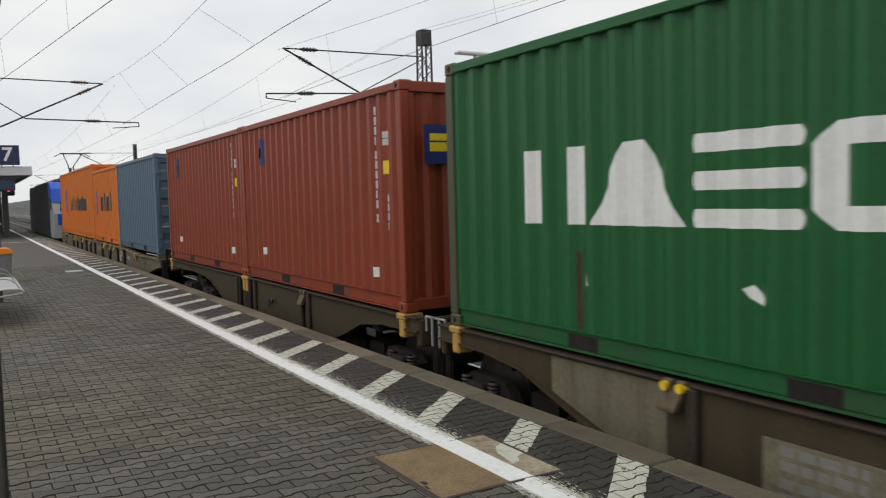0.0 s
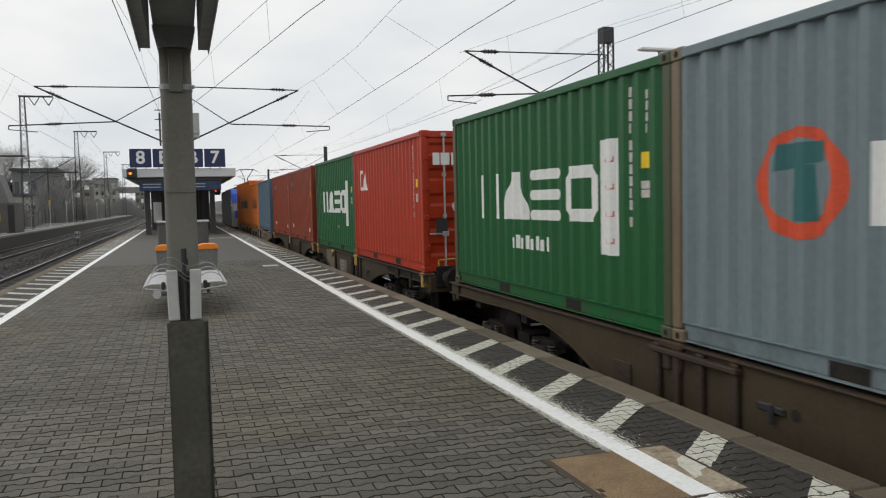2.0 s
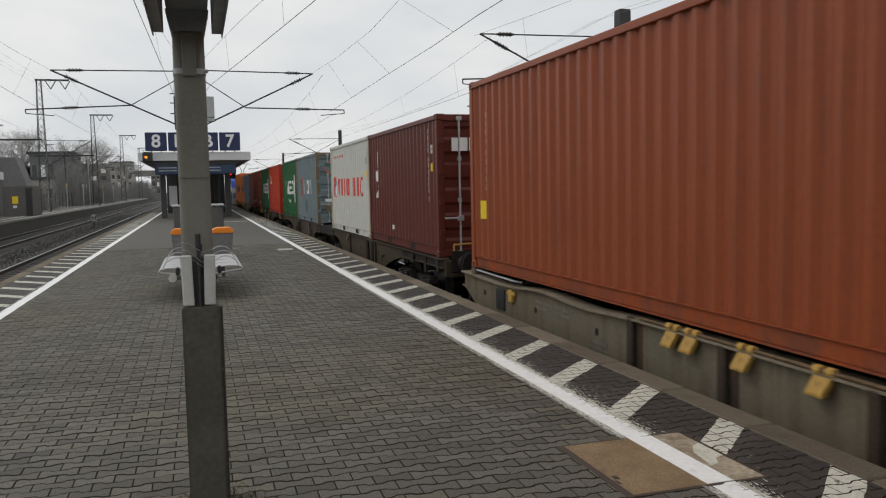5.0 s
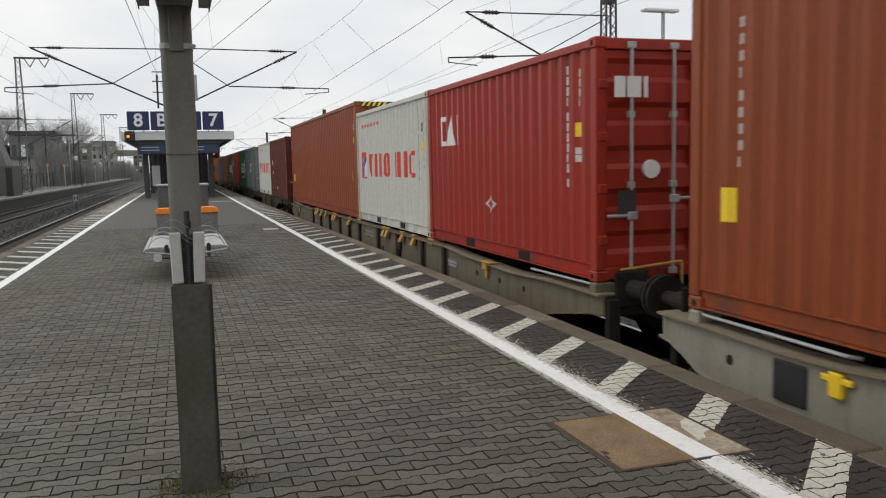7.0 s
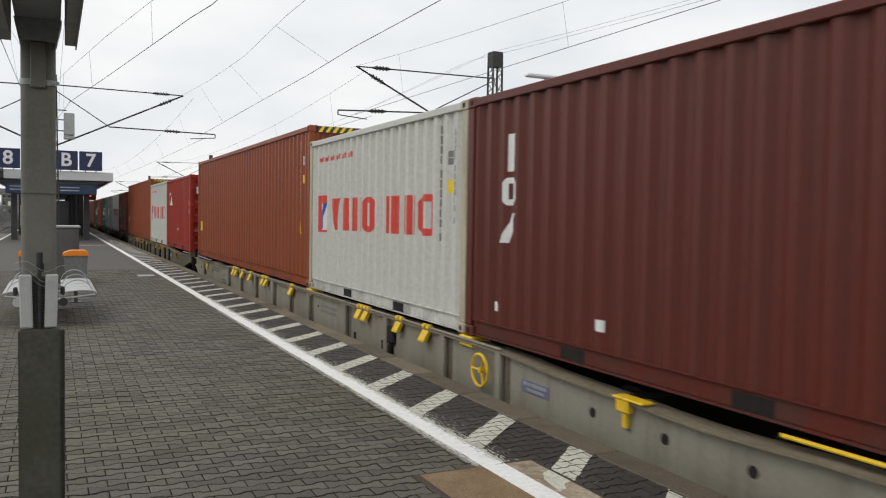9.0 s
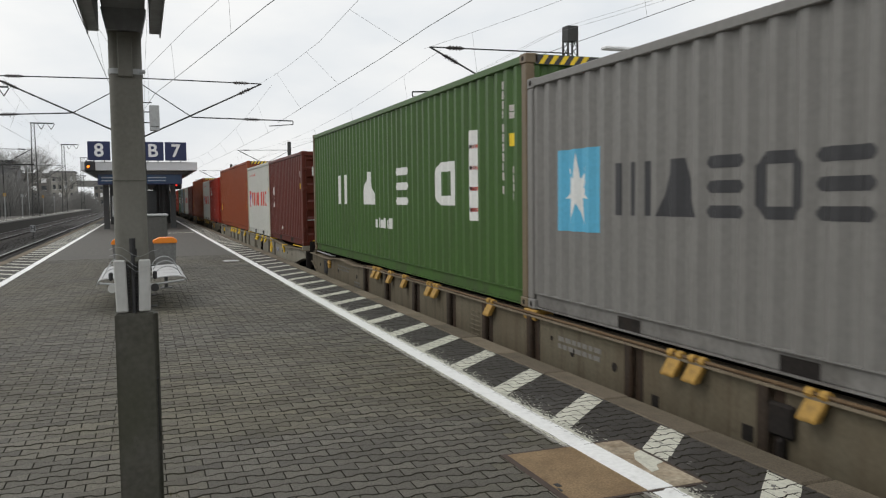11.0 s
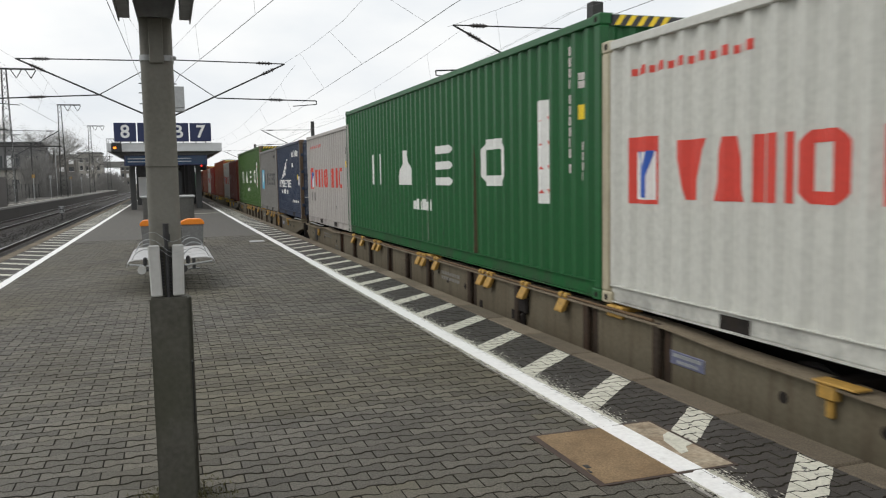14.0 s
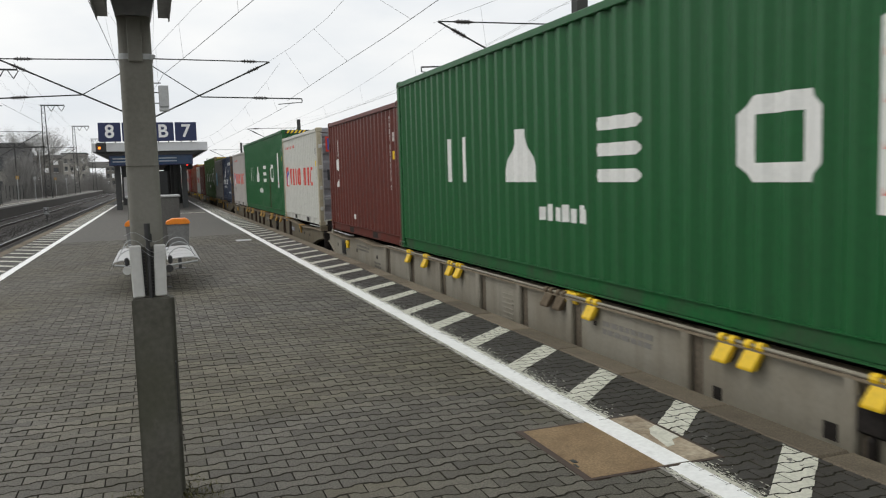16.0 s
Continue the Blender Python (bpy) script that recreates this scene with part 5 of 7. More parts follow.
    part("plate", boxes((-1.209, -1.2, Y(plate + 0.48), Y(plate), -0.02, 0.10), bevel=0.004), material("plate_blue_grey", (0.15, 0.16, 0.24), 0.6, grain=30, vary=0.15), w, "small blue-grey plate with unreadable marks")
    part("plate_bar", boxes((-1.212, -1.2085, Y(plate + 0.44), Y(plate + 0.04), 0.05, 0.08), (-1.212, -1.2085, Y(plate + 0.4), Y(plate + 0.1), 0.0, 0.025)), galv, w)
    part("vent_plate", boxes(*[(-1.212, -1.2, Y(10.75), Y(10.45), -0.2 + 0.06 * k, -0.18 + 0.06 * k) for k in range(6)]), sill, w)
    for q, z, a in ((14.65, -0.15, 0.05), (15.80, -0.12, 0.06), (12.75, 0.10, 0.022)):
        part("square_opening", boxes((-1.2045, -1.2, Y(q) - a, Y(q) + a, z - a, z + a)), black_under, w, "dark square opening in the sill")
    part("valve", boxes((-1.25, -1.2, Y(16.28), Y(16.04), -0.05, 0.19), (-1.27, -1.2, Y(16.2), Y(16.14), -0.22, -0.05), bevel=0.02), black_under, w, "dark brake valve on the sill")
    for s in (0.55, 2.5, 4.2, 20.65, 21.55, 22.4) + ((14.0, 13.2) if sill is sill_tan else ()):
        part("hole", tubes(((-1.203, Y(s), 0.02), (-1.19, Y(s), 0.02), 0.045), seg=12), black_under, w)
    if marks:
        faint = material("stencil_worn", (0.115, 0.108, 0.09), 0.7, grain=40, vary=0.4, stain=8, stain_amount=0.6, stain_colour=(0.22, 0.205, 0.17))
        stencils(w, Y(2.5), 0.12, 9, faint, 0.04)
        stencils(w, Y(4.0), -0.12, 4, faint, 0.04)
        stencils(w, Y(12.9), 0.10, 7, material("stencil_grey", (0.2, 0.19, 0.17), 0.7))
    ends = ((0, 1), (L, -1)) if near_end else ((0, 1),)
    for s, way in ends:
        y = Y(s) + way * (0.24 if way > 0 else 0.08)
        part("headstock", boxes((-1.17, 1.17, y - 0.05, y + 0.05, 0.0, 0.23), bevel=0.02), black_under, w, "dark end beam of the wagon")
        buffer_pair(w, y + way * 0.05, way)
        bm = bmesh.new()
        xh, yh = -0.98, y + way * 0.03
        tube(bm, (xh, yh, 0.25), (xh, yh, 0.50), 0.016)
        tube(bm, (xh, yh, 0.50), (xh + 0.75, yh, 0.56), 0.016)
        tube(bm, (xh + 0.75, yh, 0.56), (xh + 0.75, yh, 0.25), 0.016)
        part("end_grab_rail", bm, flap_mat, w, "yellow bent grab rail")
        part("end_step", boxes((-1.17, -1.03, y + way * 0.06 - 0.05, y + way * 0.06 + 0.05, -0.45, 0.2), (-1.17, -1.0, y - 0.12, y + 0.16, -0.47, -0.44), bevel=0.012), black_under, w, "dark hanging end step")
        bogie(w, Y(s) - way * 2.9)
    TRAIN.append((w, TX, y_far - L / 2, 0))
    w.location = (TX, y_far - L / 2, 0)
    return w


def half_wagon(y_far, label, sill, flap_mat, length=12.13, far_buffers=True, near_buffers=True, wheel_y=None, short=False, wide_arch=False):
    """Forty-foot wagon unit for two containers, with arched sills over its bogies."""
    w = thing("container_wagon", label, "wagon", "wagons of the train")
    L = length
    Y = lambda s: L / 2 - s

    def arch(s_of):
        pts = [(-0.25, 0.20), (0.6, 0.19), (1.2, 0.12), (1.7, -0.06), (2.2, -0.22), (2.9, -0.45)]
        if short and s_of(0) > 1:
            pts = [(-0.25, 0.10), (0.3, 0.08), (0.7, 0.03), (0.85, -0.10), (0.95, -0.28), (1.3, -0.45)]
        if far_buffers and s_of(0) < 1:
            pts = [(-0.25, 0.18), (1.3, 0.19), (2.26, 0.21), (3.25, 0.17), (3.7, 0.10), (4.08, 0.01), (4.68, -0.20), (5.1, -0.45)]
        if wide_arch and s_of(0) > 1:
            pts = [(-0.25, 0.20), (1.0, 0.20), (2.7, 0.17), (3.4, 0.08), (4.0, -0.05), (4.4, -0.17), (4.83, -0.45)]
        return [(Y(s_of(s)), z) for s, z in pts]
    low = arch(lambda s: s) + arch(lambda s: L - s)[::-1]
    for side in (-1, 1):
        x0, x1 = sorted((side * 1.20, side * 1.175))
        part("side_sill", prism(bmesh.new(), low + [(Y(L + 0.25), 0.325), (Y(-0.25), 0.325)], "x", x0, x1), sill, w, "arched steel side sill")
        part("top_flange", boxes((*sorted((side * 1.245, side * 1.09)), Y(L + 0.25), Y(-0.25), 0.325, 0.345), bevel=0.005), rib_rust, w)
        bm = bmesh.new()
        inner = [(y, z - 0.02) for y, z in low]
        prism(bm, low + inner[::-1], "x", *sorted((side * 1.235, side * 1.10)))
        part("lower_flange", bm, sill, w)
        for s in (0.10, 5.98, 6.15, L - 0.10):
            x0, x1 = sorted((side * 1.25, side * 1.0))
            part("container_seat", boxes((x0, x1, Y(s) - 0.10, Y(s) + 0.10, 0.29, 0.36), (*sorted((side * 1.24, side * 1.06)), Y(s) - 0.07, Y(s) + 0.05, 0.09, 0.30), bevel=0.015), yellow_old if y_far > 0 and (5 < s < 7 or s < 1 or s > 12) else rib_rust, w)
    if short:
        part("rust_bar", boxes((-1.275, -1.2, Y(7.02), Y(5.75), 0.235, 0.285), bevel=0.01), rib_rust, w, "rusty bar over the ribs")
        part("box_door", boxes((-1.222, -1.2, Y(5.35), Y(5.0), -0.32, 0.02), bevel=0.01), rib_rust, w, "dark square box on the sill")
        part("rust_patch", boxes((-1.2035, -1.2002, Y(9.26), Y(8.73), -0.44, 0.31)), material("fresh_rust", (0.115, 0.058, 0.024), 0.85, grain=30, vary=0.25, stain=3, stain_amount=0.6, stain_colour=(0.07, 0.035, 0.018), streak=True, spec=0.2), w, "orange rust patch on the sill")
        part("dark_patch", boxes((-1.2035, -1.2002, Y(9.5), Y(9.265), -0.44, 0.31)), material("dark_blue_paint", (0.045, 0.048, 0.055), 0.7, grain=30, vary=0.2), w, "dark repainted patch")
    else:
        # flat dark plate; the shade of a recess is put into its colour
        part("dark_recess", boxes((-1.2045, -1.2003, Y(6.48), Y(5.98), -0.43, 0.32)), black_under, w, "dark plate for a shaded recess under the container joint")
    for s in ((5.85, 6.15, 6.5, 6.95, 9.9) if short else (5.55, 5.75, 6.35, 6.6)) + (() if far_buffers else (3.18,)) + (() if wide_arch or short else (8.85, 9.12)):
        part("rib", boxes((-1.25, -1.2005, Y(s) - 0.05, Y(s) + 0.05, -0.43, 0.32), bevel=0.012), (sill if s in (5.55, 6.6) else rib_rust) if s not in (5.75, 6.35) else black_under, w)
    part("centre_sill", boxes((-0.3, 0.3, Y(L + 0.2), Y(-0.2), -0.20, 0.24)), black_under, w)
    if wide_arch:
        # greasy sill end over the bogie; dark block added behind for brake gear
        part("greasy_plate", boxes((-1.212, -1.2005, Y(L + 0.2), Y(9.3), 0.205, 0.32), (-1.25, -1.213, Y(10.4), Y(10.1), 0.12, 0.30), (-1.24, -1.213, Y(11.3), Y(11.15), 0.02, 0.30), bevel=0.003), black_under, w, "black greasy end of the sill")
        part("end_flange", boxes((-1.262, -1.08, Y(L + 0.25), Y(9.0), 0.338, 0.352)), rib_rust, w)
        part("brake_gear", boxes((0.2, 1.15, Y(L - 0.1), Y(7.3), -0.62, 0.2), (-0.9, -0.5, Y(10.9), Y(9.0), -0.55, -0.35), bevel=0.02), black_under, w, "dark block added for brake gear to close off the arch")
    for s in [0.9 + 1.72 * k for k in range(7)]:
        part("cross_beam", boxes((-1.17, 1.17, Y(s) - 0.09, Y(s) + 0.09, 0.05, 0.30)), black_under, w)
    flaps(w, ([] if far_buffers else [Y(3.05)]) + ([] if wide_arch or short else [Y(8.98)]), flap_brown)
    if wheel_y:
        handwheel(w, Y(wheel_y), stub_mat)
    if not far_buffers:
        # pale stencilled panel, paler plate beside the arch, flap with yellow knobs
        if y_far > 0:
            part("marking_panel", boxes((-1.2035, -1.2003, Y(4.72), Y(3.72), -0.40, 0.13), bevel=0.001), material("panel_tan", (0.165, 0.148, 0.100), 0.8, grain=25, vary=0.2, stain=4.0, stain_amount=0.6, stain_colour=(0.075, 0.062, 0.042), spots=0.5, spec=0.25), w, "pale worn panel with unreadable marks")
            stencils(w, Y(3.84), 0.04, 5, material("stencil_grey", (0.09, 0.08, 0.062), 0.7), 0.06)
            stencils(w, Y(3.84), -0.16, 5, MATS["stencil_grey"], 0.06)
            part("pale_plate", prism(bmesh.new(), [(Y(1.62), 0.30), (Y(1.62), 0.0), (Y(2.3), -0.21), (Y(2.92), -0.42), (Y(2.92), 0.30)], "x", -1.2034, -1.2003), material("panel_olive", (0.150, 0.132, 0.086), 0.8, grain=25, vary=0.15, stain=1.6, stain_amount=0.55, stain_colour=(0.07, 0.055, 0.034), streak=True, spots=0.4, spec=0.25), w, "paler plate of the sill")
        for dy in (-0.07, 0.07) if y_far > 0 else ():
            part("yellow_knob", tubes(((-1.30, Y(3.05) + dy, 0.315), (-1.20, Y(3.05) + dy, 0.315), 0.034), seg=10), yellow_new, w, "bright yellow knob")
    part("lever", boxes((-1.23, -1.2, Y(7.5), Y(7.2), 0.02, 0.08), (-1.25, -1.23, Y(7.4), Y(7.35), -0.06, 0.10), bevel=0.01), dark_steel, w)
    if not wide_arch:
        part("data_plate", boxes((-1.208, -1.2, Y(11.3), Y(11.05), -0.01, 0.08)), L_BLACK, w)
    for s in (() if short else (4.6, 6.9)) if not far_buffers else (7.6,):
        part("hole", tubes(((-1.203, Y(s), 0.05), (-1.19, Y(s), 0.05), 0.05), seg=12), black_under, w)
    for s, way, buf in ((0, 1, far_buffers), (L, -1, near_buffers)):
        y = Y(s) + way * 0.22
        part("headstock", boxes((-1.19, 1.19, y - 0.05, y + 0.05, 0.02, 0.33), bevel=0.02), sill, w, "end beam of the wagon")
        if buf:
            buffer_pair(w, y + way * 0.05, way)
            bm = bmesh.new()
            tube(bm, (-1.0, y, 0.33), (-1.0, y, 0.60), 0.018)
            tube(bm, (-1.0, y, 0.60), (-0.2, y, 0.64), 0.018)
            tube(bm, (-0.2, y, 0.64), (-0.2, y, 0.33), 0.018)
            part("end_grab_rail", bm, yellow_old, w, "worn yellow bent grab rail")
        else:
            bm = bmesh.new()
            tube(bm, (-1.0, y + way * 0.05, 0.18), (-1.0, y + way * 0.42, 0.18), 0.03)
            tube(bm, (-1.05, y + way * 0.1, 0.18), (-1.05, y + way * 0.1, -0.32), 0.018)
            tube(bm, (-1.05, y + way * 0.38, 0.18), (-1.05, y + way * 0.38, -0.32), 0.018)
            box(bm, -1.15, -0.95, min(y + way * 0.08, y + way * 0.40), max(y + way * 0.08, y + way * 0.40), -0.34, -0.31)
            part("corner_step", bm, black_under, w, "hanging steel step")
            bm = bmesh.new()
            tube(bm, (-1.12, y + way * 0.06, 0.20), (-1.12, y + way * 0.06, 0.36), 0.014)
            tube(bm, (-1.12, y + way * 0.06, 0.36), (-1.12, y + way * 0.34, 0.36), 0.014)
            tube(bm, (-1.12, y + way * 0.34, 0.36), (-1.12, y + way * 0.34, 0.05), 0.014)
            part("grab_rail", bm, galv, w)
        bogie(w, Y(s) - way * (2.2 if buf else 1.25))
    TRAIN.append((w, TX, y_far - L / 2, 0))
    w.location = (TX, y_far - L / 2, 0)
    return w


OLD = "dirty tan steel container wagon with arched sills"
long_wagon(45.95, "dirty tan steel container wagon behind the locomotive", sill_tan, yellow_old, galv, 24.38, flap_at=FLAPS_OTHER)
half_wagon(20.07, OLD, sill_old, yellow_old, near_buffers=False)
half_wagon(6.97, OLD, sill_old, yellow_old, far_buffers=False, wide_arch=True)
half_wagon(-6.96, OLD, sill_old, yellow_old, near_buffers=False, wheel_y=10.36, short=True)
bridge = half_wagon(-22.39, OLD, sill_old, yellow_old, far_buffers=False, wide_arch=True)
long_wagon(-36.36, "grey-tan steel container wagon with yellow flaps", sill_tan, yellow_old, rib_rust, 24.38, flap_at=FLAPS_OTHER, wheel=False)
long_wagon(-62.40, "clean grey steel container wagon with bright yellow flaps", sill_grey, yellow_new, yellow_new, 24.36, flap_at=FLAPS_OTHER)
long_wagon(-88.34, "dirty tan steel container wagon with worn yellow flaps", sill_tan, yellow_old, yellow_old, 24.34, flap_at=FLAPS_OTHER)
long_wagon(-114.14, "tan steel container wagon with worn yellow flaps", sill_tan, yellow_old, yellow_old, 24.24, wheel=False)
long_wagon(-139.78, "clean grey steel container wagon with bright yellow flaps", sill_grey, yellow_new, yellow_new, 24.36)
# walkway over the long joint of the two old units
part("joint_deck", boxes((-1.15, 1.15, 6.10, 9.05, 0.30, 0.34), (-1.2, -1.05, 6.3, 9.0, 0.10, 0.30), (1.05, 1.2, 6.3, 9.0, 0.10, 0.30)), black_under, bridge, "dark steel deck over the joint")


def locomotive(y_near):
    """Electric locomotive at the head, seen from behind."""
    w = thing("locomotive", "black electric locomotive with a blue and silver cab", "locomotive")
    L = 18.9
    black = paint("paint_black", (0.022, 0.023, 0.026), 0.15, (0.05, 0.045, 0.04))
    blue = paint("paint_bright_blue", (0.02, 0.10, 0.55), 0.05)
    silver = paint("paint_silver", (0.36, 0.38, 0.40), 0.1)
    glass = material("cab_glass", (0.01, 0.012, 0.015), 0.08)
    y0, y1 = -L / 2, L / 2
    side = [(y0 + 2.3, 0.0), (y1 - 0.6, 0.0), (y1 - 0.3, 1.2), (y1 - 1.0, 2.7), (y1 - 1.6, 3.0), (y0 + 2.3, 3.0)]
    bm = prism(bmesh.new(), side, "x", -1.5, 1.5)
    part("body", bm, black, w, "black ribbed body")
    for z in (0.5, 0.9, 1.3, 1.7):
        part("body_rib", boxes((-1.53, -1.5, y0 + 3.2, y1 - 3.0, z, z + 0.06)), black, w)
    cab = [(y0, 0.0), (y0 + 2.3, 0.0), (y0 + 2.3, 3.0), (y0 + 1.4, 2.95), (y0 + 0.75, 2.6), (y0 + 0.12, 1.3)]
    part("cab", prism(bmesh.new(), cab, "x", -1.48, 1.48), silver, w, "silver cab")
    hood = [(y0 + 0.35, 1.9), (y0 + 2.32, 1.9), (y0 + 2.32, 3.03), (y0 + 1.38, 2.98), (y0 + 0.72, 2.63)]
    part("cab_hood", prism(bmesh.new(), hood, "x", -1.51, 1.51), blue, w, "bright blue hood")
    part("nose_band", boxes((-1.3, 1.3, y0 - 0.02, y0 + 0.1, 0.7, 1.3), bevel=0.03), blue, w)
    bm = bmesh.new()
    v = [bm.verts.new(p) for p in ((-1.15, y0 + 0.17, 1.42), (1.15, y0 + 0.17, 1.42), (1.05, y0 + 0.66, 2.5), (-1.05, y0 + 0.66, 2.5))]
    bm.faces.new(v)
    part("windscreen", bm, glass, w, "dark windscreen")
    part("cab_window", boxes((-1.525, -1.5, y0 + 0.95, y0 + 1.6, 1.5, 2.2), bevel=0.01), glass, w)
    for x in (-1.0, 1.0):
        part("tail_light", tubes(((x, y0 + 0.03, 0.95), (x, y0 - 0.03, 0.95), 0.1), seg=12), material("lens_pale", (0.7, 0.7, 0.68), 0.2), w)
    part("roof", boxes((-1.2, 1.2, y0 + 2.3, y1 - 1.8, 3.0, 3.2), bevel=0.08), bracket_mat, w)
    part("roof_gear", boxes((-0.5, 0.5, y0 + 6, y0 + 8, 3.2, 3.45), (-0.3, 0.6, y0 + 10, y0 + 12, 3.2, 3.4), bevel=0.05), galv, w)
    bm = bmesh.new()
    py = y0 + 3.8
    for x in (-0.5, 0.5):
        tube(bm, (x * 0.3, py, 3.25), (x * 0.25, py + 1.4, 3.95), 0.04)
        tube(bm, (x * 0.2, py + 1.4, 3.95), (x * 1.0, py + 0.2, 4.68), 0.028)
    tube(bm, (-0.62, py + 0.2, 4.70), (0.62, py + 0.2, 4.70), 0.03)
    tube(bm, (-0.62, py + 0.5, 4.70), (0.62, py + 0.5, 4.70), 0.03)
    for x in (-1, 1):
        tube(bm, (x * 0.62, py + 0.35, 4.70), (x * 0.95, py + 0.35, 4.52), 0.022)
    part("pantograph", bm, dark_steel, w, "raised pantograph")
    part("underframe", boxes((-1.35, 1.35, y0 + 0.3, y1 - 0.3, -0.45, 0.0)), black_under, w)
    buffer_pair(w, y0 + 0.1, -1)
    bogie(w, y0 + 4.5)
    bogie(w, y1 - 4.5)
    TRAIN.append((w, TX, y_near + L / 2, 0))
    w.location = (TX, y_near + L / 2, 0)


locomotive(47.3)

# ---------------------------------------------------------------- post on the platform
post = thing("platform_post", "grey-green steel post on a dark stub with a beam", "post", at=(0, 0, 0))
PX, PY = -0.028, 4.33
bm = bmesh.new()
prism(bm, [(PX - 0.089, PY - 0.05), (PX + 0.098, PY - 0.05), (PX + 0.098, PY + 0.12), (PX - 0.089, PY + 0.12)], "z", -0.012, 1.082)
bmesh.ops.bevel(bm, geom=bm.edges[:], offset=0.008, segments=2, affect="EDGES")
part("stub", bm, stub_mat, post, "dark weathered concrete stub")
part("rear_flange", boxes((PX + 0.07, PX + 0.116, PY + 0.122, PY + 0.20, -0.012, 1.055), bevel=0.004), stub_mat, post, "dark rear flange of the stub")
# strip laid on the edge; the slot's shade is its dark colour
part("edge_slot", boxes((PX + 0.0985, PX + 0.104, PY - 0.02, PY + 0.03, 0.42, 0.74)), dark_steel, post, "dark strip for the shaded slot in the edge")
# column: rounded box section
n = 5
sec = []
for cx, cy, a0 in ((1, 1, 0), (-1, 1, 90), (-1, -1, 180), (1, -1, 270)):
    for k in range(n + 1):
        a = radians(a0 + 90 * k / n)
        sec.append((PX + cx * 0.045 + 0.033 * math.cos(a), PY + 0.13 + cy * 0.045 + 0.033 * math.sin(a)))
col = prism(bmesh.new(), sec, "z", 0.9, 2.50)
part("column", col, post_mat, post, "grey-green steel column")
part("seam", boxes((PX - 0.081, PX + 0.081, PY + 0.049, PY + 0.054, 1.735, 1.738)), stub_mat, post)
# pale side plates with a rod between, on the stub
for x in (PX - 0.086, PX + 0.03):
    bm = boxes((x, x + 0.056, PY - 0.045, PY - 0.012, 1.088, 1.345), bevel=0.006)
    for v in bm.verts:
        if v.co.z < 1.2:
            v.co.x += 0.006 if x < PX else -0.006
    part("side_plate", bm, cover_white, post, "pale chipped side plate")
part("back_plate", boxes((PX - 0.03, PX + 0.03, PY - 0.008, PY + 0.01, 1.086, 1.335)), stub_mat, post)
for x in (PX - 0.022, PX + 0.018):
    part("rack_strip", boxes(*[(x - 0.008, x + 0.008, PY - 0.02, PY - 0.008, 1.09 + 0.016 * k, 1.10 + 0.016 * k) for k in range(15)]), dark_steel, post)["kind"] = "stuff"
part("rod", tubes(((PX + 0.004, PY - 0.03, 1.082), (PX + 0.004, PY - 0.03, 1.43), 0.010), seg=12), dark_steel, post, "upright dark steel rod")
part("rod_head", tubes(((PX + 0.004, PY - 0.03, 1.375), (PX + 0.004, PY - 0.03, 1.452), 0.0145), ((PX + 0.018, PY - 0.03, 1.36), (PX + 0.018, PY - 0.03, 1.40), 0.006), seg=12), dark_steel, post)
for x in (PX - 0.1, PX + 0.105):
    part("knob", boxes((x - 0.010, x + 0.010, PY - 0.03, PY + 0.01, 1.245, 1.285), bevel=0.006), dark_steel, post)
# cable tie wires
for k, (dz, sag) in enumerate(((0.0, 0.05), (0.03, 0.02), (-0.03, 0.04))):
    bm = bmesh.new()
    pts = [(PX - 0.10 + 0.22 * q / 8, PY - 0.06 - 0.03 * math.sin(math.pi * q / 8), 1.37 + dz - sag * (q / 8) * 1.4 + 0.02 * math.sin(q)) for q in range(9)]
    tube_path(bm, pts, 0.0009, 5)
    part("wire_end", bm, galv, post)
head_grey = material("head_grey", (0.30, 0.31, 0.32), 0.6, grain=30, vary=0.12, stain=3, stain_amount=0.4, stain_colour=(0.16, 0.16, 0.16), streak=True)
# ring clamp, cable cover, bracket and beam overhead
ring = prism(bmesh.new(), [(PX + (x - PX) * 1.05, PY + 0.13 + (y - PY - 0.13) * 1.05) for x, y in sec], "z", 2.265, 2.292)
part("clamp", ring, galv, post, "galvanised clamp ring")
part("clamp_bolt", tubes(((PX + 0.085, PY + 0.06, 2.278), (PX + 0.085, PY + 0.04, 2.278), 0.009), seg=8), galv, post)
part("cable_cover", boxes((PX - 0.034, PX + 0.034, PY + 0.03, PY + 0.052, 2.25, 2.47), bevel=0.004), post_mat, post, "grey cable cover")
head = bmesh.new()
prism(head, [(PX - 0.082, 2.475), (PX + 0.082, 2.475), (PX + 0.105, 2.58), (PX - 0.105, 2.58)], "y", PY + 0.02, PY + 0.22)
part("post_head", head, head_grey, post, "grey steel bracket")
part("beam", boxes((PX - 0.10, PX + 0.10, 1.9, PY + 0.3, 2.58, 2.76), bevel=0.006), head_grey, post, "grey steel beam overhead")
for x0, x1 in ((PX - 0.172, PX - 0.118), (PX + 0.118, PX + 0.172)):
    xin = x1 - 0.006 if x0 < PX else x0
    part("beam_web", boxes((xin, xin + 0.006, 1.9, PY + 0.12, 2.48, 2.76)), head_grey, post)
    xo = x0 if x0 < PX else x1 - 0.006
    part("beam_lip", boxes((xo, xo + 0.006, 1.9, PY + 0.12, 2.462, 2.62)), head_grey, post)
    part("beam_flange", boxes((x0 + 0.006, x1 - 0.006, 1.9, PY + 0.12, 2.48, 2.486)), head_grey, post)
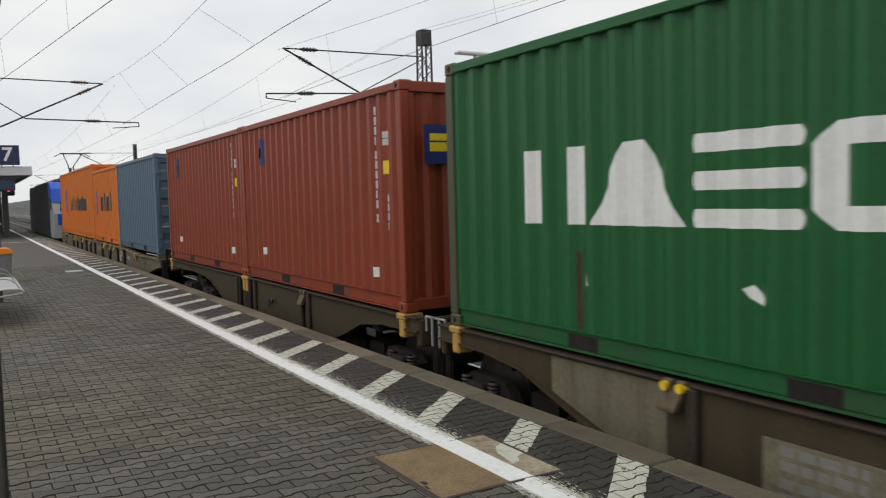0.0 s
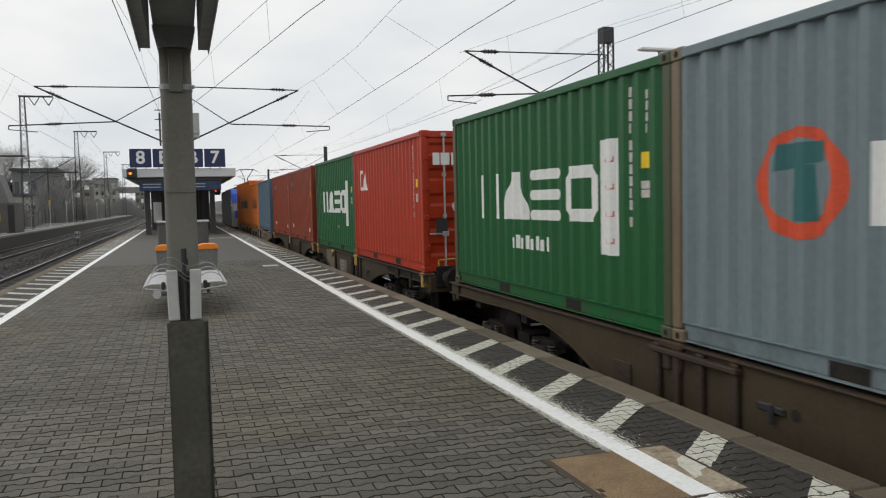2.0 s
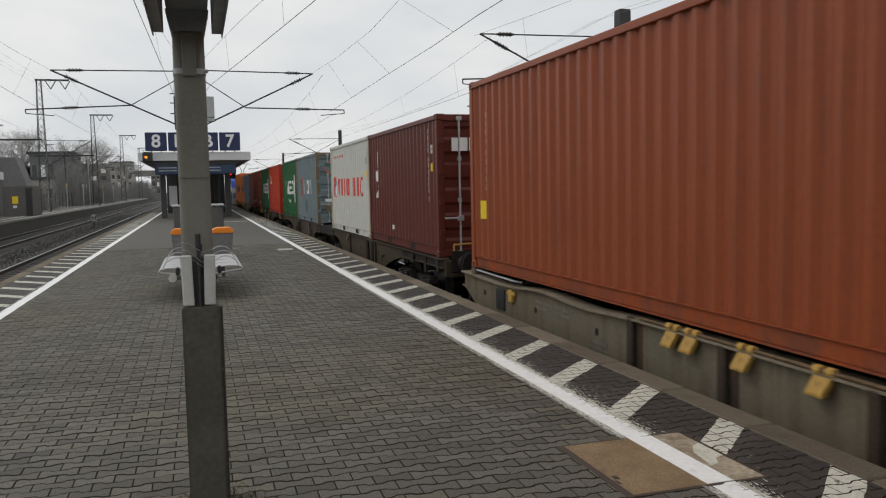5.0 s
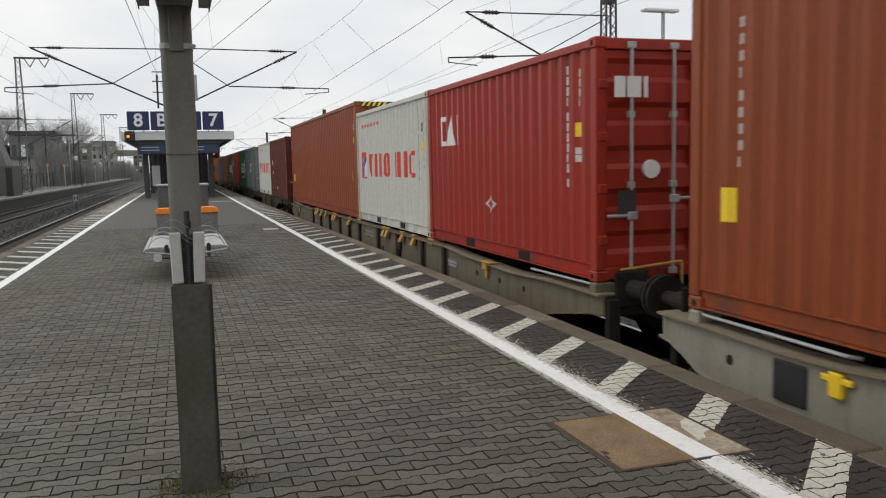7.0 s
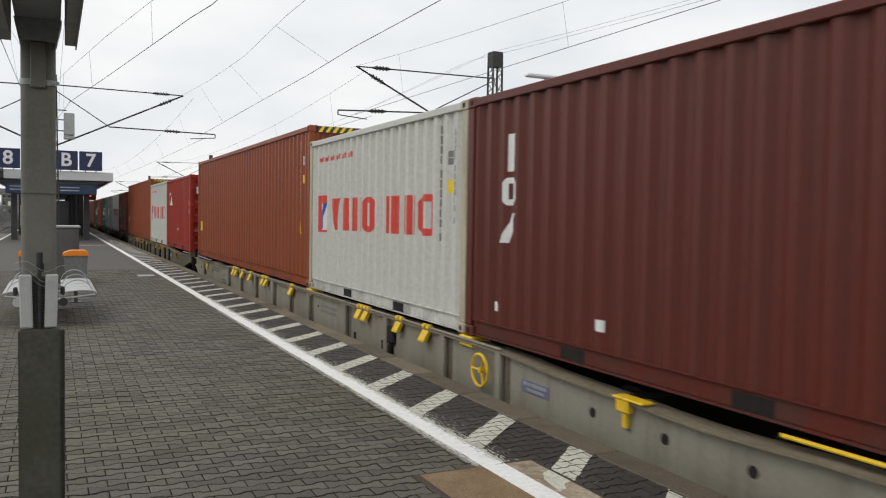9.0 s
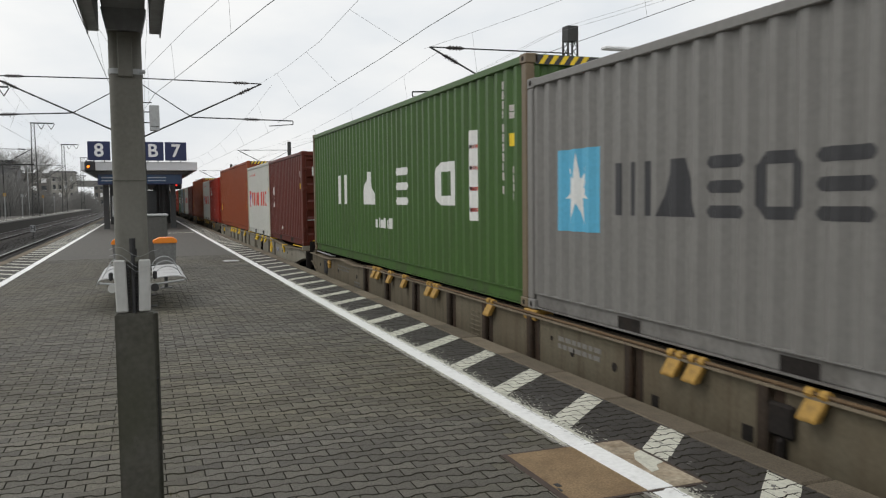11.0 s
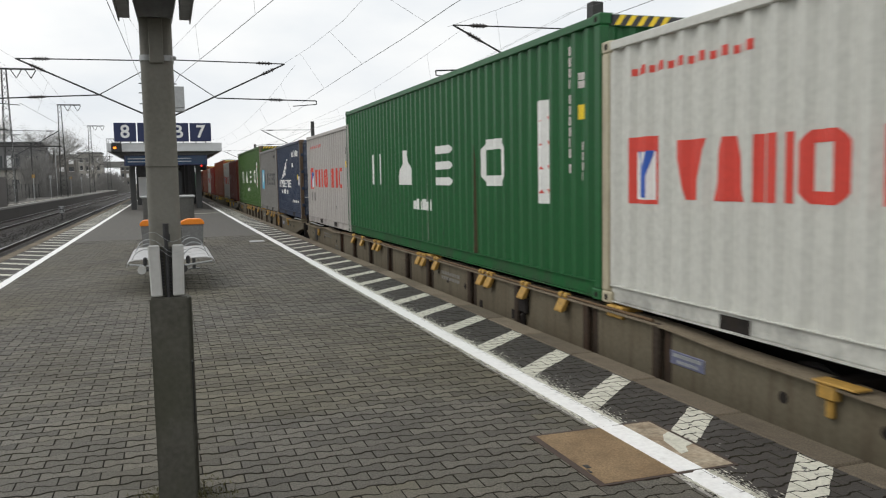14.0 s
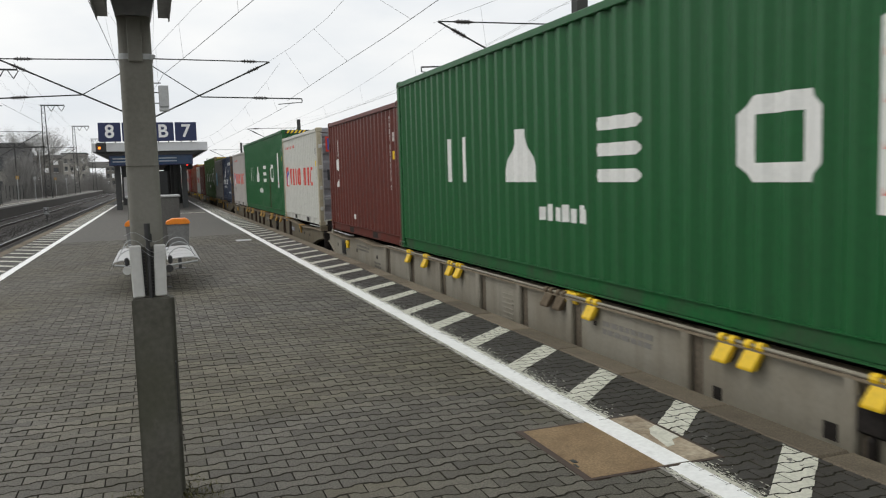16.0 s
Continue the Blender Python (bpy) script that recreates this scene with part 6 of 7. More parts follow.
# weeds and dirt at the foot
V, F = [], []
rs = random.Random(5)
for k in range(1300):
    a, d = rs.uniform(0, 2 * math.pi), 0.10 + abs(rs.gauss(0, 0.09))
    x, y = PX + d * math.cos(a), PY + 0.05 + d * math.sin(a)
    h, w, b = rs.uniform(0.006, 0.022), 0.004, rs.uniform(0, math.pi)
    base = len(V)
    V += [(x - w * math.cos(b), y - w * math.sin(b), -0.004), (x + w * math.cos(b), y + w * math.sin(b), -0.004), (x + rs.uniform(-0.02, 0.02), y + rs.uniform(-0.02, 0.02), h)]
    F.append((base, base + 1, base + 2))
me = bpy.data.meshes.new("weeds")
me.from_pydata(V, [], F)
me.materials.append(material("moss", (0.105, 0.098, 0.040), 0.9, grain=30, vary=0.3))
tagged(new("weeds", me), "low moss and weeds round the post foot", "weeds", kind="stuff")

# ---------------------------------------------------------------- bench, bins, box
seat_grey = material("seat_grey", (0.44, 0.44, 0.44), 0.5, 0.15, grain=30, vary=0.1, stain=4, stain_amount=0.35, stain_colour=(0.27, 0.26, 0.25))
bench = thing("bench", "double bench with pale grey sheet metal seat pans", "bench")
for side in (-1, 1):
    # seat pan of bent sheet with a turned-down front, in four places along the bench
    for k in range(4):
        y0 = 13.0 + 0.6 * k
        prof = [(side * x, z) for x, z in ((0.15, 0.475), (0.25, 0.492), (0.40, 0.502), (0.52, 0.500), (0.60, 0.480), (0.635, 0.440), (0.640, 0.395))]
        low = [(x, z - 0.012) for x, z in prof]
        part("seat_pan", prism(bmesh.new(), prof + low[::-1], "y", y0 + 0.01, y0 + 0.585), seat_grey, bench, "bent pale grey seat pan")
    for y in (13.0, 14.2, 15.38):
        part("seat_bracket", tubes(((side * 0.06, y, 0.37), (side * 0.60, y, 0.43), 0.016)), galv, bench)
    for y in (13.02, 14.2, 15.36):
        bm = bmesh.new()
        pts = [(side * (0.16 + 0.40 * q / 10), y, 0.50 + 0.15 * math.sin(math.pi * q / 10) ** 0.6) for q in range(11)]
        tube_path(bm, pts, 0.008)
        part("armrest", bm, galv, bench, "bent wire armrest")
part("beam", boxes((-0.06, 0.06, 12.95, 15.45, 0.30, 0.40), bevel=0.01), bracket_mat, bench)
part("beam_end", tubes(((-0.425, 12.93, 0.345), (-0.425, 13.05, 0.345), 0.062), seg=14), cover_white, bench)
part("cross_tube", tubes(((-0.42, 13.0, 0.345), (0.20, 13.0, 0.345), 0.03), seg=12), bracket_mat, bench)
part("beam_end", tubes(((0.17, 12.92, 0.34), (0.17, 13.05, 0.34), 0.06), seg=14), dark_steel, bench)
for y in (13.4, 15.0):
    part("leg", boxes((-0.05, 0.05, y - 0.05, y + 0.05, -0.004, 0.32), (-0.2, 0.2, y - 0.08, y + 0.08, -0.004, 0.015), bevel=0.005), bracket_mat, bench)

for side in (-1, 1):
    b = thing("waste_bin", "grey waste bin with a bright orange lid", "bin", "bins beside the bench", at=(side * 0.36 + 0.05, 16.2, 0))
    bm = bmesh.new()
    prism(bm, [(-0.20, -0.16), (0.20, -0.16), (0.20, 0.16), (-0.20, 0.16)], "z", 0.28, 0.86)
    for v in bm.verts:
        if v.co.z < 0.5:
            v.co.x *= 0.82
            v.co.y *= 0.82
    bmesh.ops.bevel(bm, geom=bm.edges[:], offset=0.012, segments=2, affect="EDGES")
    part("body", bm, material("bin_grey", (0.20, 0.20, 0.195), 0.6, 0.2, grain=30, vary=0.15, stain=4, stain_amount=0.4, stain_colour=(0.09, 0.085, 0.08)), b, "grey metal body")
    bm = bmesh.new()
    prism(bm, [(-0.215, 0.85), (0.215, 0.85), (0.215, 0.905), (side * 0.03 + 0.12, 0.955), (side * 0.03 - 0.12, 0.955), (-0.215, 0.905)], "y", -0.19, 0.19)
    bmesh.ops.bevel(bm, geom=bm.edges[:], offset=0.012, segments=2, affect="EDGES")
    part("lid", bm, orange_lid, b, "bright orange plastic lid")
    part("stand", boxes((-0.03, 0.03, -0.03, 0.03, -0.004, 0.30), (-0.1, 0.1, -0.1, 0.1, -0.004, 0.01)), bracket_mat, b)
grit = part("grit_box", boxes((-0.58, 0.58, 20.4, 21.3, -0.004, 1.28), bevel=0.02), material("grit_grey", (0.11, 0.107, 0.10), 0.8, grain=20, vary=0.12, stain=1.5, stain_amount=0.3, stain_colour=(0.09, 0.09, 0.085)))
tagged(grit, "large plain grey cabinet on the platform", "cabinet")
part("cabinet_lid", boxes((-0.61, 0.61, 20.37, 21.33, 1.28, 1.33), bevel=0.012), galv, grit, "paler lid")
part("cabinet_door", boxes((-0.5, -0.01, 20.385, 20.399, 0.12, 1.2), (0.01, 0.5, 20.385, 20.399, 0.12, 1.2), bevel=0.003), MATS["grit_grey"], grit)

# ---------------------------------------------------------------- canopy with signs
canopy = thing("platform_canopy", "white-edged station canopy on dark steel pillars", "canopy")
part("roof", boxes((-3.15, 3.15, 50.0, 120.0, 3.42, 3.92), bevel=0.02), roof_white, canopy, "white fascia and flat roof")
part("soffit", prism(bmesh.new(), [(-3.0, 3.42), (3.0, 3.42), (2.3, 3.22), (-2.3, 3.22)], "y", 50.3, 119.5), bracket_mat, canopy, "dark underside")
for x in (-1.98, 1.85):
    for k in range(6):
        part("pillar", boxes((x - 0.16, x + 0.16, 53.0 + 11 * k, 53.32 + 11 * k, -0.004, 3.1), bevel=0.01), bracket_mat, canopy, "dark steel pillar")
for x in (-1.2, 1.25):
    for k in range(4):
        part("inner_pillar", boxes((x - 0.09, x + 0.09, 58 + 11 * k, 58.2 + 11 * k, -0.004, 3.1)), dark_steel, canopy)
shelter = thing("waiting_shelter", "glazed waiting shelter under the canopy", "shelter")
shade_glass = material("shelter_glass", (0.06, 0.065, 0.07), 0.15)
part("wall", boxes((-1.0, 1.0, 60.0, 60.08, 0.1, 2.4), bevel=0.01), shade_glass, shelter)
for x in (-1.02, 0.0, 1.02):
    part("frame_post", boxes((x - 0.04, x + 0.04, 59.95, 60.1, -0.004, 2.5)), dark_steel, shelter)
part("side_wall", boxes((-1.04, -1.0, 60.1, 66, 0.1, 2.4)), shade_glass, shelter)
part("side_wall", boxes((1.0, 1.04, 60.1, 66, 0.1, 2.4)), shade_glass, shelter)
tt = thing("timetable_board", "white timetable board in the shade", "board")
part("panel", boxes((-1.75, -1.25, 56.0, 56.06, 0.7, 2.0), bevel=0.01), sign_white, tt)
part("foot", boxes((-1.54, -1.46, 56.0, 56.06, -0.004, 0.7)), dark_steel, tt)


def lettering(text, size, mat, parent, x, y, z):
    cu = bpy.data.curves.new("figure", "FONT")
    cu.body, cu.size, cu.extrude, cu.align_x, cu.align_y = text, size, 0.004, "CENTER", "CENTER"
    cu.offset = 0.022 * size
    tmp = bpy.data.objects.new("tmp", cu)
    scene.collection.objects.link(tmp)
    me = bpy.data.meshes.new_from_object(tmp.evaluated_get(bpy.context.evaluated_depsgraph_get()))
    bpy.data.objects.remove(tmp)
    me.materials.clear()
    me.materials.append(mat)
    ob = new("figure", me)
    ob.parent = parent
    ob.matrix_basis = pose(x, y, z, 90, 0, 0)
    return ob


for text, x in (("8", -2.15), ("B", -0.89), ("B", 0.71), ("7", 1.97)):
    s = thing("platform_sign", "dark blue platform sign with white " + ("letter " if text == "B" else "number ") + text, "sign", "signs over the canopy edge")
    part("panel", boxes((x - 0.595, x + 0.595, 49.86, 49.94, 3.98, 5.05), bevel=0.02), sign_blue, s, "dark blue panel")
    lettering(text, 1.02, sign_white, s, x, 49.85, 4.52)
    part("bracket", boxes((x - 0.3, x - 0.25, 49.94, 50.2, 3.9, 4.6)), dark_steel, s)
    part("bracket", boxes((x + 0.25, x + 0.3, 49.94, 50.2, 3.9, 4.6)), dark_steel, s)
for x0, x1 in ((-2.3, -0.2), (0.2, 2.3)):
    d = thing("train_indicator", "dark blue hanging train indicator with unlit rows", "display", "indicators under the canopy")
    part("case", boxes((x0, x1, 50.4, 50.65, 2.62, 3.26), bevel=0.02), sign_blue, d)
    part("screen", boxes((x0 + 0.1, x1 - 0.1, 50.385, 50.399, 2.7, 3.18)), material("screen_dark", (0.012, 0.045, 0.11), 0.2), d)
    for k in range(2):
        part("text_bar", boxes((x0 + 0.2, x0 + 1.2, 50.375, 50.384, 2.82 + 0.17 * k, 2.88 + 0.17 * k)), material("bar_dim", (0.35, 0.4, 0.45), 0.5), d)
    part("hanger", boxes(((x0 + x1) / 2 - 0.03, (x0 + x1) / 2 + 0.03, 50.5, 50.56, 3.26, 3.43)), dark_steel, d)


def signal(x, y, z, lamp, label, drop, size=0.078):
    s = thing("track_signal", label, "signal")
    part("head", boxes((x - 0.28, x + 0.28, y, y + 0.25, z - 0.30, z + 0.30), bevel=0.08), dark_steel, s, "black signal head")
    part("lamp", tubes(((x - 0.08, y - 0.03, z), (x - 0.08, y + 0.01, z), size), seg=16), lamp, s, "lit signal lamp")
    part("hood", tubes(((x - 0.08, y - 0.10, z + 0.17), (x - 0.08, y, z + 0.17), 0.12), seg=12), dark_steel, s)
    part("stem", boxes((x + 0.02, x + 0.1, y + 0.08, y + 0.9, drop[0], drop[0] + 0.08), (x + 0.02, x + 0.1, y + 0.08, y + 0.16, *drop)), dark_steel, s)
    return s


amber = material("lamp_amber", (1.0, 0.25, 0.02), 0.4, emit=1.6)
red_lamp = material("lamp_red", (1.0, 0.03, 0.02), 0.4, emit=1.8)
signal(-2.62, 49.3, 3.62, amber, "black signal head showing a lit amber lamp", (3.4, 3.9))
s = signal(2.42, 60.0, 2.76, red_lamp, "black signal head showing a lit red lamp", (3.0, 3.5), 0.06)

# ---------------------------------------------------------------- overhead line
def lattice(bm, x, y, z0, z1, w0, w1, step=0.6):
    """Four angle legs with zigzag bracing."""
    n = max(3, int((z1 - z0) / step))
    def corner(k, i):
        f = k / n
        w = (w0 + (w1 - w0) * f) / 2
        return (x + (w if i in (0, 3) else -w), y + (w if i in (0, 1) else -w), z0 + (z1 - z0) * f)
    for i in range(4):
        tube(bm, corner(0, i), corner(n, i), 0.035, seg=4)
    for k in range(n):
        for i in range(4):
            j = (i + 1) % 4
            tube(bm, corner(k, i if k % 2 else j), corner(k + 1, j if k % 2 else i), 0.016, seg=4)


def insulator(parent, a, b, f=0.5):
    """A ribbed insulator in the middle of the tube from a to b."""
    a, b = Vector(a), Vector(b)
    d = (b - a).normalized()
    m = a + (b - a) * f
    bm = bmesh.new()
    for k in range(-4, 5):
        tube(bm, m + d * (0.055 * k - 0.012), m + d * (0.055 * k + 0.012), 0.075 if k % 2 else 0.05, seg=10)
    tube(bm, m - d * 0.3, m + d * 0.3, 0.035)
    part("insulator", bm, insulator_mat, parent, "dark ribbed insulator")


def cantilever(parent, mast_x, y, tip, low, joint_pt, foot_z, side):
    """Top tie, sloping tube, steady tube and arm over one track; points are (x, z)."""
    P = lambda q: (q[0], y, q[1])
    part("sloping_tube", tubes((P(tip), (mast_x, y, foot_z), 0.030)), mast_mat, parent)
    top = (mast_x, y, tip[1] + 0.05)
    part("top_tie", tubes((P(tip), top, 0.022)), mast_mat, parent)
    insulator(parent, P(tip), top, 0.17)
    insulator(parent, P(tip), (mast_x, y, foot_z), 0.14)
    part("steady_tube", tubes((P(low), P(joint_pt), 0.024)), mast_mat, parent)
    insulator(parent, P(low), P(joint_pt), 0.42)
    part("brace", tubes((P(joint_pt), (mast_x, y, tip[1] + 0.0), 0.018)), mast_mat, parent)
    e = (low[0] + side * 0.12, low[1])
    bm = bmesh.new()
    tube(bm, P(low), (low[0], y, low[1] - 0.14), 0.02)
    tube(bm, (low[0], y, low[1] - 0.14), (low[0] - side * 0.95, y, low[1] - 0.22), 0.016)
    part("registration_arm", bm, mast_mat, parent)


MY = 33.0
mast = thing("catenary_mast", "lattice catenary mast with cantilevers to both sides", "mast")
bm = bmesh.new()
lattice(bm, -0.12, MY, -0.01, 6.6, 0.75, 0.55)
part("tower", bm, mast_mat, mast, "steel lattice tower")
for z in (4.6, 5.0, 5.35):
    part("rung", tubes(((-0.85, MY - 0.2, z), (0.5, MY - 0.2, z), 0.02)), mast_mat, mast)
part("side_rail", tubes(((-0.68, MY - 0.2, 4.0), (-0.68, MY - 0.2, 5.25), 0.035)), mast_mat, mast)
part("equipment_box", boxes((0.40, 0.76, MY - 0.35, MY - 0.05, 4.45, 5.25), bevel=0.02), galv, mast, "grey equipment box")
part("box_lid", boxes((0.40, 0.76, MY - 0.36, MY - 0.05, 4.30, 4.43), bevel=0.015), galv, mast)
cantilever(mast, -0.1, MY, (-4.97, 6.18), (-5.87, 4.74), (-2.26, 4.92), 3.95, -1)
cantilever(mast, -0.1, MY, (4.62, 6.23), (5.84, 4.80), (1.96, 4.86), 3.95, 1)

for k, (mx, my, mz, lat) in enumerate(((13.62, 24.3, 7.24, True), (13.5, 78.8, 7.2, False), (13.5, 133, 7.4, False))):
    m = thing("catenary_mast", "catenary mast beyond the train with one cantilever", "mast")
    bm = bmesh.new()
    if lat:
        lattice(bm, mx, my, -1.2, mz, 0.44, 0.34, 0.32)
        box(bm, mx - 0.19, mx + 0.19, my - 0.19, my + 0.19, mz - 0.45, mz + 0.05)
    else:
        box(bm, mx - 0.15, mx + 0.15, my - 0.15, my + 0.15, -1.2, mz)
    part("tower", bm, mast_mat, m)
    cantilever(m, mx, my, (8.64, 6.36), (8.05, 4.95), (11.15, 5.08), 3.9, -1)
for k, (mx, my, mz) in enumerate(((-12.9, 79.3, 11.6), (-12.5, 114, 11.6), (-12.45, 155, 11.6), (-12.4, 200, 11.6))):
    m = thing("catenary_mast", "tall lattice mast with a crossarm and hanging insulators", "mast", "masts beyond the tracks")
    bm = bmesh.new()
    lattice(bm, mx, my, -0.01, mz, 0.8, 0.36, 0.6)
    part("tower", bm, mast_mat, m)
    part("crossarm", boxes((mx - 0.3, mx + 2.45, my - 0.06, my + 0.06, mz - 0.05, mz + 0.1)), mast_mat, m)
    for x in (mx + 0.95, mx + 2.1):
        bm = bmesh.new()
        tube(bm, (x - 0.42, my, mz - 0.05), (x, my, mz - 0.75), 0.045, seg=6)
        tube(bm, (x + 0.42, my, mz - 0.05), (x, my, mz - 0.75), 0.045, seg=6)
        part("hanging_insulator", bm, insulator_mat, m, "V-shaped hanging insulator")
    cantilever(m, mx, my, (-8.9, 6.3), (-9.9, 4.8), (-11.3, 4.95), 3.9, 1)
    if k < 2:
        part("gantry_arm", boxes((mx - 7.0, mx, my - 0.05, my + 0.05, 6.35, 6.5)), mast_mat, m)
        part("gantry_post", boxes((mx - 3.6, mx - 3.45, my - 0.07, my + 0.07, -0.01, 6.9)), mast_mat, m)


def overhead(name, x_mess, x_cont, zs, spans, zc, label):
    """Messenger and contact wire with droppers through the given supports."""
    w = thing(name, label, "wire")
    mess, cont, drops = bmesh.new(), bmesh.new(), []
    for (y0, y1) in spans:
        n = 14
        L = y1 - y0
        pts = []
        for k in range(n + 1):
            f = k / n
            sag = 4 * f * (1 - f) * 0.95
            stag = 0.28 * math.cos(math.pi * f)
            pts.append(((x_mess + stag, y0 + L * f, zs - sag), (x_cont + stag, y0 + L * f, zc)))
        for a, b in zip(pts, pts[1:]):
            tube(mess, a[0], b[0], 0.0045, seg=5)
            tube(cont, a[1], b[1], 0.0066, seg=5)
        for a in pts[1:-1:2]:
            drops.append((a[0], a[1], 0.003))
    part("messenger_wire", mess, wire_mat, w)
    part("contact_wire", cont, wire_mat, w)
    for d in drops:
        part("dropper", tubes(d, seg=4), wire_mat, w)
    return w


overhead("overhead_wire", 4.75, 5.2, 6.2, ((33, 93), (93, 153), (153, 213)), 4.66, "overhead contact wire over the train")


def wire_pair(mess, cont, n, label):
    """Messenger and contact wire through given points, with n droppers between."""
    w = thing("overhead_wire", label, "wire")
    for name, pts in (("messenger_wire", mess), ("contact_wire", cont)):
        bm = bmesh.new()
        for a, b in zip(pts, pts[1:]):
            tube(bm, a, b, 0.0066 if name == "contact_wire" else 0.0042, seg=5)
        part(name, bm, wire_mat, w)

    def at(pts, y):
        for a, b in zip(pts, pts[1:]):
            if b[1] <= y <= a[1]:
                f = (a[1] - y) / (a[1] - b[1])
                return tuple(u + (v - u) * f for u, v in zip(a, b))
        return pts[-1]
    for k in range(n):
        y = 28.0 - 6.0 * k
        part("dropper", tubes((at(mess, y), at(cont, y - 0.3), 0.003), seg=4), wire_mat, w)


wire_pair([(4.557, 33, 6.23), (4.407, 26, 5.78), (4.249, 20, 5.505), (3.961, 15, 5.362), (3.9, 3, 5.25), (4.1, -27, 6.2)], [(5.25, 33, 4.72), (5.11, 22.7, 4.72), (5.07, 17.4, 4.72), (4.97, 14.05, 4.72), (4.978, 11.9, 4.72), (4.9, -27, 4.72)], 6, "overhead contact wire over the train")
wire_pair([(0.1, 33, 6.35), (0.49, 25, 5.66), (1.1, 20, 5.60), (1.9, 14.5, 5.55), (2.9, 8, 5.4), (3.4, -27, 5.6)], [(0.1, 33, 4.9), (0.475, 25, 4.72), (1.112, 20.2, 4.72), (1.992, 13.25, 4.72), (2.147, 12.28, 4.72), (3.1, 0, 4.72), (3.4, -27, 4.72)], 5, "overhead wire pair anchored to the platform mast")
wire_pair([(-0.3, 33, 6.5), (-1.05, 19.3, 5.9), (-2.2, -5, 5.4)], [(-0.5, 33, 4.8), (-0.78, 17.6, 4.72), (-0.87, 13.2, 4.72), (-1.4, -10, 4.72)], 3, "thin overhead wire anchored to the platform mast")
wire_pair([(-4.97, 33, 6.18), (-4.55, 24, 5.5), (-4.4, 15, 5.15), (-4.5, 3, 5.0), (-4.7, -27, 6.1)], [(-5.3, 33, 4.72), (-5.19, 25, 4.72), (-5.1, 3, 4.72), (-5.0, -27, 4.72)], 5, "overhead contact wire over the neighbouring track")
overhead("overhead_wire", -4.75, -5.2, 6.1, ((33, 93), (93, 153), (153, 213)), 4.6, "overhead contact wire over the neighbouring track")
overhead("overhead_wire", 8.75, 8.9, 6.3, ((-30, 24.3), (24.3, 78.8), (78.8, 133)), 4.85, "overhead contact wire beyond the train")
overhead("overhead_wire", -9.1, -9.5, 6.25, ((20, 79.3), (79.3, 114), (114, 155), (155, 200)), 4.7, "overhead contact wire over the far track")
for x, z, ys in ((-11.95, 10.85, (20, 79.3, 114, 155, 200)), (-10.8, 10.85, (20, 79.3, 114, 155, 200)), (-12.9, 11.7, (20, 79.3, 114, 155, 200)), (13.5, 7.3, (-30, 24.3, 78.8, 133)), (0.3, 6.7, (-27, 33, 93)), (12.6, 6.9, (-30, 24.3, 78.8, 133))):
    bm = bmesh.new()
    for y0, y1 in zip(ys, ys[1:]):
        pts = [(x, y0 + (y1 - y0) * k / 12, z - 0.8 * 4 * (k / 12) * (1 - k / 12)) for k in range(13)]
        for a, b in zip(pts, pts[1:]):
            tube(bm, a, b, 0.0042, seg=5)
    tagged(part("feeder_wire", bm, wire_mat), "thin slack feeder wire between masts", "wire")

for x, y, z in ((12.9, 20.0, 5.72), (12.9, 36.3, 5.3)):
    l = thing("platform_lamp", "slim lamp post with a flat white head", "lamp", "lamps on the far platform")
    part("pole", tubes(((x, y, -1.2), (x, y, z), 0.05), seg=10), galv, l)
    part("head", boxes((x - 0.65, x + 0.45, y - 0.14, y + 0.14, z, z + 0.10), bevel=0.03), sign_white, l, "flat white lamp head")

# ---------------------------------------------------------------- far platform, sheds, fence
far_pf = part("platform_far", boxes((-19.0, -11.35, 20, 210, -1.25, -0.03)), material("old_concrete", (0.075, 0.07, 0.064), 0.9, grain=12, vary=0.25, stain=0.6, stain_amount=0.4, stain_colour=(0.045, 0.042, 0.038)))
tagged(far_pf, "second platform beyond the tracks with a pale edge", "platform", kind="structure")
part("edge_strip", boxes((-11.75, -11.3, 20, 210, -0.14, 0.0)), material("pale_edge", (0.24, 0.235, 0.22), 0.8, grain=30, vary=0.15, stain=2, stain_amount=0.3, stain_colour=(0.2, 0.19, 0.18)), far_pf)
part("surface", boxes((-19.0, -11.76, 20, 210, -0.03, -0.006)), far_paving, far_pf)
part("edge_line", boxes((-12.6, -12.45, 20, 210, -0.006, -0.002)), bar_paint, far_pf)
right_pf = part("platform_right", boxes((11.5, 17.5, -25, 190, -1.25, 0.0)), concrete)
tagged(right_pf, "concrete platform hidden behind the train", "platform", kind="structure")

shed = thing("platform_shed", "brown-grey platform shed with a yellow poster", "shed")
shed_mat = material("shed_render", (0.115, 0.108, 0.102), 0.85, grain=12, vary=0.12, stain=0.8, stain_amount=0.35, stain_colour=(0.06, 0.055, 0.05))
part("wall", boxes((-15.0, -12.95, 63.0, 66.5, -0.01, 2.25)), shed_mat, shed)
part("door", boxes((-13.42, -13.0, 62.97, 63.0, 0.0, 2.1)), dark_steel, shed, "dark doorway")
part("poster", boxes((-14.35, -13.95, 62.96, 63.0, 0.95, 1.5)), L_YELLOW, shed, "yellow poster")
part("poster_note", boxes((-14.3, -14.05, 62.965, 63.0, 0.62, 0.82)), sign_white, shed)
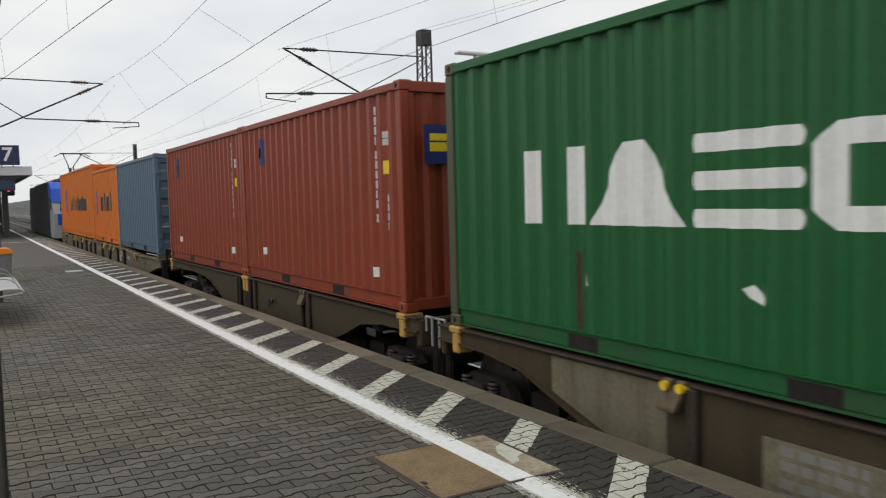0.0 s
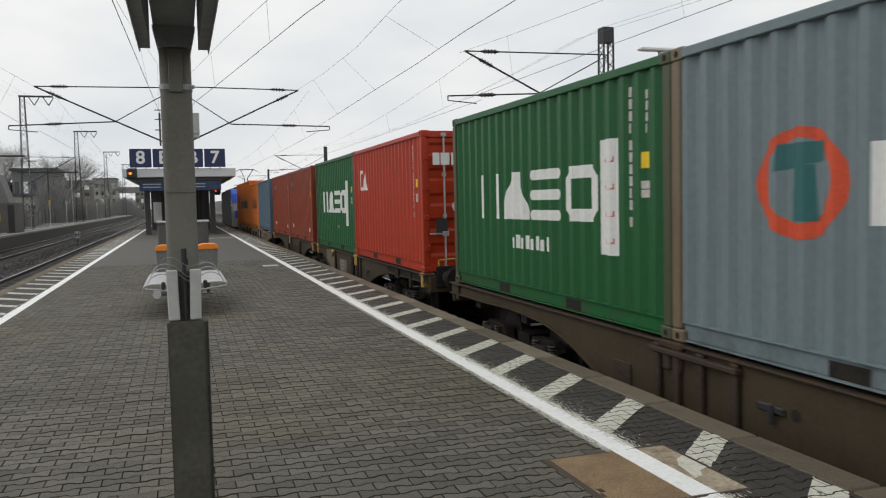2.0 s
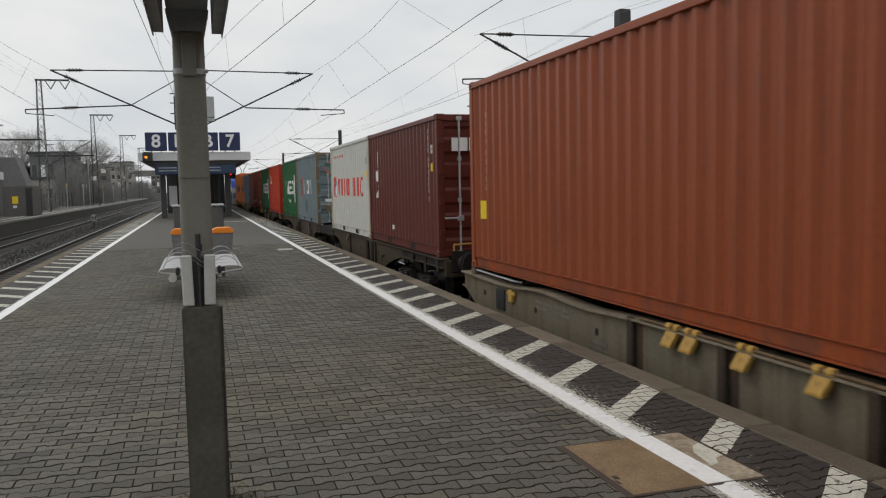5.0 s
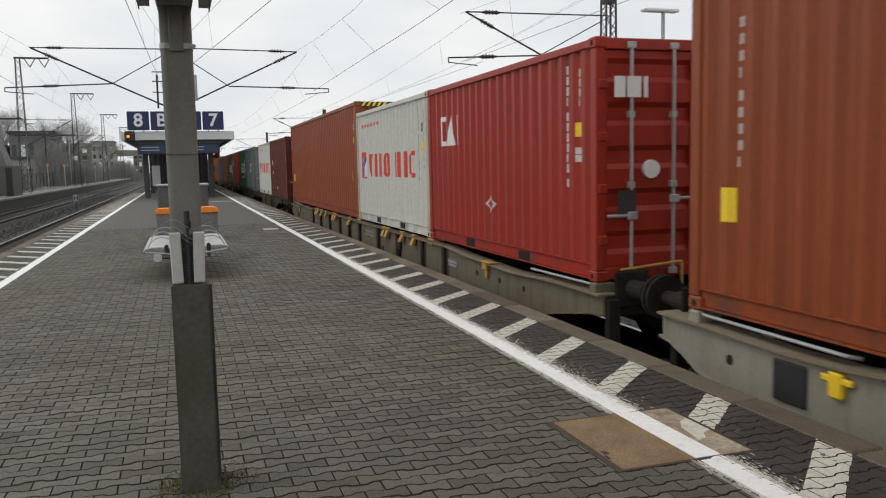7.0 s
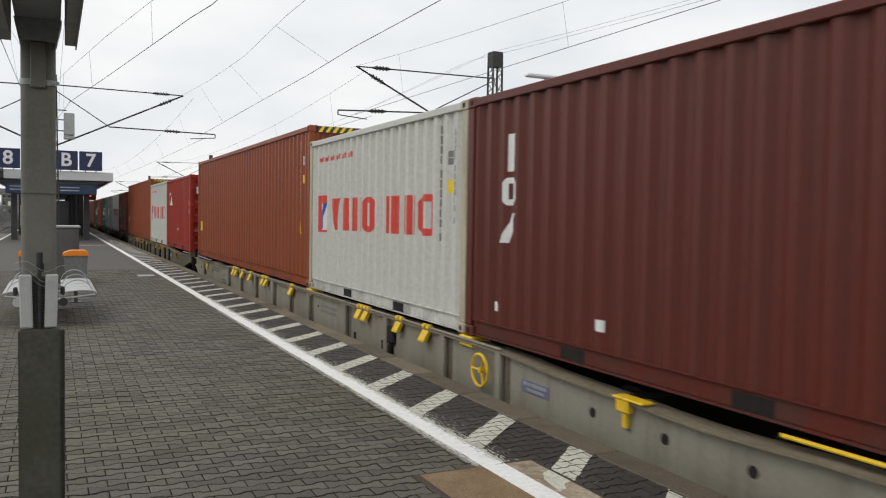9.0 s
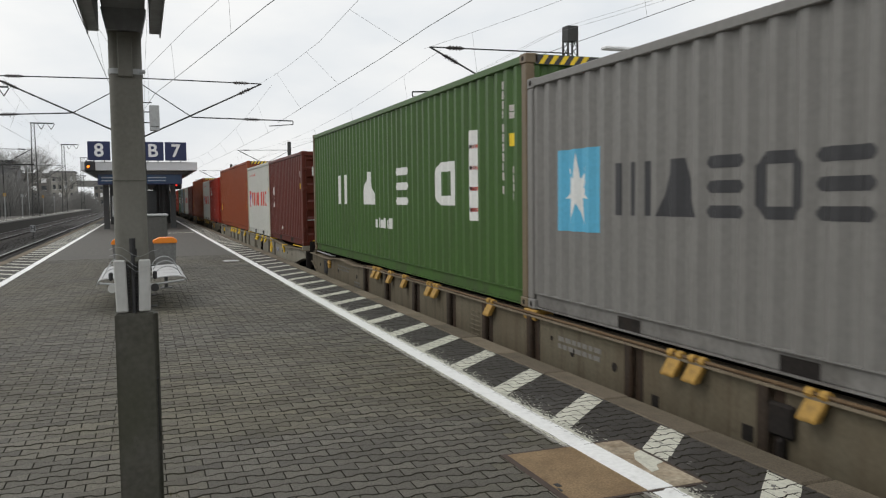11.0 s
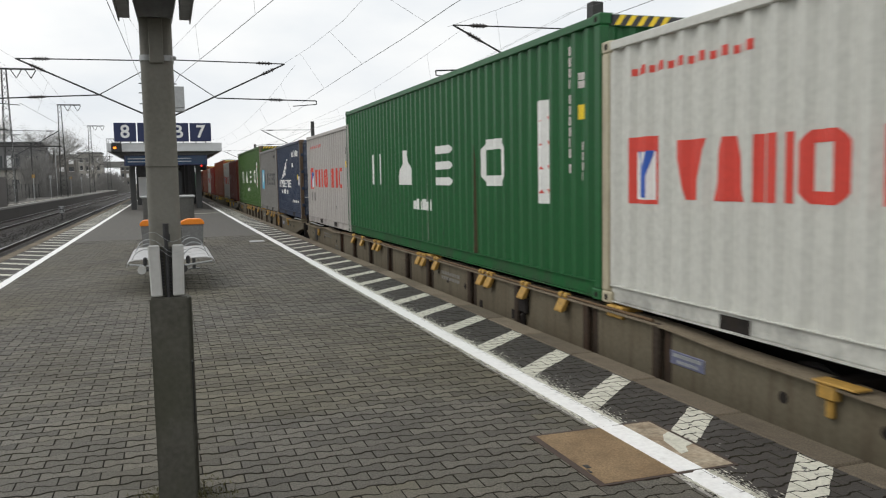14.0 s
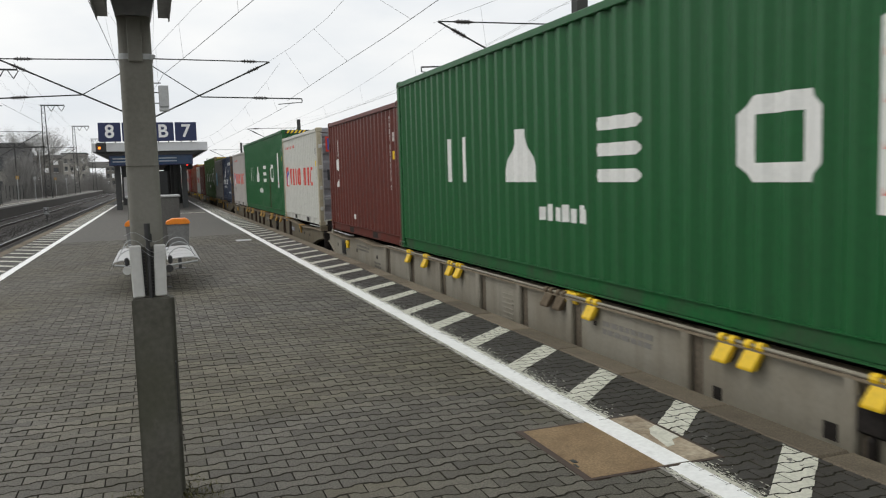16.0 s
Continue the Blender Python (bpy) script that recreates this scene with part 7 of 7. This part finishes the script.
part("stair_wall", prism(bmesh.new(), [(-15.0, 2.26), (-13.37, 2.26), (-14.07, 4.46), (-15.0, 4.46)], "y", 63.5, 66.0), material("wing_concrete", (0.17, 0.168, 0.165), 0.9, grain=8, vary=0.15, stain=0.9, stain_amount=0.4, stain_colour=(0.10, 0.10, 0.10)), shed, "sloping concrete wing wall")
part("upper_wall", boxes((-17.5, -15.02, 64.0, 67.0, -0.01, 4.5)), MATS["wing_concrete"], shed)
shed.location = (1.0, 5.0, 0)
roof9 = thing("side_canopy", "pale flat canopy on thin posts beyond the tracks", "canopy")
part("roof", boxes((-18.5, -12.3, 36.0, 60.5, 2.65, 3.15), bevel=0.02), roof_white, roof9)
for y in (37, 44, 51, 57.5):
    part("post", boxes((-12.75, -12.6, y, y + 0.15, -0.01, 2.75)), dark_steel, roof9)
    part("post", boxes((-17.6, -17.45, y, y + 0.15, -0.01, 2.75)), dark_steel, roof9)
for y in (38, 41.5, 45, 48.5, 52):
    part("glass_panel", boxes((-17.5, -17.46, y, y + 3.2, 0.2, 2.3)), shade_glass, roof9)
fence = thing("fence", "long grey mesh fence behind the far platform", "fence")
for k in range(56):
    y = 58 + 2.5 * k
    part("fence_post", tubes(((-15.3, y, -0.01), (-15.3, y, 1.7), 0.04), seg=6), mast_mat, fence)
bm = bmesh.new()
for k in range(12):
    tube(bm, (-15.3, 58, 0.15 + 0.14 * k), (-15.3, 196, 0.15 + 0.14 * k), 0.008, seg=4)
part("fence_wire", bm, mast_mat, fence)["kind"] = "stuff"
for k, (x, y, z) in enumerate(((-14.0, 66.0, 6.6), (-14.0, 88, 6.4), (-14.2, 60.0, 5.4), (-14.0, 120, 6.2))):
    l = thing("platform_lamp", "slim grey lamp post on the far platform", "lamp", "lamps on the far platform")
    part("pole", tubes(((x, y, -0.01), (x, y, z), 0.06, ), seg=8), galv, l)
    part("head", boxes((x - 0.2, x + 0.75, y - 0.12, y + 0.12, z, z + 0.12), bevel=0.03), galv, l)
for k, (x, y) in enumerate(((-12.9, 92.0), (-12.8, 104), (-12.9, 126), (-12.8, 140))):
    s = thing("sign_post", "thin post with a small pale sign", "sign", "signs on the far platform")
    part("pole", tubes(((x, y, -0.01), (x, y, 2.6), 0.04), seg=6), galv, s)
    part("plate", boxes((x - 0.14, x + 0.14, y - 0.03, y, 2.3, 2.65), bevel=0.01), galv if k % 2 else yellow_old, s)
h = thing("track_sign", "small white board with a black H between tracks", "sign")
part("plate", boxes((-7.68, -7.32, 66.0, 66.04, -0.5, 0.02), bevel=0.01), galv, h)
lettering("H", 0.46, L_BLACK, h, -7.5, 65.985, -0.24)
part("stake", boxes((-7.54, -7.46, 66.04, 66.1, -1.2, -0.3)), dark_steel, h)

# ---------------------------------------------------------------- distance
def block(x0, x1, y, z, mat, label, cols, rows, base=-1.25, depth=9):
    b = thing("building", label, "building", "houses beyond the railway")
    part("wall", boxes((x0, x1, y, y + depth, base, z)), mat, b)
    part("roof", boxes((x0 - 0.3, x1 + 0.3, y - 0.3, y + depth + 0.3, z, z + 0.35)), bracket_mat, b)
    first = None
    for r in range(rows):
        for c in range(cols):
            w = (x1 - x0) / cols
            x = x0 + w * (c + 0.25)
            zz = 1.0 + r * (z - 1.2) / rows
            win = part("window", boxes((x, x + w * 0.5, y - 0.03, y, zz, zz + (z - 1.2) / rows * 0.55)), shade_glass if (r * 5 + c * 3) % 4 else sign_white, b)
            part("frame", boxes((x - 0.08, x + w * 0.5 + 0.08, y - 0.05, y - 0.03, zz - 0.1, zz - 0.02)), sign_white, win)
    return b


# dark wall grey is lightened: distant haze put into the colour
wall_dark = material("house_dark", (0.17, 0.17, 0.172), 0.85, grain=6, vary=0.15, stain=0.4, stain_amount=0.3, stain_colour=(0.06, 0.06, 0.06))
wall_pale = material("house_pale", (0.16, 0.15, 0.135), 0.85, grain=6, vary=0.12, stain=0.4, stain_amount=0.3, stain_colour=(0.15, 0.14, 0.12))
wall_cream = material("house_cream", (0.36, 0.345, 0.31), 0.85, grain=6, vary=0.1, stain=0.4, stain_amount=0.2, stain_colour=(0.2, 0.19, 0.16))
block(-46, -23.5, 131, 5.4, wall_pale, "low grey flat-roofed building behind the far platform", 8, 2)
block(-22.6, -16.9, 128, 7.3, wall_dark, "dark flat-roofed building behind bare trees", 5, 2)
block(-29, -16.6, 122, 3.6, wall_cream, "low pale building beside the far platform", 7, 1, depth=5)
block(-60, -42, 170, 8.5, wall_pale, "pale house behind bare trees", 6, 3)
block(-22, -16.5, 235, 9.5, wall_cream, "cream house far along the line", 4, 4)
block(-15, -10.5, 300, 8.5, wall_pale, "grey house far along the line", 3, 3)
block(-34, -24, 250, 9.5, wall_pale, "tall grey house far along the line", 4, 4)
road_bridge = part("road_bridge", boxes((-70, -6.6, 262, 270, 6.3, 8.0), (-20, -18, 262, 270, -1.25, 6.3), (-40, -38, 262, 270, -1.25, 6.3), (-8.4, -6.6, 262, 270, -1.25, 6.3)), concrete)
tagged(road_bridge, "grey concrete road bridge across the tracks", "bridge")
noise_wall = part("noise_barrier", boxes((10.9, 11.2, 150, 420, 0.0, 3.2), (10.85, 11.25, 150, 420, 1.55, 1.75)), material("barrier_grey", (0.20, 0.20, 0.20), 0.8, grain=5, vary=0.12, stain=0.3, stain_amount=0.3, stain_colour=(0.12, 0.12, 0.12)))
tagged(noise_wall, "long grey barrier beside the line with a pale rail", "wall", kind="structure")

# twig colours are paled to carry the haze of distance
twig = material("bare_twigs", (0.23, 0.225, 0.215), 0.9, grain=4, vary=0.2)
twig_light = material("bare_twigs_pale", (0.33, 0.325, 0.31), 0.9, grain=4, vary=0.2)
bark = material("bark", (0.19, 0.18, 0.165), 0.95, grain=10, vary=0.3, bump=0.4)


def tree(x, y, base, height, spread, seed, mat, label, trunk=0.28):
    """A leafless tree: tapered trunk, limbs and a crown of fine twigs."""
    t = thing("tree", label, "tree", "bare trees")
    r = random.Random(seed)
    bm = bmesh.new()
    lean = Vector((r.uniform(-0.3, 0.3), r.uniform(-0.3, 0.3), height * 0.34))
    p0 = Vector((x, y, base))
    tube(bm, p0, p0 + lean, trunk * 0.7, 8, trunk * 0.45)
    part("trunk", bm, bark, t)
    V, F, limbs = [], [], bmesh.new()

    def grow(p, d, length, rad, depth):
        q = p + d * length
        if depth <= 2:
            tube(limbs, p, q, rad, 5, rad * 0.65)
        else:
            side = d.cross(Vector((r.uniform(-1, 1), r.uniform(-1, 1), 0.3))).normalized() * rad
            k = len(V)
            V.extend([tuple(p - side), tuple(p + side), tuple(q + side * 0.4), tuple(q - side * 0.4)])
            F.append((k, k + 1, k + 2, k + 3))
        if depth >= 6:
            return
        for _ in range(4 if depth < 4 else 3):
            nd = (d + Vector((r.uniform(-1, 1), r.uniform(-1, 1), r.uniform(-0.45, 0.75))) * 0.75).normalized()
            grow(p + d * length * r.uniform(0.55, 1.0), nd, length * r.uniform(0.60, 0.80), rad * 0.56, depth + 1)

    for _ in range(5):
        d = Vector((r.uniform(-1, 1) * spread, r.uniform(-1, 1) * spread, 1.0)).normalized()
        grow(p0 + lean * r.uniform(0.75, 1.0), d, height * 0.235, trunk * 0.34, 1)
    part("branchwork", limbs, bark, t)
    me = bpy.data.meshes.new("crown")
    me.from_pydata(V, [], F)
    me.materials.append(mat)
    ob = new("crown", me)
    ob.parent = t
    ob["label"] = "crown of fine bare twigs"
    return t


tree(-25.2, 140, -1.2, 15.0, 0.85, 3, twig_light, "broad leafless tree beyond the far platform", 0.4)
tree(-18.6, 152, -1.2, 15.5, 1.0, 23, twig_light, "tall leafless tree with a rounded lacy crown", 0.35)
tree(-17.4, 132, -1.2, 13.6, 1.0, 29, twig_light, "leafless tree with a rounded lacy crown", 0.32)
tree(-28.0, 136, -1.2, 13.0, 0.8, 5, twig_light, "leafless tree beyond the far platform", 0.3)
tree(-26.5, 124, -1.2, 13.0, 0.85, 8, twig, "leafless tree behind the dark building", 0.3)
tree(-31.0, 122, -1.2, 13.5, 0.9, 11, twig, "leafless tree behind the dark building", 0.3)
tree(-16.5, 210, -1.2, 13.0, 0.8, 13, twig, "leafless tree far along the line", 0.3)
tree(-46.0, 160, -1.2, 13.0, 0.8, 17, twig, "leafless tree behind the houses", 0.3)


def thicket(x, y, w, d, h, seed, n, mat, label):
    r = random.Random(seed)
    V, F = [], []
    for k in range(n):
        px, py = x + r.gauss(0, 1) * w * 0.4, y + r.uniform(-d / 2, d / 2)
        hh = h * (0.45 + 0.55 * r.random()) * max(0.35, 1 - ((px - x) / (w * 1.2)) ** 2)
        bx, by = r.uniform(-0.25, 0.25) * hh, r.uniform(-0.25, 0.25) * hh
        rad = 0.022
        p = Vector((px, py, -1.2))
        for s in range(3):
            q = Vector((px + bx * ((s + 1) / 3) ** 1.6, py + by * ((s + 1) / 3) ** 1.6, -1.2 + hh * (s + 1) / 3))
            i = len(V)
            V += [(p.x - rad, p.y, p.z), (p.x + rad, p.y, p.z), (q.x + rad * 0.7, q.y, q.z), (q.x - rad * 0.7, q.y, q.z)]
            F.append((i, i + 1, i + 2, i + 3))
            for _ in range(3):
                e = q + Vector((r.uniform(-0.7, 0.7), r.uniform(-0.5, 0.5), r.uniform(0.2, 0.9)))
                i = len(V)
                V += [tuple(q - Vector((0.012, 0, 0))), tuple(q + Vector((0.012, 0, 0))), tuple(e)]
                F.append((i, i + 1, i + 2))
            p = q
    me = bpy.data.meshes.new("shrub")
    me.from_pydata(V, [], F)
    me.materials.append(mat)
    return tagged(new("shrub", me), label, "shrub", "bare shrubs", "stuff")


thicket(-16.0, 118, 1.9, 9, 6.6, 1, 1500, twig, "tall grey leafless willow shrub behind the fence")
thicket(-14.6, 142, 1.6, 12, 4.5, 2, 700, twig, "leafless brown shrubs behind the fence")
thicket(-16.6, 92, 2.4, 12, 3.4, 3, 1300, twig, "leafless brown shrubs behind the fence")
thicket(-16.4, 172, 3.0, 26, 4.5, 4, 1600, twig, "leafless brown shrubs along the line")
thicket(-19.5, 74, 2.4, 10, 3.6, 6, 1200, twig, "leafless shrubs behind the shed")
thicket(-14.0, 225, 5.0, 20, 5.5, 7, 1500, twig, "leafless shrubs far along the line")

# ---------------------------------------------------------------- motion
def motions():
    """The whole train draws away along its track, and its wheels roll."""
    steps = [0.5 * k for k in range(33)]
    for ob, x, y, z in TRAIN:
        walk(ob, [(t, pose(x, y + travelled(t), z)) for t in steps])
    fine = [2 * k / FPS for k in range(241)]
    for ob, place, turn in WHEELS:
        walk(ob, [(t, place @ Matrix.Rotation(-travelled(t) / 0.46, 4, "X") @ turn) for t in fine])


motions()
